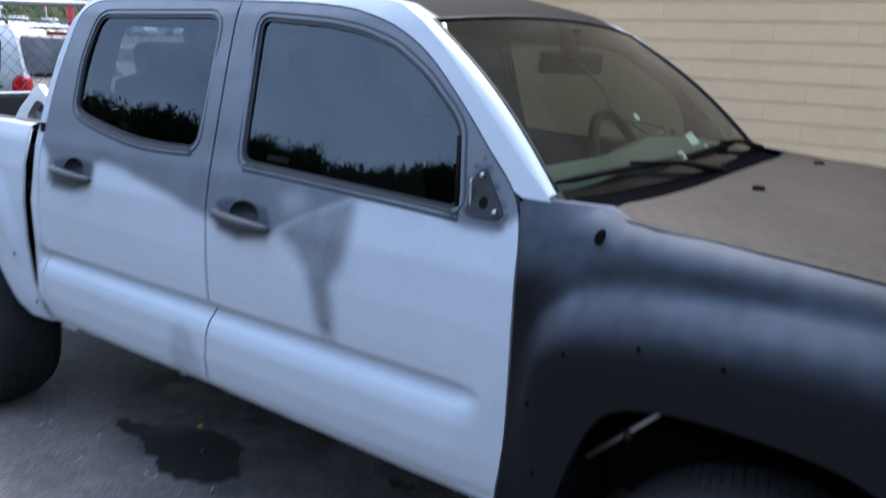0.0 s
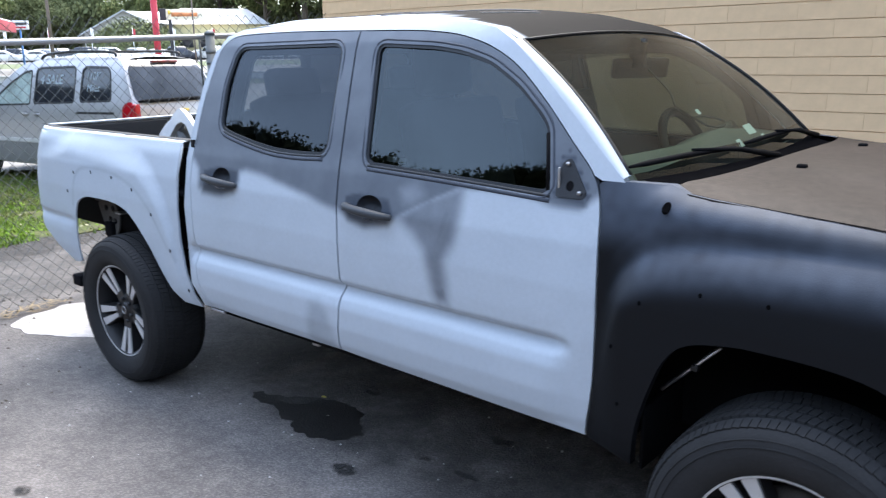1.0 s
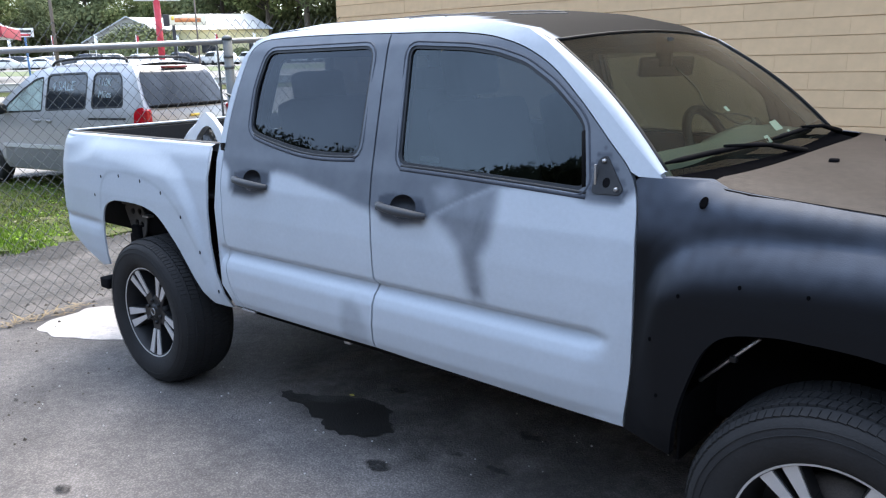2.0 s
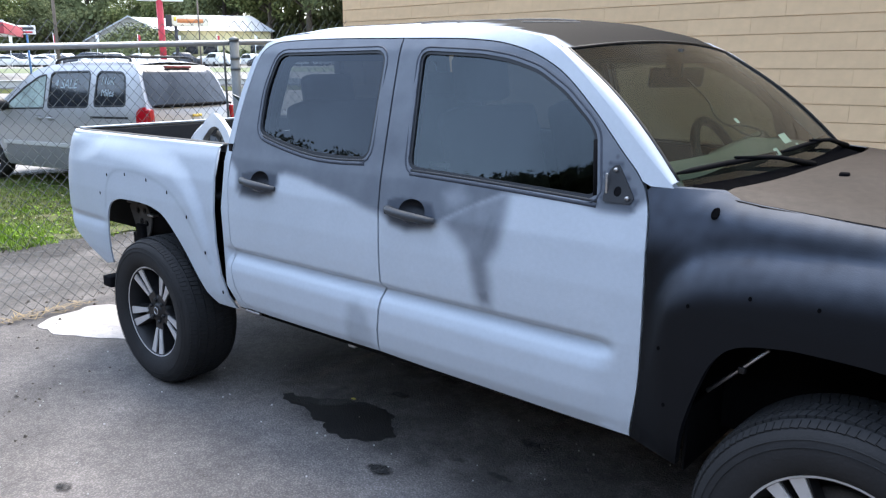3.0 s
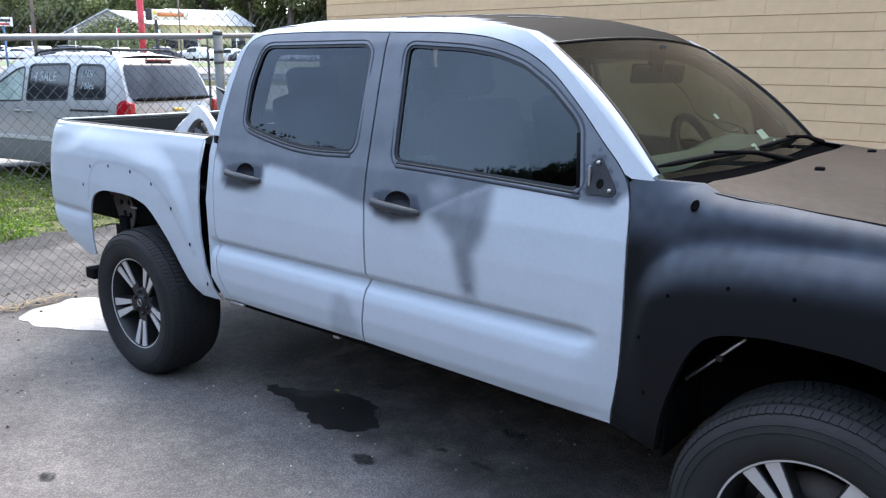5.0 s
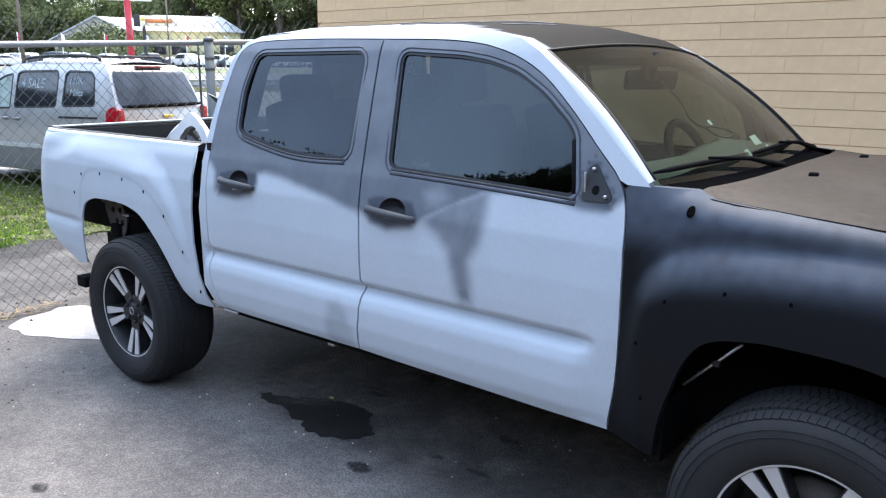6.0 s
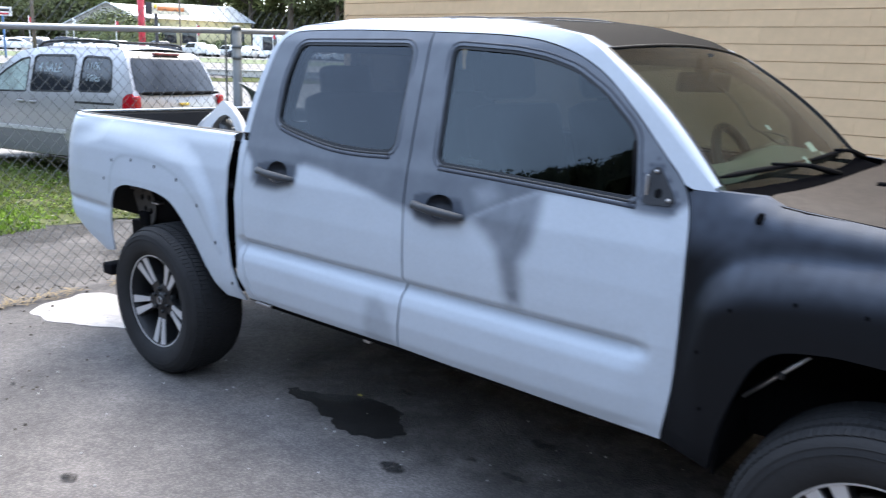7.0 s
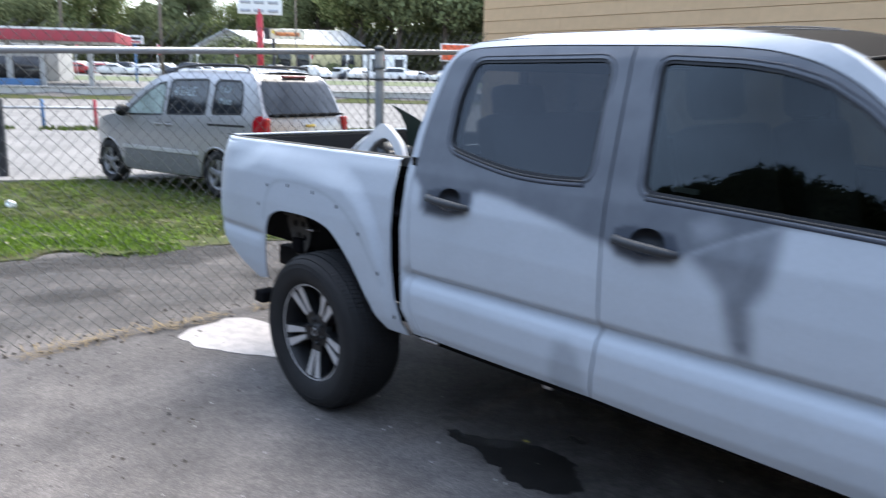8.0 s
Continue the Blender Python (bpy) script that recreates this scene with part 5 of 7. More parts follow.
part("bracket_tab", boxes(((-0.30, CY - 0.79, 0.812), (-0.24, CY - 0.74, 0.824), 0.004)), STEEL, truck, "pale steel bracket tab")
part("light_plug", boxes(((-1.150, -0.715, 0.775), (-1.105, -0.675, 0.825), 0.012)), TRIM, truck, "small black wiring plug")
part("loose_clip", boxes(((1.30, -0.72, 0.452), (1.34, -0.69, 0.478), 0.006)), STEEL, truck, "small pale hanging clip")
DUSTY = mat("dusty_steel", (0.065, 0.06, 0.055), 0.8, var=0.45, scale=18)
plate = [(-0.47, 0.86), (-0.40, 0.885), (-0.33, 0.875), (-0.29, 0.80), (-0.31, 0.72), (-0.36, 0.66), (-0.41, 0.68), (-0.43, 0.75)]
dots = [[(a + 0.016 * math.cos(k * 0.7), b + 0.018 * math.sin(k * 0.7)) for k in range(9)] for a, b in ((-0.40, 0.835), (-0.345, 0.835), (-0.375, 0.775), (-0.335, 0.765), (-0.37, 0.715))]
bm = sheet_mesh(rounded(plate, 0.02, 3), dots, lambda x, z: (x, CY - 0.785 + 0.15 * (x + 0.4), z), 0.04, lambda c: Vector((c.x, c.y + 0.01, c.z)))
part("frame_bracket", bm, DUSTY, truck, "dusty pale frame bracket with round holes")
part("bracket_flange", boxes(((-0.49, CY - 0.80, 0.868), (-0.37, CY - 0.70, 0.884), 0.004, pose(0, 0, 0, 0, 0, 0))), DUSTY, truck, "pale bent bracket flange")
bm = boxes(((-0.60, -0.835, 0.40), (-0.51, -0.74, 0.46), 0.008), ((-0.60, -0.80, 0.41), (-0.55, CY + 0.8, 0.455), 0.006))
part("hitch_bar", bm, UNDER, truck, "black bumper bracket bar")
bm = bmesh.new()
tube(bm, [(3.012, -0.77, 0.864), (2.945, -0.765, 0.795), (2.85, -0.758, 0.70)], 0.006, 6)
part("brake_line", bm, STEEL, truck, "thin steel line in the wheel housing")
bm = boxes(((2.935, -0.775, 0.78), (2.955, -0.755, 0.80), 0.004))
part("line_clip", bm, TRIM, truck)
part("drain_tag", boxes(((0.70, -0.80, 0.505), (0.80, -0.785, 0.515), 0.003)), STEEL, truck, "bare metal seam under the cab corner")

# ---- wheels ----


def wheel(x, side, turn):
    """Tyre and two-tone alloy with five twin spokes; y outwards is -1 for the near side."""
    hub = new("wheel")
    hub.parent = truck
    hub.matrix_world = Matrix.Translation((x, CY + side * 0.845, 0.377)) @ Matrix.Diagonal((1, side, 1, 1)) @ pose(0, 0, 0, 0, turn, 0)
    tagged(hub, "wheel with black tyre and two-tone machined alloy rim")
    bm = bmesh.new()
    prof = [(0.232, 0.118), (0.240, 0.132), (0.262, 0.146), (0.30, 0.152), (0.330, 0.149), (0.352, 0.138), (0.364, 0.120), (0.3715, 0.095), (0.375, 0.05), (0.3755, 0.0)]
    prof = prof + [(r, -y) for r, y in prof[-2::-1]]
    lathe(bm, prof, 96)
    for k, r in ((0, 0.318), (1, 0.337)):
        lathe(bm, [(r - 0.0015, 0.1505 - 0.003 * k), (r, 0.1535 - 0.004 * k), (r + 0.0015, 0.1495 - 0.003 * k)], 96)
    tyre = part("tyre", bm, RUBBER, hub, "black all-terrain tyre")
    bm = bmesh.new()
    n = 104
    for k in range(n):  # shoulder and tread blocks
        for j, (y, wy, r) in enumerate(((0.116, 0.030, 0.3655), (0.070, 0.041, 0.3770), (0.024, 0.041, 0.3790), (-0.024, 0.041, 0.3790), (-0.070, 0.041, 0.3770), (-0.116, 0.030, 0.3655))):
            a = (k + (0.5 if j % 2 else 0)) * math.tau / n
            lean = 16 if j < 3 else -16
            box(bm, (-0.0098, -wy / 2, -0.007), (0.0098, wy / 2, 0.0028), 0, Matrix.Rotation(-a, 4, "Y") @ Matrix.Translation((0, y, r)) @ Matrix.Rotation(radians(-22 if j == 0 else 22 if j == 5 else 0), 4, "X") @ Matrix.Rotation(radians(lean * 0.5), 4, "Z"))
    part("tread", bm, RUBBER, tyre, "tread blocks", smooth=False)
    bm = bmesh.new()
    lathe(bm, [(0.2365, 0.116), (0.2375, 0.1235), (0.2345, 0.1265), (0.2295, 0.124)], 72)
    part("rim_lip", bm, ALLOY, hub, "bright machined rim lip")
    bm = bmesh.new()
    lathe(bm, [(0.2295, 0.1235), (0.224, 0.112), (0.208, 0.05), (0.205, -0.09)], 60)
    lathe(bm, [(0.001, -0.02), (0.2, -0.02)], 40)
    part("barrel", bm, DARK_ALLOY, hub, "dark painted rim barrel")
    bm = bmesh.new()
    lathe(bm, [(0.16, 0.0), (0.16, 0.02), (0.05, 0.02)], 40)
    part("brake_disc", bm, mat("rusty_disc", (0.12, 0.10, 0.09), 0.6, 0.6, var=0.3, scale=20) if "rusty_disc" not in bpy.data.materials else bpy.data.materials["rusty_disc"], hub, "worn brake disc")
    for k in range(5):
        a0 = k * math.tau / 5
        dk, br = bmesh.new(), bmesh.new()
        for s in (-1, 1):
            inner, outer, wi, wo = 0.098, 0.228, 0.010, 0.0205
            pi, po = Vector((s * 0.0165, 0, inner)), Vector((s * 0.036, 0, outer))
            for mesh_, z0, z1, sh in ((dk, 0.045, 0.103, 1.25), (br, 0.1035, 0.1095, 1.0)):
                vs = []
                for p, w_, yo in ((pi, wi, -0.012), (po, wo, 0.008)):
                    for q in (-1, 1):
                        vs.append([mesh_.verts.new((p.x + q * w_ * sh, z + yo, p.z)) for z in (z0, z1)])
                a_, b_, c_, d_ = vs
                for f in ((a_[1], b_[1], d_[1], c_[1]), (a_[0], a_[1], c_[1], c_[0]), (b_[0], d_[0], d_[1], b_[1]), (c_[0], c_[1], d_[1], d_[0]), (a_[0], b_[0], b_[1], a_[1])):
                    mesh_.faces.new(f)
        # dark web that joins the pair near the hub, and the dark valley between the pairs
        box(dk, (-0.036, 0.04, 0.06), (0.036, 0.092, 0.125), 0.004)
        for b_ in (dk, br):
            bmesh.ops.recalc_face_normals(b_, faces=b_.faces)
            bmesh.ops.rotate(b_, verts=b_.verts, cent=(0, 0, 0), matrix=Matrix.Rotation(a0, 3, "Y"))
        sp = part("spoke", dk, DARK_ALLOY, hub, "dark spoke side", smooth=False)
        part("machined_face", br, ALLOY, sp, "bright machined face", smooth=False)
    bm = bmesh.new()
    lathe(bm, [(0.082, 0.05), (0.080, 0.085), (0.066, 0.094), (0.040, 0.090), (0.036, 0.098), (0.03, 0.103), (0.001, 0.104)], 32)
    part("hub_cap", bm, DARK_ALLOY, hub, "dark centre cap")
    bm = bmesh.new()
    lathe(bm, [(0.020, 0.1035), (0.020, 0.1062), (0.016, 0.1062), (0.016, 0.1035)], 24)
    part("cap_ring", bm, STEEL, hub, "small pale emblem ring")
    for k in range(6):
        bm = bmesh.new()
        a = k * math.tau / 6 + 0.3
        p = Vector((0.058 * math.cos(a), 0, 0.058 * math.sin(a)))
        tube(bm, [p + Vector((0, 0.085, 0)), p + Vector((0, 0.104, 0))], 0.010, 6)
        part("lug_nut", bm, DARK_ALLOY, hub, "dark lug nut")


for x, turn in ((0.0, 36), (3.240, 37)):
    for side in (-1, 1):
        wheel(x, side, turn)

# ---- loose parts lying in the bed ----
arch = thing("white_fender_panel", "white plastic arch-shaped body panel lying in the truck bed", "car part", (0.0, 0.0, 0.0))
outline = curve([(-0.27, 0.80), (-0.255, 1.12), (-0.221, 1.213), (-0.165, 1.264), (-0.099, 1.314), (-0.036, 1.35), (0.019, 1.364), (0.09, 1.344), (0.143, 1.316), (0.20, 1.26), (0.24, 1.12), (0.25, 0.80)], 4) + curve([(0.19, 0.80), (0.185, 1.15), (0.132, 1.262), (0.062, 1.295), (-0.02, 1.282), (-0.083, 1.248), (-0.123, 1.209), (-0.15, 1.10), (-0.155, 0.80)], 4)
bm = sheet_mesh(outline, (), lambda x, z: (x, -0.45 - 0.03 * math.sin(9 * x) + 0.10 * (z - 1.36), z), 0.05, lambda c: Vector((c.x, c.y + 0.03, c.z - 0.006)))
part("shell", bm, WHITE_PAINT, arch)
box_ = thing("scrap_bag", "crumpled black plastic bag lying in the truck bed", "bag", (-0.02, -0.36, 0.76))
bm = bmesh.new()
bmesh.ops.create_icosphere(bm, subdivisions=4, radius=0.2)
for v in bm.verts:
    v.co *= 1 + 0.5 * noise.noise(v.co * 9) + 0.25 * noise.noise(v.co * 25)
    v.co = Vector((v.co.x * 0.9, v.co.y * 0.6, max(v.co.z * 1.2 + 0.24, 0)))
part("bag", bm, mat("black_film", (0.015, 0.017, 0.018), 0.25, var=0.2), box_)
st_ = thing("white_trim_strip", "white plastic trim strip leaning in the truck bed", "car part", (0, 0, 0))
bm = bmesh.new()
tube(bm, curve([(-0.98, -0.12, 0.775), (-0.62, -0.26, 1.02), (-0.34, -0.36, 1.20), (-0.14, -0.41, 1.285)], 4), 0.014, 8)
part("strip", bm, WHITE_PAINT, st_)
pl = thing("green_plastic_panel", "dark green pointed plastic panel standing in the truck bed", "car part", (0, 0, 0))
bm = bmesh.new()
o = [(-0.50, 0.02, 1.438), (-0.40, 0.02, 1.412), (-0.29, 0.02, 1.375), (-0.20, 0.02, 1.34), (-0.20, 0.02, 0.78), (-0.32, 0.02, 0.78), (-0.345, 0.02, 1.25), (-0.365, 0.02, 1.32), (-0.41, 0.02, 1.385)]
a = [bm.verts.new(p) for p in o]
b = [bm.verts.new((p[0], p[1] + 0.012, p[2])) for p in o]
bm.faces.new(a), bm.faces.new(b[::-1])
for i in range(len(o)):
    bm.faces.new((a[i], b[i], b[(i + 1) % len(o)], a[(i + 1) % len(o)]))
bmesh.ops.recalc_face_normals(bm, faces=bm.faces)
part("panel", bm, GREEN_PLASTIC, pl, smooth=False)

# ---- chain-link fence ----
GALV = mat("galvanised_steel", (0.34, 0.35, 0.36), 0.5, 0.6, var=0.15, scale=8)
POST = mat("weathered_galvanised", (0.14, 0.15, 0.15), 0.55, 0.5, var=0.2, scale=8)
WIRE = mat("fence_wire", (0.075, 0.08, 0.078), 0.6, 0.5, var=0.25, scale=5)
FX = -1.70


def rail_z(y):
    return 1.746 + 0.034 * y


fence = thing("chain_link_fence", "galvanised chain-link fence with a steel top rail", "fence", (FX, 0, 0))
fence["kind"] = "structure"
bm = bmesh.new()
tube(bm, [(0, y, rail_z(y)) for y in np.arange(-7, 2.21, 0.46)], 0.021, 12)
part("top_rail", bm, GALV, fence, "round galvanised top rail")
for y, r in ((0.868, 0.036), (-2.15, 0.03), (-5.1, 0.03)):
    bm = bmesh.new()
    tube(bm, [(0.045, y, -0.1), (0.045, y, rail_z(y) + 0.012)], r, 14)
    tube(bm, [(0.045, y, rail_z(y) + 0.012), (0.045, y, rail_z(y) + 0.03), (0.045, y, rail_z(y) + 0.045)], [r + 0.004, r + 0.002, 0.012], 14)
    post = part("post", bm, POST, fence, "round galvanised post with a cap")
    for zb in (1.66, 1.58, 1.2, 0.8, 0.4):
        bm = bmesh.new()
        tube(bm, [(0.045, y, zb - 0.012), (0.045, y, zb + 0.012)], r + 0.004, 14)
        part("band", bm, POST, post)
bm = bmesh.new()
tube(bm, [(-0.06, 0.845, -0.1), (-0.06, 0.845, 1.76)], 0.009, 8)
part("thin_stake", bm, WIRE, fence, "thin dark steel stake")
bm = bmesh.new()
PITCH, RISE_W, WR = 0.041, 0.043, 0.0026
for i in range(int(9.15 / PITCH)):
    y0 = -6.97 + i * PITCH
    nz = int((rail_z(y0) + 0.17) / RISE_W)
    pts = []
    for k in range(nz + 1):
        z = 0.01 + k * RISE_W
        bulge = 0.03 * noise.noise((y0 * 0.8, z * 1.2, 4)) - 0.05 * smoothstep(1.75, 1.95, z)
        pts.append((-0.03 + bulge + (WR if (k + i) % 2 else -WR), y0 + (0.5 * PITCH + 0.001) * (-1) ** (k + i) + 0.006 * noise.noise((y0, z, 8)), z))
    tube(bm, pts, WR, 3, cap=False)
tagged(part("wire_mesh", bm, WIRE, fence, "diamond wire mesh", smooth=False), kind="stuff")
bm = bmesh.new()
rngs = random.Random(12)
for _ in range(900):
    y = rngs.uniform(-4, 2.0)
    x = FX + 0.08 + rngs.gauss(0, 0.022) + 0.05 * noise.noise((y * 2, 0, 0))
    if noise.noise((y * 1.3, 5, 0)) < -0.25:
        continue
    a, l = rngs.uniform(0, 6.28), rngs.uniform(0.03, 0.12)
    p, d = Vector((x, y, ground_z(x, y) + rngs.uniform(0.003, 0.03))), Vector((math.cos(a), math.sin(a), rngs.uniform(-0.1, 0.35))) * l
    s = Vector((-d.y, d.x, 0)).normalized() * 0.003
    bm.faces.new([bm.verts.new(q) for q in (p - s, p + s, p + d + s, p + d - s)])
tagged(part("dry_grass", bm, STRAW, smooth=False), "dry yellow straw and clippings along the fence foot", "grass", kind="stuff")
rngp = random.Random(3)
bm = bmesh.new()
for _ in range(160):
    x, y = rngp.uniform(-1.5, 4), rngp.uniform(-3.4, 0.3)
    r = rngp.uniform(0.002, 0.006)
    got = bmesh.ops.create_icosphere(bm, subdivisions=1, radius=r, matrix=Matrix.Translation((x, y, ground_z(x, y) + r * 0.5)))
tagged(part("pebbles", bm, mat("pale_grit", (0.45, 0.43, 0.40), 0.8, var=0.3)), "pale grit scattered on the asphalt", "grit", kind="stuff")

lf = thing("fallen_leaf", "small yellow fallen leaf on the asphalt", "leaf", (0.955, -0.385, 0.006))
bm = bmesh.new()
c_ = bm.verts.new((0, 0, 0.006))
rim_ = [bm.verts.new((0.014 * math.cos(a) * (1.3 if i == 0 else 1), 0.010 * math.sin(a), 0.002 * (i % 2))) for i, a in enumerate(np.arange(0, 6.2, 0.7))]
for i in range(len(rim_)):
    bm.faces.new((c_, rim_[i], rim_[(i + 1) % len(rim_)]))
part("blade", bm, mat("yellow_leaf", (0.5, 0.42, 0.08), 0.6), lf)

# ---- parked minivan behind the fence ----
SILVER = mat("silver_paint", (0.395, 0.393, 0.405), 0.34, 0.35, var=0.05, scale=2, coat=0.4)
SILVER_LOW = mat("grey_cladding", (0.215, 0.213, 0.222), 0.5, 0.0, var=0.1, spec=0.3)
PALE_STRIP = mat("pale_strip", (0.56, 0.56, 0.57), 0.4, 0.1, var=0.06)
DULL_ALLOY = mat("dull_alloy", (0.23, 0.23, 0.24), 0.45, 0.3, var=0.15, scale=12)
CAR_GLASS = mat("dark_car_glass", (0.020, 0.023, 0.029), 0.06, var=0.1)
PALE_GLASS = mat("pale_car_glass", (0.36, 0.44, 0.42), 0.06, var=0.5, scale=4)
RED_LENS = mat("red_lens", (0.38, 0.006, 0.014), 0.2, var=0.1)
CHALK = mat("window_chalk", (0.36, 0.43, 0.47), 0.8, var=0.3, scale=30)


def car_body(bm, prof, width, tumble, belt, n=7):
    """A body drawn along its outline (x, z top), with rounded sides that lean in above the belt."""
    rows_ = []
    for x, z0, z1, k in prof:
        row = []
        for s in (-1, 1):
            half = width / 2 * k
            side_ = [(half * 0.90, z0), (half * 0.985, z0 + 0.1), (half, (z0 + min(z1, belt)) / 2), (half * 0.985, min(z1, belt) - 0.02)]
            if z1 > belt + 0.05:
                side_ += [(half - tumble * (z1 - 0.1 - belt) / 0.7, z1 - 0.10), (half - tumble * (z1 - belt) / 0.7 - 0.05, z1 - 0.025), (half * 0.5, z1)]
            else:
                side_ += [(half * 0.96, z1 - 0.012), (half * 0.9, z1 - 0.004), (half * 0.5, z1)]
            row += [(y * s, z) for y, z in (side_ if s < 0 else side_[::-1])]
        rows_.append([bm.verts.new((x, y, z)) for y, z in row])
    for a, b in zip(rows_, rows_[1:]):
        for k in range(len(a) - 1):
            bm.faces.new((a[k], a[k + 1], b[k + 1], b[k]))
    bm.faces.new(rows_[0]), bm.faces.new(rows_[-1][::-1])
    bmesh.ops.recalc_face_normals(bm, faces=bm.faces)
    return bm


van = thing("minivan", "silver minivan with dark chalk-marked windows, parked beyond the grass", "minivan", (-7.26, 4.0, -0.28), rz=190.3)
van.scale = (1.03, 1.0, 1.06)
# local x forwards from the tail, y to its left
V_SECTION = [(0.22, 0.845), (0.34, 0.885), (0.48, 0.902), (0.66, 0.913), (0.86, 0.915), (1.02, 0.908), (1.14, 0.893), (1.20, 0.877), (1.45, 0.808), (1.66, 0.745), (1.76, 0.690), (1.81, 0.62), (1.86, 0.54)]
V_REAR = [(0.16, 0.34), (0.08, 0.46), (0.05, 0.70), (0.05, 0.95), (0.07, 1.12), (0.13, 1.28), (0.23, 1.50), (0.33, 1.69), (0.44, 1.785)]
V_ROOF = [(0.44, 1.785), (0.62, 1.815), (0.95, 1.835), (1.4, 1.845), (1.9, 1.835), (2.35, 1.80), (2.68, 1.74)]
V_SCREEN = [(2.68, 1.74), (2.95, 1.60), (3.25, 1.415), (3.52, 1.245), (3.70, 1.135)]
V_NOSE = [(3.70, 1.135), (3.95, 1.10), (4.25, 1.045), (4.50, 0.965), (4.66, 0.85), (4.72, 0.70), (4.72, 0.50), (4.66, 0.32)]
V_FRONT_AXLE, V_REAR_AXLE = 3.94, 1.07


def van_w(x, z):
    w = lerp_table(z, V_SECTION)
    return w - 0.07 * max(0, (0.45 - x) / 0.4) ** 2 - 0.30 * max(0, (x - 3.75) / 0.97) ** 2.2


def arch_line(xa, r, z0):
    return [(xa + r * math.cos(a), max(0.345 + r * math.sin(a), z0)) for a in np.linspace(-0.18, math.pi + 0.18, 17)]


def van_sheet(name, outline, material, side, parent, label="", holes=(), out=0.0, step=0.12, lip=0.03):
    bm = sheet_mesh(outline, holes, lambda x, z: (x, side * (van_w(x, z) + out), z), step, (lambda c: Vector((c.x, c.y - side * lip, c.z))) if lip else None)
    return part(name, bm, material, parent, label)


def van_cross(name, line, material, crown, bow, label, shrink=0.0, lift=0.0, n=14):
    """A panel across the van along an outline (x, z) of its side."""
    bm, rows_ = bmesh.new(), []
    for x, z in line:
        w = van_w(x, z) - shrink
        rows_.append([bm.verts.new((x + bow * (1 - abs(k / n) ** 2.4), w * k / n, z + lift + crown * (1 - abs(k / n) ** 2.2))) for k in range(-n, n + 1)])
    for a, b in zip(rows_, rows_[1:]):
        for k in range(2 * n):
            bm.faces.new((a[k], a[k + 1], b[k + 1], b[k]))
    bmesh.ops.recalc_face_normals(bm, faces=bm.faces)
    return part(name, bm, material, van, label)


rear_c, roof_c, screen_c, nose_c = (curve(q, 4) for q in (V_REAR, V_ROOF, V_SCREEN, V_NOSE))
V_WINDOWS = [("side_window", [(0.50, 1.235), (1.17, 1.215), (1.20, 1.26), (1.20, 1.66), (1.15, 1.70), (0.66, 1.69), (0.58, 1.63)], CAR_GLASS, "dark rear side window with chalk words", 0.06),
             ("side_window", [(1.34, 1.205), (2.30, 1.175), (2.30, 1.66), (2.24, 1.69), (1.42, 1.705), (1.36, 1.66)], CAR_GLASS, "dark sliding-door window with chalk words", 0.05),
             ("front_window", [(2.40, 1.165), (3.42, 1.135), (3.30, 1.25), (2.96, 1.46), (2.62, 1.62), (2.42, 1.655)], PALE_GLASS, "pale front side window", 0.04)]
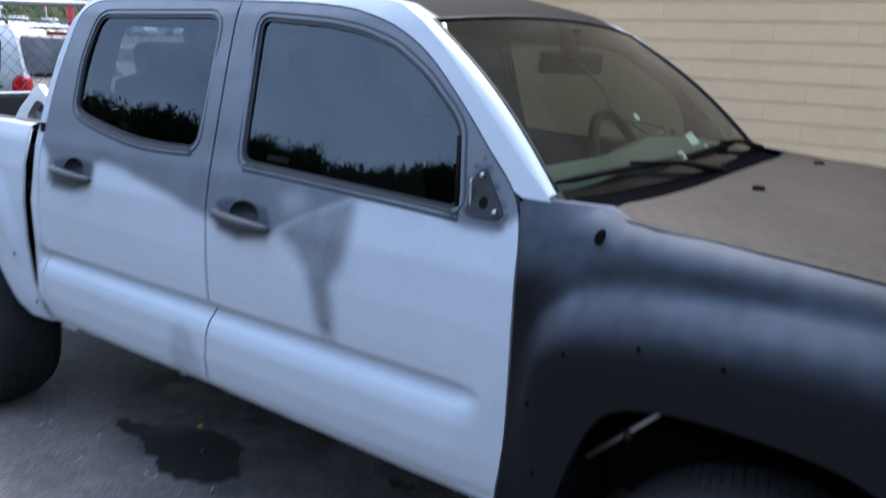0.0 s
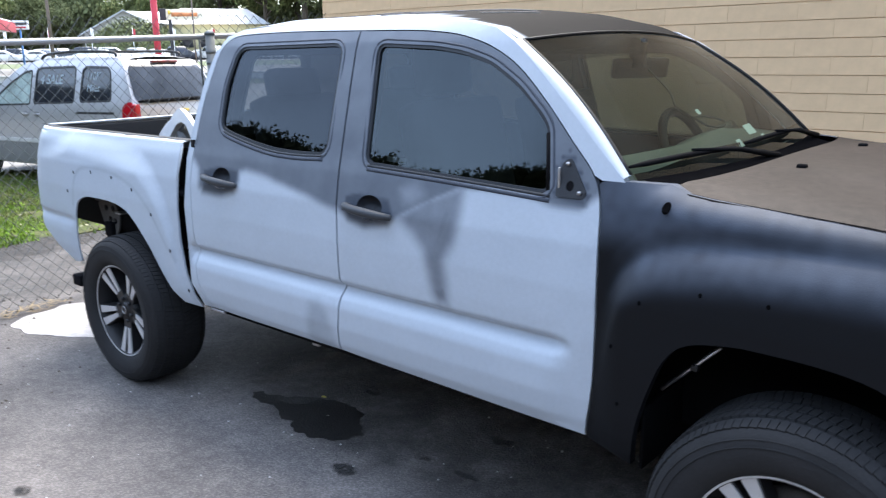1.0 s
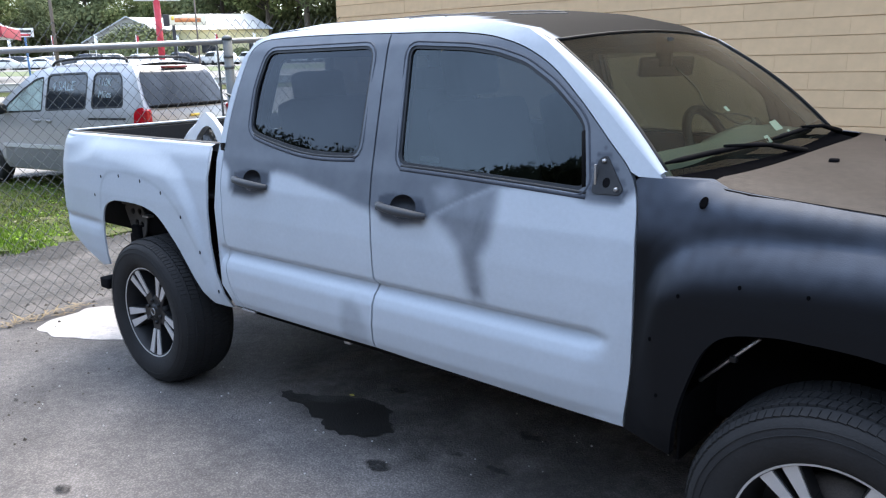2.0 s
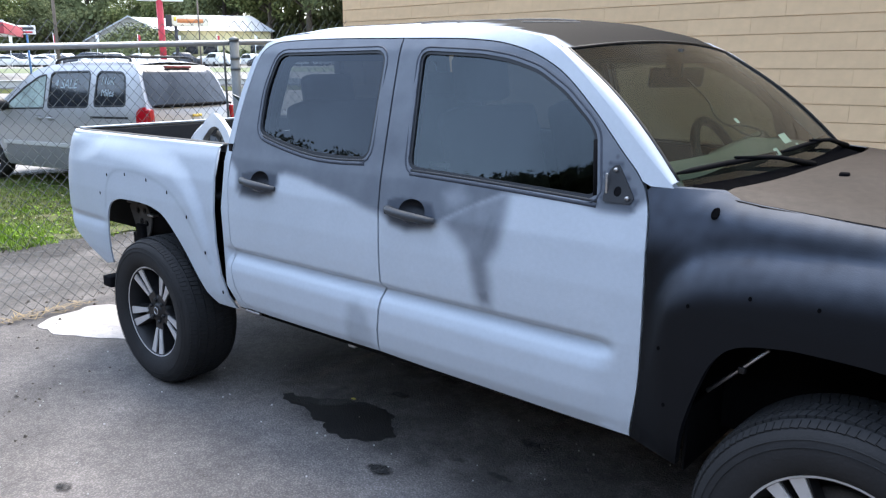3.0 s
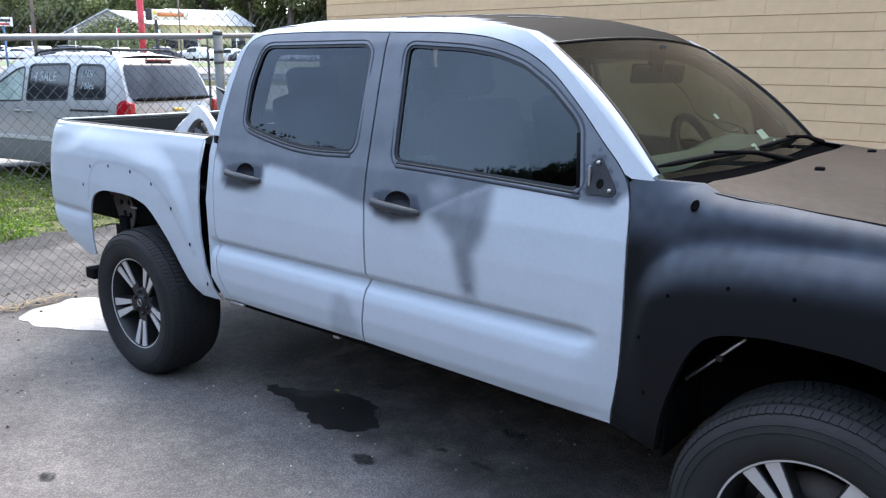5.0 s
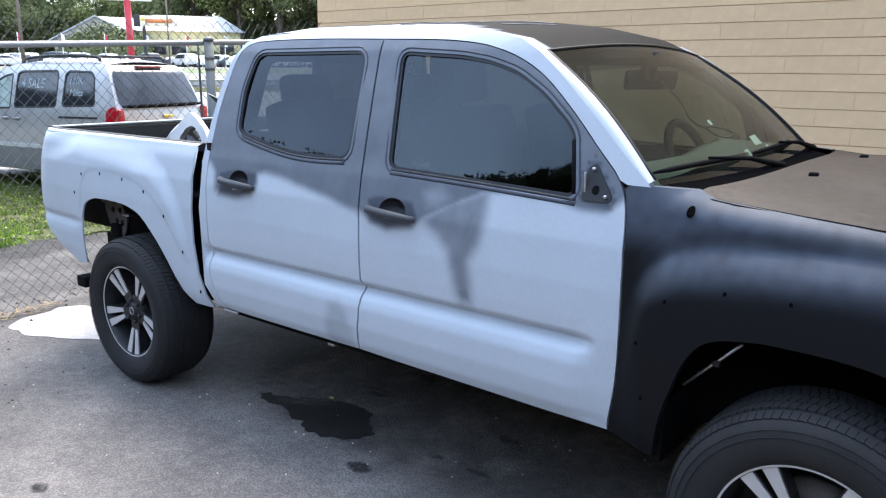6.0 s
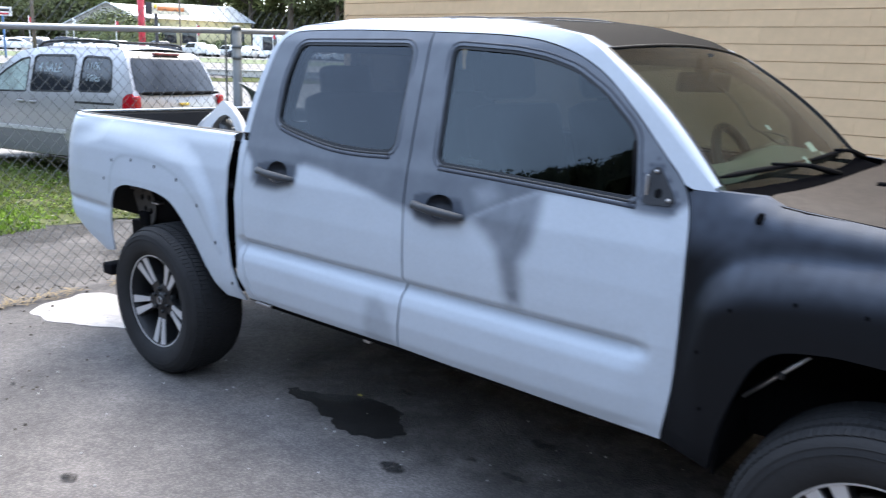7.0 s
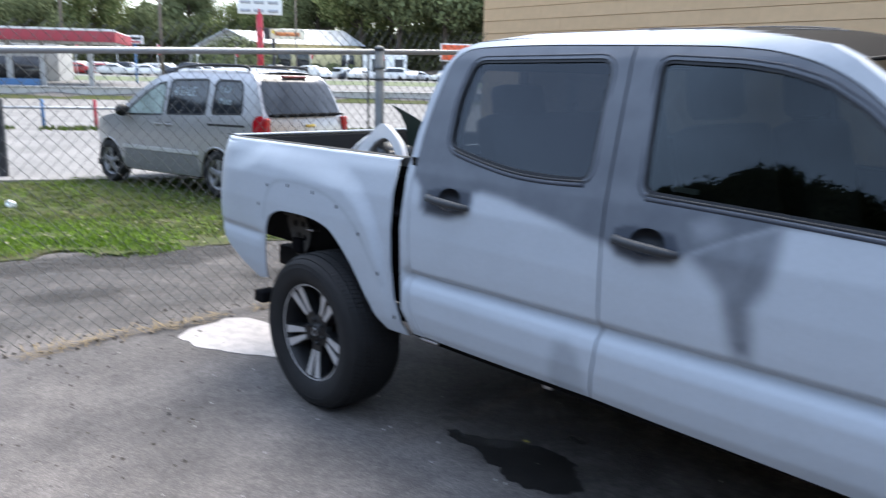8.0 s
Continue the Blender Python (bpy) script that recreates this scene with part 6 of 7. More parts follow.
for side in (-1, 1):
    arch_f, arch_b = arch_line(V_FRONT_AXLE, 0.385, 0.30), arch_line(V_REAR_AXLE, 0.385, 0.30)
    low = [(4.66, 0.32)] + [q for q in arch_f if q[1] > 0.301] + [(3.50, 0.27), (2.5, 0.255), (1.52, 0.27)] + [q for q in arch_b if q[1] > 0.301] + [(0.55, 0.32), (0.3, 0.33)]
    outline = rear_c[:-1] + roof_c[:-1] + screen_c[:-1] + nose_c[:-1] + low
    openings = [rounded(pts, r, 4) for _, pts, _, _, r in V_WINDOWS]
    body = van_sheet("body_side", outline, SILVER, side, van, "silver painted body side", holes=openings, step=0.07)
    for (nm, _, material, lb, _), hole in zip(V_WINDOWS, openings):
        pane = van_sheet(nm, grown(hole, 0.006), material, side, body, lb, out=-0.008, step=0.2, lip=0.0)
        van_sheet("window_surround", grown(hole, 0.014), TRIM, side, pane, "black window surround", holes=[grown(hole, -0.012)], out=0.002, step=0.3, lip=0.012)
        if side > 0 and nm == "side_window":
            for x0, z0, hgt, text in (((1.12, 1.52, 0.105, "110K"), (1.08, 1.36, 0.10, "Miles")) if hole[0][0] < 1.25 and max(q[0] for q in hole) < 1.3 else ((2.20, 1.46, 0.135, "4 SALE"),)):
                cd = bpy.data.curves.new("chalk_words", "FONT")
                cd.body, cd.size, cd.extrude, cd.shear = text, hgt * 1.4, 0.001, 0.15
                tmp = bpy.data.objects.new("chalk_words", cd)
                scene.collection.objects.link(tmp)
                bpy.context.view_layer.update()
                me = bpy.data.meshes.new_from_object(tmp)
                bpy.data.objects.remove(tmp)
                me.materials.clear()
                me.materials.append(CHALK)
                for v in me.vertices:
                    x, z = x0 - v.co.x, z0 + v.co.y + 0.012 * noise.noise((v.co.x * 30, v.co.y * 30, 3))
                    v.co = (x, van_w(x, z) - 0.006 + v.co.z, z)
                ob = new("chalk_words", me)
                ob.parent = pane
                tagged(ob, "hand-written white chalk lettering")
    van_sheet("lower_cladding", [(1.52, 0.275), (3.49, 0.275), (3.50, 0.40), (3.44, 0.59), (1.56, 0.59), (1.50, 0.42)], SILVER_LOW, side, body, "grey lower door cladding", out=0.010, step=0.3, lip=0.012)
    van_sheet("rub_strip", rounded([(1.50, 0.60), (3.50, 0.60), (3.50, 0.655), (1.50, 0.655)], 0.01, 2), PALE_STRIP, side, body, "pale rub strip", out=0.020, step=0.3, lip=0.022)
    van_sheet("rub_strip", rounded([(0.20, 0.60), (0.64, 0.60), (0.64, 0.655), (0.20, 0.655)], 0.01, 2), PALE_STRIP, side, body, "pale rub strip", out=0.020, step=0.3, lip=0.022)
    van_sheet("door_track", [(0.42, 1.055), (1.26, 1.045), (1.26, 1.075), (0.42, 1.085)], TRIM, side, body, "black sliding door track", out=0.003, step=0.3, lip=0.004)
    for a, b in ((1.28, 1.72), (2.35, 1.68), (3.47, 1.12)):
        van_sheet("door_seam", [(a - 0.005, 0.28), (a + 0.005, 0.28), (a + 0.005, b), (a - 0.005, b)], TRIM, side, body, out=0.0025, step=0.5, lip=0.003)
    for a in (2.22, 2.50):
        ring = [(a + 0.085 * math.cos(k * 0.4), 1.02 + 0.042 * math.sin(k * 0.4)) for k in range(15)]
        van_sheet("handle_cup", ring, SILVER_LOW, side, body, "grey door handle cup", out=0.003, step=0.2, lip=0.004)
        yh = side * (van_w(a, 1.02) + 0.022)
        part("door_handle", boxes(((a - 0.085, min(yh, yh - side * 0.02), 1.008), (a + 0.085, max(yh, yh - side * 0.02), 1.034), 0.008)), SILVER, body)
    for xa in (V_FRONT_AXLE, V_REAR_AXLE):
        bm = bmesh.new()
        tube(bm, [(a, side * (van_w(a, b) - 0.004), b) for a, b in arch_line(xa, 0.392, 0.30)[1:-1]], 0.016, 6)
        part("arch_lip", bm, SILVER, body)
    bm = bmesh.new()
    m_y = side * (van_w(3.3, 1.15) + 0.03)
    bmesh.ops.create_icosphere(bm, subdivisions=3, radius=1.0, matrix=Matrix.Translation((3.32, m_y + side * 0.09, 1.20)) @ Matrix.Diagonal((0.075, 0.13, 0.095, 1)))
    tube(bm, [(3.36, m_y - side * 0.03, 1.15), (3.33, m_y + side * 0.05, 1.17)], 0.03, 8)
    part("side_mirror", bm, TRIM, van, "black side mirror")
    van_sheet("tail_light", rounded([(0.055, 0.98), (0.25, 0.995), (0.255, 1.15), (0.20, 1.215), (0.11, 1.23), (0.075, 1.12)], 0.03, 3), RED_LENS, side, van, "red tail light", out=0.012, step=0.05, lip=0.05)
    part("tail_light_face", boxes(((0.005, side * 0.815 - 0.055, 0.985), (0.09, side * 0.815 + 0.055, 1.20), 0.03, None, 3)), RED_LENS, van, "red tail light face")
    bm = bmesh.new()
    tube(bm, curve([(0.62, side * 0.60, 1.835), (0.72, side * 0.60, 1.895), (1.5, side * 0.61, 1.915), (2.2, side * 0.60, 1.88), (2.36, side * 0.60, 1.815)], 4), 0.022, 8)
    part("roof_rail", bm, TRIM, van, "black roof rack rail")
van_cross("roof", roof_c, SILVER, 0.045, 0.0, "silver roof")
van_cross("windscreen", screen_c, CAR_GLASS, 0.03, 0.10, "dark windscreen")
van_cross("hood", nose_c, SILVER, 0.03, 0.10, "silver hood and nose")
van_cross("tailgate", rear_c, SILVER, 0.0, -0.075, "silver tailgate")
bm, rows_ = bmesh.new(), []
for i in range(13):
    z = 1.215 + 0.52 * i / 12
    x = float(np.interp(z, [q[1] for q in V_REAR], [q[0] for q in V_REAR]))
    wide = (van_w(x, z) - 0.045) * (1 - 0.07 * (abs(i - 6) / 6) ** 6)
    rows_.append([bm.verts.new((x - 0.012 - 0.075 * (1 - abs(wide / van_w(x, z) * k / 12) ** 2.4), wide * k / 12, z)) for k in range(-12, 13)])
for a, b in zip(rows_, rows_[1:]):
    for k in range(24):
        bm.faces.new((a[k], a[k + 1], b[k + 1], b[k]))
bmesh.ops.recalc_face_normals(bm, faces=bm.faces)
rear_pane = part("rear_window", bm, CAR_GLASS, van, "dark rear window")
bm = bmesh.new()
tube(bm, [(0.045 - 0.06 * (1 - (y / 0.9) ** 2), y, 1.232) for y in np.linspace(-0.78, 0.78, 11)], [0.012] + [0.026] * 9 + [0.012], 6)
part("rear_wiper", bm, UNDER, rear_pane, "black wiper and sill under the rear glass")
part("brake_light", boxes(((0.27, -0.24, 1.745), (0.37, 0.24, 1.78), 0.01)), mat("dark_red_lens", (0.20, 0.03, 0.03), 0.3), van, "dark red high brake light")
for x in (0.85, 1.95):
    part("cross_bar", boxes(((x - 0.03, -0.60, 1.895), (x + 0.03, 0.60, 1.92), 0.008)), TRIM, van, "black roof rack bar")
part("rear_bumper", boxes(((-0.06, -0.80, 0.42), (0.16, 0.80, 0.68), 0.06, None, 3)), SILVER_LOW, van, "grey rear bumper")
part("badge", boxes(((-0.042, -0.09, 1.06), (-0.022, 0.09, 1.10), 0.006)), mat("gold_badge", (0.6, 0.45, 0.12), 0.3, 0.8), van, "small gold emblem bar")
part("plate_bars", boxes(((-0.042, -0.15, 0.80), (-0.022, 0.15, 0.90), 0.003)), PAPER, van, "pale plate panel")
part("under_tray", boxes(((0.3, -0.80, 0.24), (4.5, 0.80, 0.34), 0.02)), UNDER, van, "dark underside")
part("cabin_lining", boxes(((0.5, -0.66, 0.40), (3.4, 0.66, 1.15), 0.05)), CLOTH, van, "dark cabin lining")


def road_wheel(bm_t, bm_r, r, wdt):
    lathe(bm_t, [(r * 0.64, wdt * 0.45), (r * 0.75, wdt * 0.52), (r * 0.93, wdt * 0.5), (r, wdt * 0.38), (r, -wdt * 0.38), (r * 0.93, -wdt * 0.5), (r * 0.64, -wdt * 0.45)], 28)
    lathe(bm_r, [(r * 0.65, wdt * 0.46), (r * 0.60, wdt * 0.40), (r * 0.56, wdt * 0.2)], 28)
    for k in range(5):
        a = k * math.tau / 5
        box(bm_r, (-r * 0.10, wdt * 0.25, 0.0), (r * 0.10, wdt * 0.42, r * 0.62), 0.008, Matrix.Rotation(a, 4, "Y"))
    lathe(bm_r, [(r * 0.2, wdt * 0.3), (r * 0.18, wdt * 0.45), (0.001, wdt * 0.46)], 16)


for x in (V_REAR_AXLE, V_FRONT_AXLE):
    for s in (-1, 1):
        t_, r_ = bmesh.new(), bmesh.new()
        road_wheel(t_, r_, 0.345, 0.22)
        for b_ in (t_, r_):
            bmesh.ops.transform(b_, matrix=Matrix.Translation((x, s * 0.79, 0.345)) @ Matrix.Diagonal((1, s, 1, 1)), verts=b_.verts)
            bmesh.ops.recalc_face_normals(b_, faces=b_.faces)
        wo = part("wheel", t_, RUBBER, van, "black tyre on a five-spoke alloy")
        part("rim", r_, DULL_ALLOY, wo, "dull silver five-spoke rim")
        bm = bmesh.new()
        arc = [(x + 0.40 * math.cos(a), 0.345 + 0.40 * math.sin(a)) for a in np.linspace(0, math.pi, 13)]
        o_, i_ = [bm.verts.new((a, s * 0.86, b)) for a, b in arc], [bm.verts.new((a, s * 0.55, b)) for a, b in arc]
        for k in range(12):
            bm.faces.new((o_[k], o_[k + 1], i_[k + 1], i_[k]))
        bm.faces.new(i_)
        bmesh.ops.recalc_face_normals(bm, faces=bm.faces)
        part("wheel_house", bm, UNDER, van, "dark wheel opening")

# ---- street beyond ----
FLAG_RED = mat("red_paint", (0.48, 0.028, 0.045), 0.5, var=0.1)
CANOPY_RED = mat("faded_red", (0.36, 0.045, 0.06), 0.6, var=0.12)
BLUE_PAINT = mat("blue_paint", (0.06, 0.16, 0.32), 0.5, var=0.1)
WHITE_WALL = mat("white_boards", (0.7, 0.7, 0.68), 0.7, var=0.08, scale=1)
YELLOW_WALL = mat("pale_yellow_wall", (0.55, 0.48, 0.27), 0.8, var=0.1, scale=1)
ROOF_METAL = mat("white_metal_roof", (0.42, 0.44, 0.46), 0.4, 0.2, var=0.1, scale=1)
DARK_TRIM = mat("dark_trim", (0.03, 0.03, 0.035), 0.6, var=0.2)
CONCRETE = mat("kerb_concrete", (0.5, 0.48, 0.45), 0.85, var=0.15, scale=1, bump=0.2)
WOOD = mat("weathered_pole", (0.14, 0.11, 0.09), 0.85, var=0.3, scale=4)
STREET_RZ = math.degrees(math.atan2(-LEFT.y, -LEFT.x))  # local x to the right, local y away


def stand(name, label, category, u, v, group="", z=None, size=1.0):
    x, y = street(u, v)
    ob = thing(name, label, category, (x, y, ground_z(x, y) if z is None else z), group, rz=STREET_RZ)
    ob.scale = (size, size, size)
    return ob


bm = bmesh.new()
for i in range(40):
    u = -60 + 3 * i
    box(bm, (u, 51.7, -0.6), (u + 2.985, 51.95, 0.10), 0.03)
    box(bm, (u, 51.62, 0.102), (u + 2.985, 52.03, 0.16), 0.02)
curb = part("bank_wall", bm, CONCRETE, smooth=False)
curb.matrix_world = pose(CAMERA_SPOT.x, CAMERA_SPOT.y, 0.66, 0, 0, STREET_RZ)
tagged(curb, "low pale concrete wall with a coping along the road bank", "wall", kind="structure")

# painted posts with a pipe rail at the forecourt edge
for u, material, nm in ((-5.25, FLAG_RED, "red"), (-6.95, BLUE_PAINT, "blue"), (-10.0, FLAG_RED, "red"), (-1.9, BLUE_PAINT, "blue")):
    p = stand("bollard", nm + " painted steel post carrying a pipe rail", "bollard", u, 30.2, "posts of the pipe rail")
    bm = bmesh.new()
    tube(bm, [(0, 0, -0.1), (0, 0, 1.0), (0, 0, 1.02)], [0.06, 0.06, 0.03], 10)
    part("post", bm, material, p)
pr = stand("pipe_rail", "grey pipe rail between painted posts", "rail", -7, 30.2)
bm = bmesh.new()
tube(bm, [(-8, 0, 0.72), (5.5, 0, 0.72)], 0.05, 8)
part("rail", bm, GALV, pr)
st, bm = random.Random(31), bmesh.new()
for _ in range(3200):
    u, v = st.uniform(-20, 6), 29.4 + st.gauss(0, 0.35)
    if noise.noise((u * 0.6, v * 0.8, 4)) > -0.12:
        x, y = street(u, v)
        a, h = st.uniform(0, 6.28), st.uniform(0.05, 0.16)
        p, d = Vector((x, y, ground_z(x, y) + 0.02)), Vector((math.cos(a), math.sin(a), 0)) * st.uniform(0.03, 0.09)
        bm.faces.new([bm.verts.new(q) for q in (p - d, p + d, p + d * 0.3 + Vector((0, 0, h)))])
tagged(part("rail_weeds", bm, BLADE, smooth=False), "dry olive weeds in the joint beside the pipe rail", "weeds", kind="stuff")
dp = stand("dark_post", "dark square gate post by the forecourt", "post", -4.35, 15.9)
part("post", boxes(((-0.075, -0.075, -0.1), (0.075, 0.075, 1.45), 0.03)), DARK_TRIM, dp)

GREY_BOARD = mat("grey_board_wall", (0.40, 0.39, 0.37), 0.8, var=0.12, scale=1)

# filling station with a red canopy
fs = stand("filling_station", "filling station with a long red-edged canopy over pale columns", "building", -8.1, 54, z=0.317)
part("canopy", boxes(((-26, 0, 3.25), (0, 7, 3.95), 0.05)), WHITE_WALL, fs, "flat canopy")
part("fascia", boxes(((-26.1, -0.12, 3.2), (0.1, 0.0, 3.85), 0.02), ((0.0, 0.004, 3.2), (0.1, 7.0, 3.85), 0.02)), CANOPY_RED, fs, "red canopy fascia")
part("fascia_stripe", boxes(((-26.12, -0.14, 3.86), (0.12, 0.02, 3.98), 0.02)), WHITE_WALL, fs, "pale stripe")
for u in (-1.6, -4.4, -6.3, -12, -18):
    part("column", boxes(((u - 0.15, 0.8, -0.6), (u + 0.15, 1.1, 3.25), 0.02)), GREY_BOARD, fs, "pale canopy column")
part("shop", boxes(((-26, 9, -0.5), (-5.2, 14, 3.3), 0.05)), GREY_BOARD, fs, "pale shop behind the canopy")
part("shop_window", boxes(((-12, 8.94, 0.4), (-6, 9.0, 2.4))), CAR_GLASS, fs, "dark shop window")
part("blue_box", boxes(((-9.6, 0.5, -0.4), (-4.6, 1.5, 0.9), 0.05)), BLUE_PAINT, fs, "blue ice chest")

shop = stand("auto_shop", "pale yellow shop with a white metal roof and dark windows", "building", 3.1, 137, size=1.4)


def gable(name, u0, u1, d0, d1, zb, ze, zr, wall_m, roof_m, parent, hip=2.0):
    part("wall", boxes(((u0, d0, zb), (u1, d1, ze))), wall_m, parent)
    bm = bmesh.new()
    m_ = (d0 + d1) / 2
    a = [bm.verts.new(q) for q in ((u0 - 0.5, d0 - 0.6, ze - 0.1), (u1 + 0.5, d0 - 0.6, ze - 0.1), (u1 + 0.5, d1 + 0.6, ze - 0.1), (u0 - 0.5, d1 + 0.6, ze - 0.1), (u0 + hip, m_, zr), (u1 - hip, m_, zr))]
    for f in ((0, 1, 5, 4), (1, 2, 5), (2, 3, 4, 5), (3, 0, 4), (3, 2, 1, 0)):
        bm.faces.new([a[i] for i in f])
    bmesh.ops.recalc_face_normals(bm, faces=bm.faces)
    return part("roof", bm, roof_m, parent, "white metal roof", smooth=False)


gable("shop", 0.0, 11.0, 0, 9, -1, 3.3, 5.2, YELLOW_WALL, ROOF_METAL, shop, 1.6)
for u in (1.0, 3.2, 8.6):
    part("window", boxes(((u, -0.06, 0.6), (u + 1.6, 0.0, 2.1), 0.02)), CAR_GLASS, shop, "dark window")
shop2 = stand("gabled_building", "grey building with a wide white metal gable roof", "building", -11.2, 145.6, size=1.4)
bm = bmesh.new()
ends = [[bm.verts.new((u, d, z)) for u, z in ((0.9, -1), (9.9, -1), (9.9, 2.5), (5.4, 4.75), (0.9, 2.2))] for d in (-0.2, 14)]
bm.faces.new(ends[0]), bm.faces.new(ends[1][::-1])
for k in range(5):
    bm.faces.new((ends[0][k], ends[0][(k + 1) % 5], ends[1][(k + 1) % 5], ends[1][k]))
bmesh.ops.recalc_face_normals(bm, faces=bm.faces)
part("wall", bm, GREY_BOARD, shop2, "grey boarded gable end", smooth=False)
bm = bmesh.new()
for a, b in (((0.2, 1.95), (5.4, 4.9)), ((5.4, 4.9), (10.6, 2.3))):
    q = [bm.verts.new((u, d, z + dz)) for dz in (0, -0.15) for (u, z), d in ((a, -0.7), (b, -0.7), (b, 14.4), (a, 14.4))]
    for f in ((0, 1, 2, 3), (7, 6, 5, 4), (0, 4, 5, 1), (1, 5, 6, 2), (2, 6, 7, 3), (3, 7, 4, 0)):
        bm.faces.new([q[k] for k in f])
q = [bm.verts.new(p) for p in ((5.4, 2.0, 4.88), (13.0, 2.0, 4.7), (13.0, -0.9, 3.1), (7.2, -0.9, 3.5), (13.0, 6.0, 3.1), (5.4, 6.0, 3.1))]
bm.faces.new((q[0], q[3], q[2], q[1])), bm.faces.new((q[0], q[1], q[4], q[5]))
bmesh.ops.recalc_face_normals(bm, faces=bm.faces)
part("roof", bm, ROOF_METAL, shop2, "white metal roof", smooth=False)
part("opening", boxes(((1.4, -0.28, 0), (8.0, -0.2, 2.0), 0.02)), DARK_TRIM, shop2, "dark bay opening")
shop3 = stand("small_white_building", "small white building with a dark window", "building", 17.6, 123.2, size=1.4)
part("wall", boxes(((0, 0, -1), (4.4, 4, 2.9), 0.03)), WHITE_WALL, shop3)
part("window", boxes(((0.5, -0.06, 0.9), (2.0, 0.0, 2.3), 0.02)), CAR_GLASS, shop3)
part("door", boxes(((3.0, -0.06, 0.1), (4.0, 0.0, 2.3), 0.02)), DARK_TRIM, shop3)

# signs
sg = stand("pole_sign", "tall red pole carrying a white sign board", "sign", 0.9, 64, z=1.29)
bm = bmesh.new()
tube(bm, [(0, 0, -0.5), (0, 0, 5.4)], 0.24, 12)
part("pole", bm, FLAG_RED, sg, "red steel pole")
bd = part("board", boxes(((-1.6, -0.2, 5.0), (1.7, 0.2, 7.2), 0.05)), WHITE_WALL, sg, "white sign board")
for z in (5.15, 5.75, 6.35):
    for u in (-1.4, -0.4, 0.65):
        part("lettering_bar", boxes(((u, -0.225, z), (u + 0.75, -0.2, z + 0.22))), mat("sign_grey", (0.35, 0.36, 0.38), 0.6) if "sign_grey" not in bpy.data.materials else bpy.data.materials["sign_grey"], bd)
sg = stand("roadside_sign", "white and yellow sign board on a dark post", "sign", 1.55, 68, z=1.35)
part("pole", boxes(((0.35, -0.1, -0.5), (0.6, 0.1, 3.6), 0.02)), DARK_TRIM, sg, "dark steel post")
bd = part("board", boxes(((-0.1, -0.15, 3.35), (3.0, 0.15, 4.15), 0.04)), mat("sign_cream", (0.75, 0.7, 0.55), 0.5), sg, "cream sign board")
part("end_cap", boxes(((-0.28, -0.2, 3.3), (0.2, 0.2, 4.2), 0.03)), DARK_TRIM, bd)
part("lettering_bar", boxes(((0.6, -0.17, 3.6), (2.6, -0.15, 3.9))), mat("sign_orange", (0.6, 0.22, 0.08), 0.5), bd, "orange lettering bar")
part("lettering_bar", boxes(((0.35, -0.17, 3.75), (0.55, -0.15, 4.05))), mat("sign_yellow", (0.8, 0.6, 0.08), 0.5), bd, "yellow lettering bar")
sg = stand("small_sign", "small white sign board on a thin post", "sign", -8.5, 62, z=-0.5, size=1.2)
part("pole", boxes(((0.45, -0.05, -0.5), (0.55, 0.05, 3.6))), BLUE_PAINT, sg)
bd = part("board", boxes(((0.02, -0.06, 3.55), (0.98, 0.06, 4.05), 0.02)), WHITE_WALL, sg)
part("lettering_bar", boxes(((0.12, -0.075, 3.80), (0.88, -0.06, 3.95))), DARK_TRIM, bd)
part("lettering_bar", boxes(((0.18, -0.075, 3.62), (0.82, -0.06, 3.72))), FLAG_RED, bd)
sg = stand("orange_sign", "bright orange-red sign board", "sign", 12.6, 50, z=0.0)
part("board", boxes(((-0.7, -0.1, 2.9), (2.0, 0.1, 3.85), 0.04)), mat("sign_vermilion", (0.8, 0.12, 0.04), 0.5), sg)
part("frame", boxes(((-0.78, -0.08, 2.82), (2.08, 0.08, 3.93), 0.04)), WHITE_WALL, sg)
part("pole", boxes(((0.5, -0.07, -0.5), (0.7, 0.07, 2.85))), GALV, sg)
for u, v, h in ((-6.9, 70, 11), (-16, 78, 12), (3.4, 60, 6.2)):
    up = stand("utility_pole", "weathered wooden utility pole", "utility pole", u, v)
    bm = bmesh.new()
    tube(bm, [(0, 0, -0.5), (0, 0, h)], [0.16, 0.10] if h > 8 else [0.06, 0.05], 8)
    part("pole", bm, WOOD, up)
    if h > 8:
        part("cross_arm", boxes(((-1.1, -0.06, h - 0.8), (1.1, 0.06, h - 0.66))), WOOD, up)
for u0, u1, v, z in ((-40, 40, 72, 9.6), (-40, 40, 72.4, 10.2)):
    w_ = stand("power_line", "thin black overhead power line", "cable", 0, v, z=0)
    bm = bmesh.new()
    tube(bm, [(u, 0, z + 1.0 * (u / 40) ** 2) for u in np.linspace(u0, u1, 21)], 0.02, 4)
    part("wire", bm, DARK_TRIM, w_)

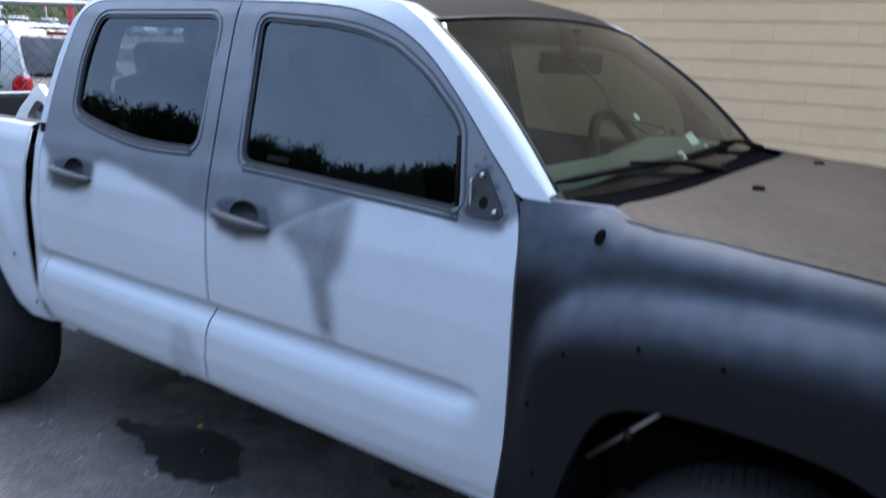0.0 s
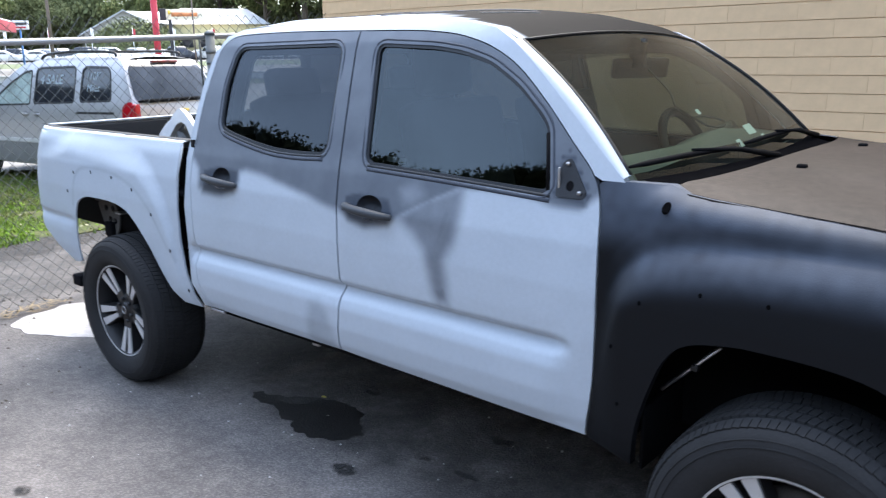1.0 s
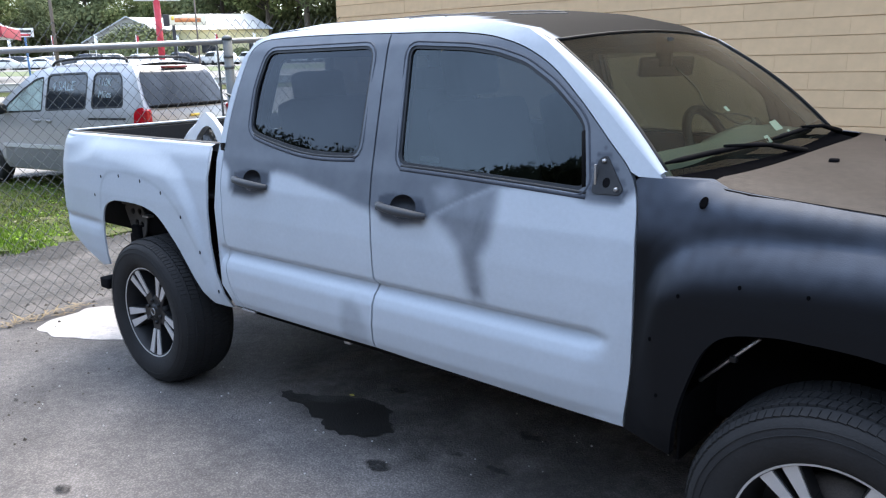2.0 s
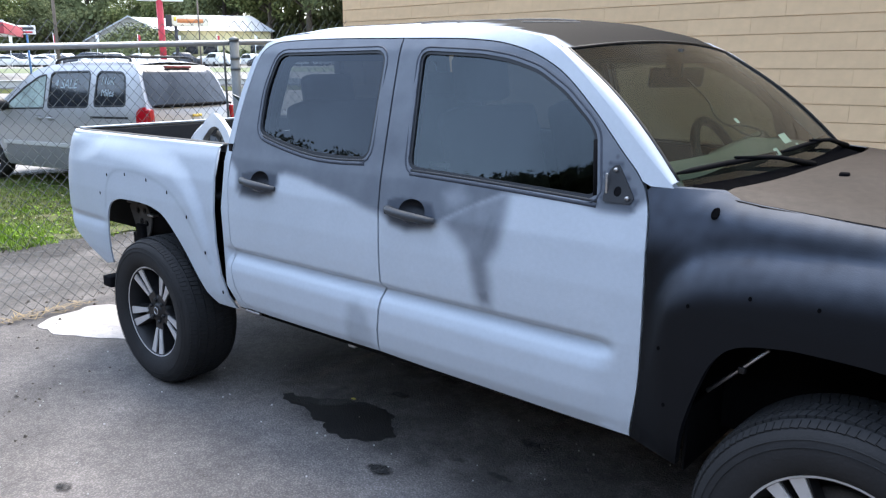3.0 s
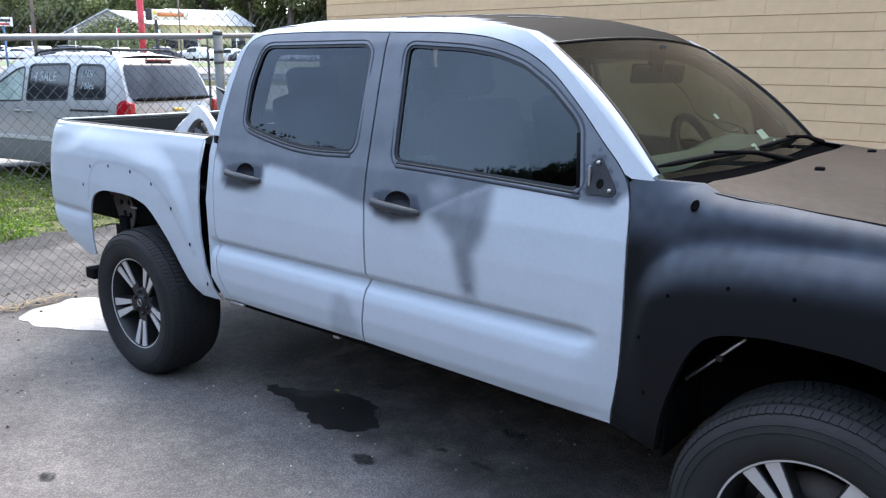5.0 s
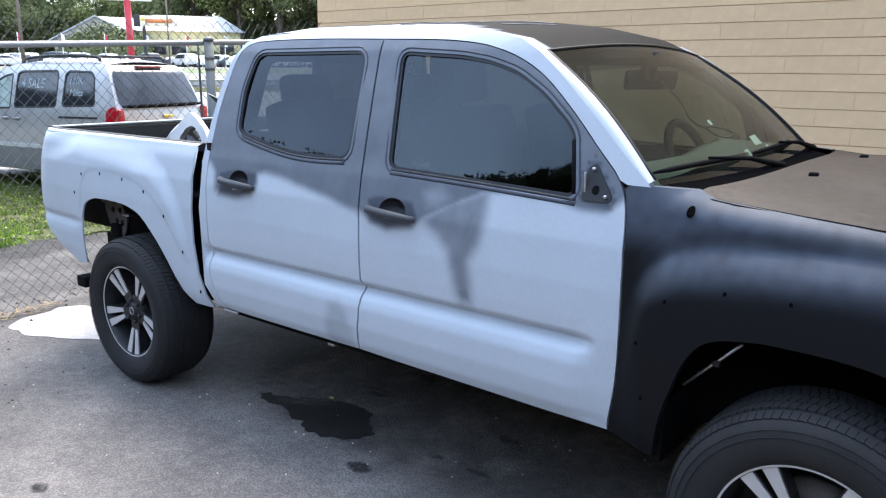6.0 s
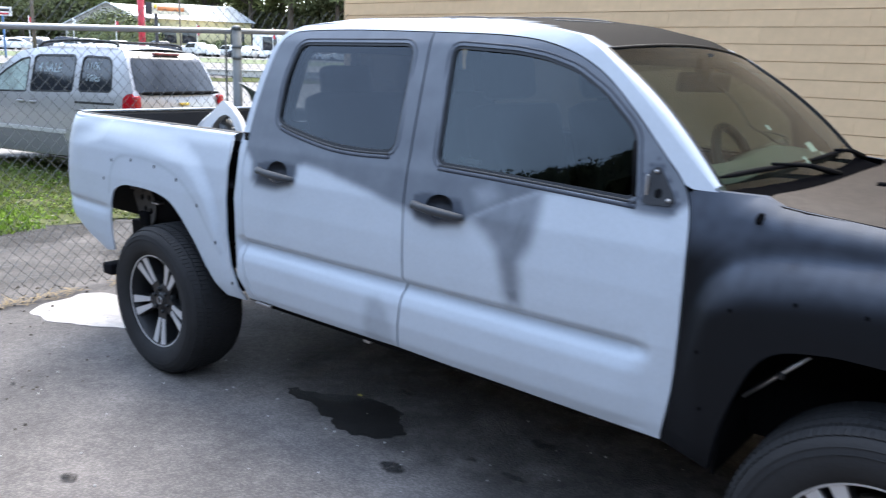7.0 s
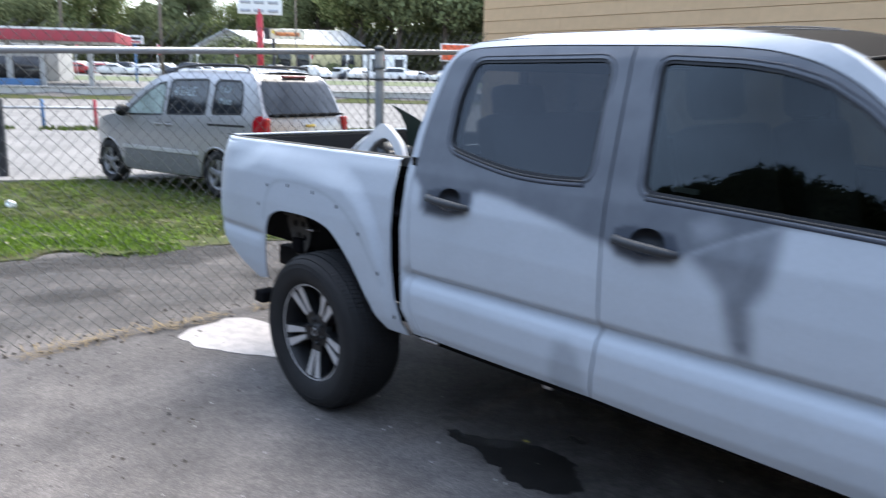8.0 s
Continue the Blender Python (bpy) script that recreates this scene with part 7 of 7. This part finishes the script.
# cars on the far lot
CAR_COLOURS = [("white", mat("car_white", (0.75, 0.75, 0.75), 0.3, var=0.03)), ("dark", mat("car_dark", (0.03, 0.035, 0.05), 0.25, var=0.05)), ("silver", mat("car_silver", (0.45, 0.46, 0.48), 0.3, 0.3, var=0.03)), ("red", mat("car_red", (0.35, 0.02, 0.02), 0.3, var=0.05)), ("pale", mat("car_pale", (0.62, 0.62, 0.6), 0.3, var=0.03))]
SEDAN = [(0.0, 0.35, 0.70, 0.85), (0.1, 0.28, 0.92, 0.93), (0.6, 0.25, 1.0, 0.98), (0.95, 0.24, 1.08, 1.0), (1.35, 0.24, 1.40, 1.0), (1.9, 0.24, 1.47, 1.0), (2.5, 0.24, 1.42, 1.0), (3.1, 0.24, 1.08, 1.0), (3.3, 0.24, 0.98, 1.0), (4.1, 0.25, 0.86, 0.95), (4.45, 0.3, 0.66, 0.82)]
SUV = [(0.0, 0.4, 0.8, 0.9), (0.05, 0.35, 1.1, 0.94), (0.2, 0.32, 1.65, 0.96), (0.5, 0.3, 1.76, 1.0), (2.0, 0.3, 1.78, 1.0), (2.6, 0.3, 1.68, 1.0), (3.2, 0.3, 1.18, 1.0), (3.4, 0.3, 1.10, 1.0), (4.3, 0.32, 1.0, 0.95), (4.6, 0.4, 0.75, 0.84)]
bases = []
for shape, prof in (("saloon", SEDAN), ("estate", SUV)):
    for cname, cm in CAR_COLOURS:
        c = thing("parked_car", cname + " parked " + shape + " car on the far lot", "car", (0, 0, -60), "cars on the far lot")
        part("body", car_body(bmesh.new(), prof, 1.78, 0.18, 0.98 if shape == "saloon" else 1.08), cm, c)
        hi = 1.40 if shape == "saloon" else 1.66
        x0, x1, x2, x3 = (1.1, 1.45, 2.45, 2.95) if shape == "saloon" else (0.35, 0.45, 2.5, 3.05)
        zb = 1.0 if shape == "saloon" else 1.12
        for s in (-1, 1):
            bm = sheet_mesh(rounded([(x0, zb), (x3, zb), (x2, hi - 0.06), (x1, hi - 0.04)], 0.06, 3), [], lambda x, z: (x, s * (0.885 - 0.18 * (z - zb + 0.02) / 0.7), z), 0.5, None)
            part("side_window", bm, CAR_GLASS, c, "dark side windows")
        for x in (0.85, 3.55):
            for s in (-1, 1):
                bm = bmesh.new()
                lathe(bm, [(0.001, 0.10), (0.2, 0.10), (0.31, 0.10), (0.32, 0.0), (0.31, -0.1)], 16)
                bmesh.ops.translate(bm, verts=bm.verts, vec=(x, s * 0.83, 0.31))
                bmesh.ops.recalc_face_normals(bm, faces=bm.faces)
                part("wheel", bm, RUBBER, c)
        bases.append(c)
rngc = random.Random(21)
used = set()
for row, (v, n, u0, u1) in enumerate(((107, 20, -29, 34), (113, 21, -30, 36), (119, 21, -32, 38), (125, 21, -34, 42))):
    for i in range(n):
        u = u0 + (u1 - u0) * (i + rngc.uniform(-0.3, 0.3)) / (n - 1)
        k = rngc.choice((0, 0, 0, 1, 2, 2, 4, 4, 5, 5, 6, 7, 9, 0, 1, 3))
        x, y = street(u, v + rngc.uniform(-0.5, 0.5))
        m_ = pose(x, y, ground_z(x, y) + 0.01, 0, 0, STREET_RZ + rngc.choice((0, 180, 60, 115)) + rngc.uniform(-8, 8))
        if k in used:
            copy_thing(bases[k], m_)
        else:
            used.add(k)
            bases[k].matrix_world = m_
for k, c in enumerate(bases):
    if k not in used:
        for o in (*c.children_recursive, c):
            bpy.data.objects.remove(o)
for i in range(9):  # thin banners over the lot
    fl = stand("banner_pole", "thin white pole with a small red and white banner", "banner", -20 + 4.6 * i, 104, size=1.5)
    bm = bmesh.new()
    tube(bm, [(0, 0, 0), (0, 0, 2.6)], 0.03, 5)
    part("pole", bm, WHITE_WALL, fl)
    part("banner", boxes(((0.02, -0.02, 1.7), (0.20, 0.02, 2.5), 0.01)), FLAG_RED if i % 2 == 0 else WHITE_WALL, fl)

# ---- trees ----
BARK = mat("bark", (0.09, 0.07, 0.055), 0.9, var=0.3, scale=6)
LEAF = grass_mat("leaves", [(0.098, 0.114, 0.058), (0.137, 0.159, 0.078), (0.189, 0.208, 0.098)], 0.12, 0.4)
# near-black, with the backlit shade of the trees put into the colour
LEAF_BACKLIT = grass_mat("leaves_backlit", [(0.016, 0.021, 0.010), (0.022, 0.028, 0.013), (0.032, 0.038, 0.018)], 0.12, 0.4)
LEAF_2 = grass_mat("leaves_light", [(0.094, 0.119, 0.044), (0.156, 0.188, 0.075), (0.237, 0.25, 0.106)], 0.12, 0.6)


def tree_meshes(seed, h, spread, leaf_m, leaves, size):
    rg = random.Random(seed)
    tb, lb = bmesh.new(), bmesh.new()
    tube(tb, [(0, 0, -0.5), (0.05, 0, h * 0.25), (rg.uniform(-0.3, 0.3), 0.1, h * 0.55), (0, 0.2, h * 0.8)], [h * 0.024, h * 0.02, h * 0.013, h * 0.004], 8)
    tips = []
    for k in range(11):
        a, z0 = k * 2.4 + rg.uniform(-0.4, 0.4), h * rg.uniform(0.25, 0.62)
        l = spread * rg.uniform(0.55, 1.0) * (1.1 - 0.6 * (z0 / h - 0.25))
        e = Vector((math.cos(a) * l, math.sin(a) * l, z0 + h * rg.uniform(0.10, 0.28)))
        s_ = Vector((0, 0, z0))
        mid = s_.lerp(e, 0.55) + Vector((0, 0, -0.03 * h))
        tube(tb, [s_, mid, e], [h * 0.009, h * 0.006, h * 0.002], 5)
        tips += [(e, 0.26), (s_.lerp(e, 0.7), 0.2)]
    for k in range(7):
        tips.append((Vector((rg.gauss(0, spread * 0.3), rg.gauss(0, spread * 0.3), h * rg.uniform(0.72, 0.97))), 0.26))
    for _ in range(leaves):
        c, r = rg.choice(tips)
        d = Vector((rg.gauss(0, 1), rg.gauss(0, 1), rg.gauss(0, 0.75))).normalized() * (spread * r * 1.7 * rg.random() ** 0.45)
        p = c + d
        n = (d.normalized() + Vector((rg.gauss(0, 0.6), rg.gauss(0, 0.6), rg.gauss(0, 0.6) + 0.3))).normalized()
        a = n.orthogonal().normalized()
        b = n.cross(a)
        q = rg.uniform(0, 6.28)
        a, b = math.cos(q) * a + math.sin(q) * b, math.cos(q) * b - math.sin(q) * a
        s_ = size * rg.uniform(0.5, 1.25)
        lb.faces.new([lb.verts.new(p + v) for v in (-a * s_, b * s_ * 0.45 - n * s_ * 0.1, a * s_, -b * s_ * 0.45 - n * s_ * 0.1)])
    return tb, lb


def tree(name, label, seed, h, spread, leaf_m, leaves, size):
    t_ = thing(name, label, "tree", (0, 0, -80), "trees behind the street")
    tb, lb = tree_meshes(seed, h, spread, leaf_m, leaves, size)
    part("trunk", tb, BARK, t_, "dark trunk and limbs")
    part("crown", lb, leaf_m, t_, "ragged leafy crown", smooth=False)
    return t_


kinds = [tree("broadleaf_tree", "tall dark green broadleaf tree with a ragged crown", 1, 17, 6.5, LEAF, 17000, 0.30),
         tree("broadleaf_tree", "tall mid-green broadleaf tree with a ragged crown", 2, 14, 6.0, LEAF_2, 15000, 0.29),
         tree("broadleaf_tree", "dark green spreading oak with an uneven crown", 3, 12, 7.0, LEAF, 17000, 0.30)]
first = [True] * 3


def plant(k, x, y, s=1.0, rz=0.0):
    m_ = pose(x, y, ground_z(x, y), 0, 0, rz) @ Matrix.Scale(s, 4)
    if first[k]:
        first[k] = False
        kinds[k].matrix_world = m_
    else:
        t_ = copy_thing(kinds[k], m_)
        t_.matrix_basis = m_


rngt = random.Random(5)
for u, v, k, s in ((-34, 118, 0, 1.0), (-27, 112, 2, 0.9), (-20.5, 116, 1, 0.95), (-14, 126, 2, 0.7), (-9, 132, 0, 0.9), (-2, 128, 1, 0.75), (4, 134, 2, 0.8), (10, 122, 0, 0.95), (15, 112, 1, 1.1), (19, 104, 0, 1.15),
                    (24, 100, 2, 1.25), (29, 98, 0, 1.2), (35, 100, 1, 1.3), (42, 105, 0, 1.3), (13, 140, 0, 1.2), (-44, 125, 0, 1.1), (22, 128, 0, 1.4), (33, 125, 0, 1.4)):
    x, y = street(u * 1.4, v * 1.4)
    plant(k, x, y, s * (1.2 if u < 8 else 1.4), rngt.uniform(0, 360))
# tall trees that close the yard on the camera's side, with a dense inner mass; those not mirrored in the windows are
# added unseen to block low sky light
YARD_TOP = [(-125, 15), (-70, 19), (-20, 24), (10, 24.6), (20, 25.2), (25, 26.2), (28, 25.2), (31, 22.4), (34, 20.6), (37, 19.2), (39.5, 17.4), (42, 16.0), (48, 15.5), (53, 15.0), (57, 14.6), (62, 12.8), (86, 9)]


def yard_edge(az, d):
    """Height of the tree line at an azimuth (degrees from -y towards -x) and distance."""
    a = radians(az)
    el = lerp_table(az, YARD_TOP) + 0.8 * noise.noise((a * 9, 2, 0)) + 0.8 * noise.noise((a * 30, 7, 0)) + 0.5 * noise.noise((a * 95, 11, 0))
    return 1.3 + d * math.tan(radians(el))


ry, bm = random.Random(44), bmesh.new()
for _ in range(64000):
    k = ry.random()
    az = ry.uniform(14, 66) if k < 0.75 else ry.uniform(-125, 86)
    d_ = ry.uniform(39, 44)
    rim_leaf = k < 0.6
    x, y = 2 - d_ * math.sin(radians(az)), -0.7 - d_ * math.cos(radians(az))
    top = yard_edge(az, d_)
    p = Vector((x, y, top + ry.gauss(-0.45, 0.45) if rim_leaf else ry.uniform(0.5, top)))
    n = Vector((ry.gauss(0, 1), ry.gauss(0, 1), ry.gauss(0, 0.6))).normalized()
    a_ = n.orthogonal().normalized() * (ry.uniform(0.06, 0.17) if k < 0.75 else ry.uniform(0.2, 0.4))
    b_ = n.cross(a_) * 0.55
    bm.faces.new([bm.verts.new(p + q) for q in (-a_, b_, a_, -b_)])
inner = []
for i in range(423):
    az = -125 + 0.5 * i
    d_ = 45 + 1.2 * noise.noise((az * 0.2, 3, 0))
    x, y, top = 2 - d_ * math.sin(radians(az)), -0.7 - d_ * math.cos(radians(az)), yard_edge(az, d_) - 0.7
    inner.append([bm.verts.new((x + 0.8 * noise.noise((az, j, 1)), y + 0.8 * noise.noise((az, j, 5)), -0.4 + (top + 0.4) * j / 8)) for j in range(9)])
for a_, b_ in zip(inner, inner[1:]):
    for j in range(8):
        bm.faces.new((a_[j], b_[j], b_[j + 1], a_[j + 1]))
tagged(part("thicket", bm, LEAF_BACKLIT, smooth=False), "tall trees across the yard with backlit shade in their colour", "trees", kind="stuff")
# dense low woodland behind the far lot
rw, bm = random.Random(31), bmesh.new()


def wood_top(u):
    return 10.0 + 5 * noise.noise((u * 0.08, 3, 0)) + 2.8 * noise.noise((u * 0.35, 9, 0))


for _ in range(52000):
    u, v = rw.uniform(-110, 110), rw.uniform(176, 190)
    x, y = street(u, v)
    p = Vector((x, y, ground_z(x, y) + wood_top(u) * rw.random() ** 0.6))
    n = Vector((rw.gauss(0, 1), rw.gauss(0, 1), rw.gauss(0, 0.6))).normalized()
    a_ = n.orthogonal().normalized() * rw.uniform(0.25, 0.7)
    b_ = n.cross(a_) * 0.6
    bm.faces.new([bm.verts.new(p + q) for q in (-a_, b_, a_, -b_)])
inner = []
for i in range(221):
    u = -110 + i
    x, y = street(u, 191)
    inner.append([bm.verts.new((x + noise.noise((u, j, 1)), y + noise.noise((u, j, 5)), ground_z(x, y) - 0.5 + (wood_top(u) - 0.8) * j / 4)) for j in range(5)])
for a_, b_ in zip(inner, inner[1:]):
    for j in range(4):
        bm.faces.new((a_[j], b_[j], b_[j + 1], a_[j + 1]))
tagged(part("woodland", bm, LEAF, smooth=False), "dense dark green woodland behind the far lot", "trees", kind="stuff")


def bush(u, v, r, seed):
    b_ = stand("bush", "tall dark green bush" if r > 2 else "round clipped dark green bush", "bush", u, v, "bushes by the shop")
    rg, bm = random.Random(seed), bmesh.new()
    for _ in range(900 if r < 2 else 4000):
        d = Vector((rg.gauss(0, 1), rg.gauss(0, 1), rg.gauss(0, 1))).normalized()
        p = Vector((d.x * r, d.y * r, abs(d.z) * r * 0.95 + 0.05)) * rg.uniform(0.75, 1.08)
        a = d.orthogonal().normalized() * min(0.16 * r, 0.24)
        c = d.cross(a)
        bm.faces.new([bm.verts.new(p + q) for q in (-a, c * 0.6, a, -c * 0.6)])
    part("foliage", bm, LEAF, b_, smooth=False)


for i, (u, v, r) in enumerate(((3.3, 92, 0.9), (7.5, 93, 1.1), (9.6, 93, 1.2), (11.6, 93, 1.1), (-3.6, 93.5, 3.0), (-1.6, 94, 4.1), (0.3, 93.5, 3.3))):
    bush(u * 1.4, v * 1.44, r * 1.4, i)

# ---- the blocks of the wall ----
BW, BH, BJ, VJ = 0.4064, 0.1025, 0.004, 0.0004


def block_mesh(w_, name):
    bm = boxes(((VJ / 2, -0.003, BJ / 2), (w_ - VJ / 2, 0.02, BH - BJ / 2), 0.0008, None, 1))
    me = bpy.data.meshes.new(name)
    bm.to_mesh(me)
    bm.free()
    me.materials.append(WALL_PAINT)
    return me


full, half = block_mesh(BW, "block"), block_mesh(BW / 2, "half_block")
Z_OFF = -0.0675
bm = bmesh.new()
rngb = random.Random(2)
for c in range(28):
    z = Z_OFF + c * BH
    x = WALL_X + 0.034
    cells = [(WALL_X, 0.034)]
    if c % 2:
        cells.append((x, BW / 2))
        x += BW / 2
    while x < 13.9:
        cells.append((x, BW))
        x += BW
    for x, w_ in cells:
        proud = rngb.uniform(-0.0008, 0.001)
        if 12 <= c <= 27 and x < 5.4 and w_ > 0.1:
            ob = new("block", full if w_ == BW else half)
            ob.parent = wall
            ob.matrix_world = pose(x, WALL_Y + proud, z)
        else:
            box(bm, (x + VJ / 2, WALL_Y - 0.003 + proud, z + BJ / 2), (x + w_ - VJ / 2, WALL_Y + 0.02, z + BH - BJ / 2))
box(bm, (WALL_X, WALL_Y - 0.003, Z_OFF + 28 * BH + BJ / 2), (13.9, WALL_Y + 0.02, 4.28))
tagged(part("block_courses", bm, WALL_PAINT, wall, smooth=False), kind="stuff")
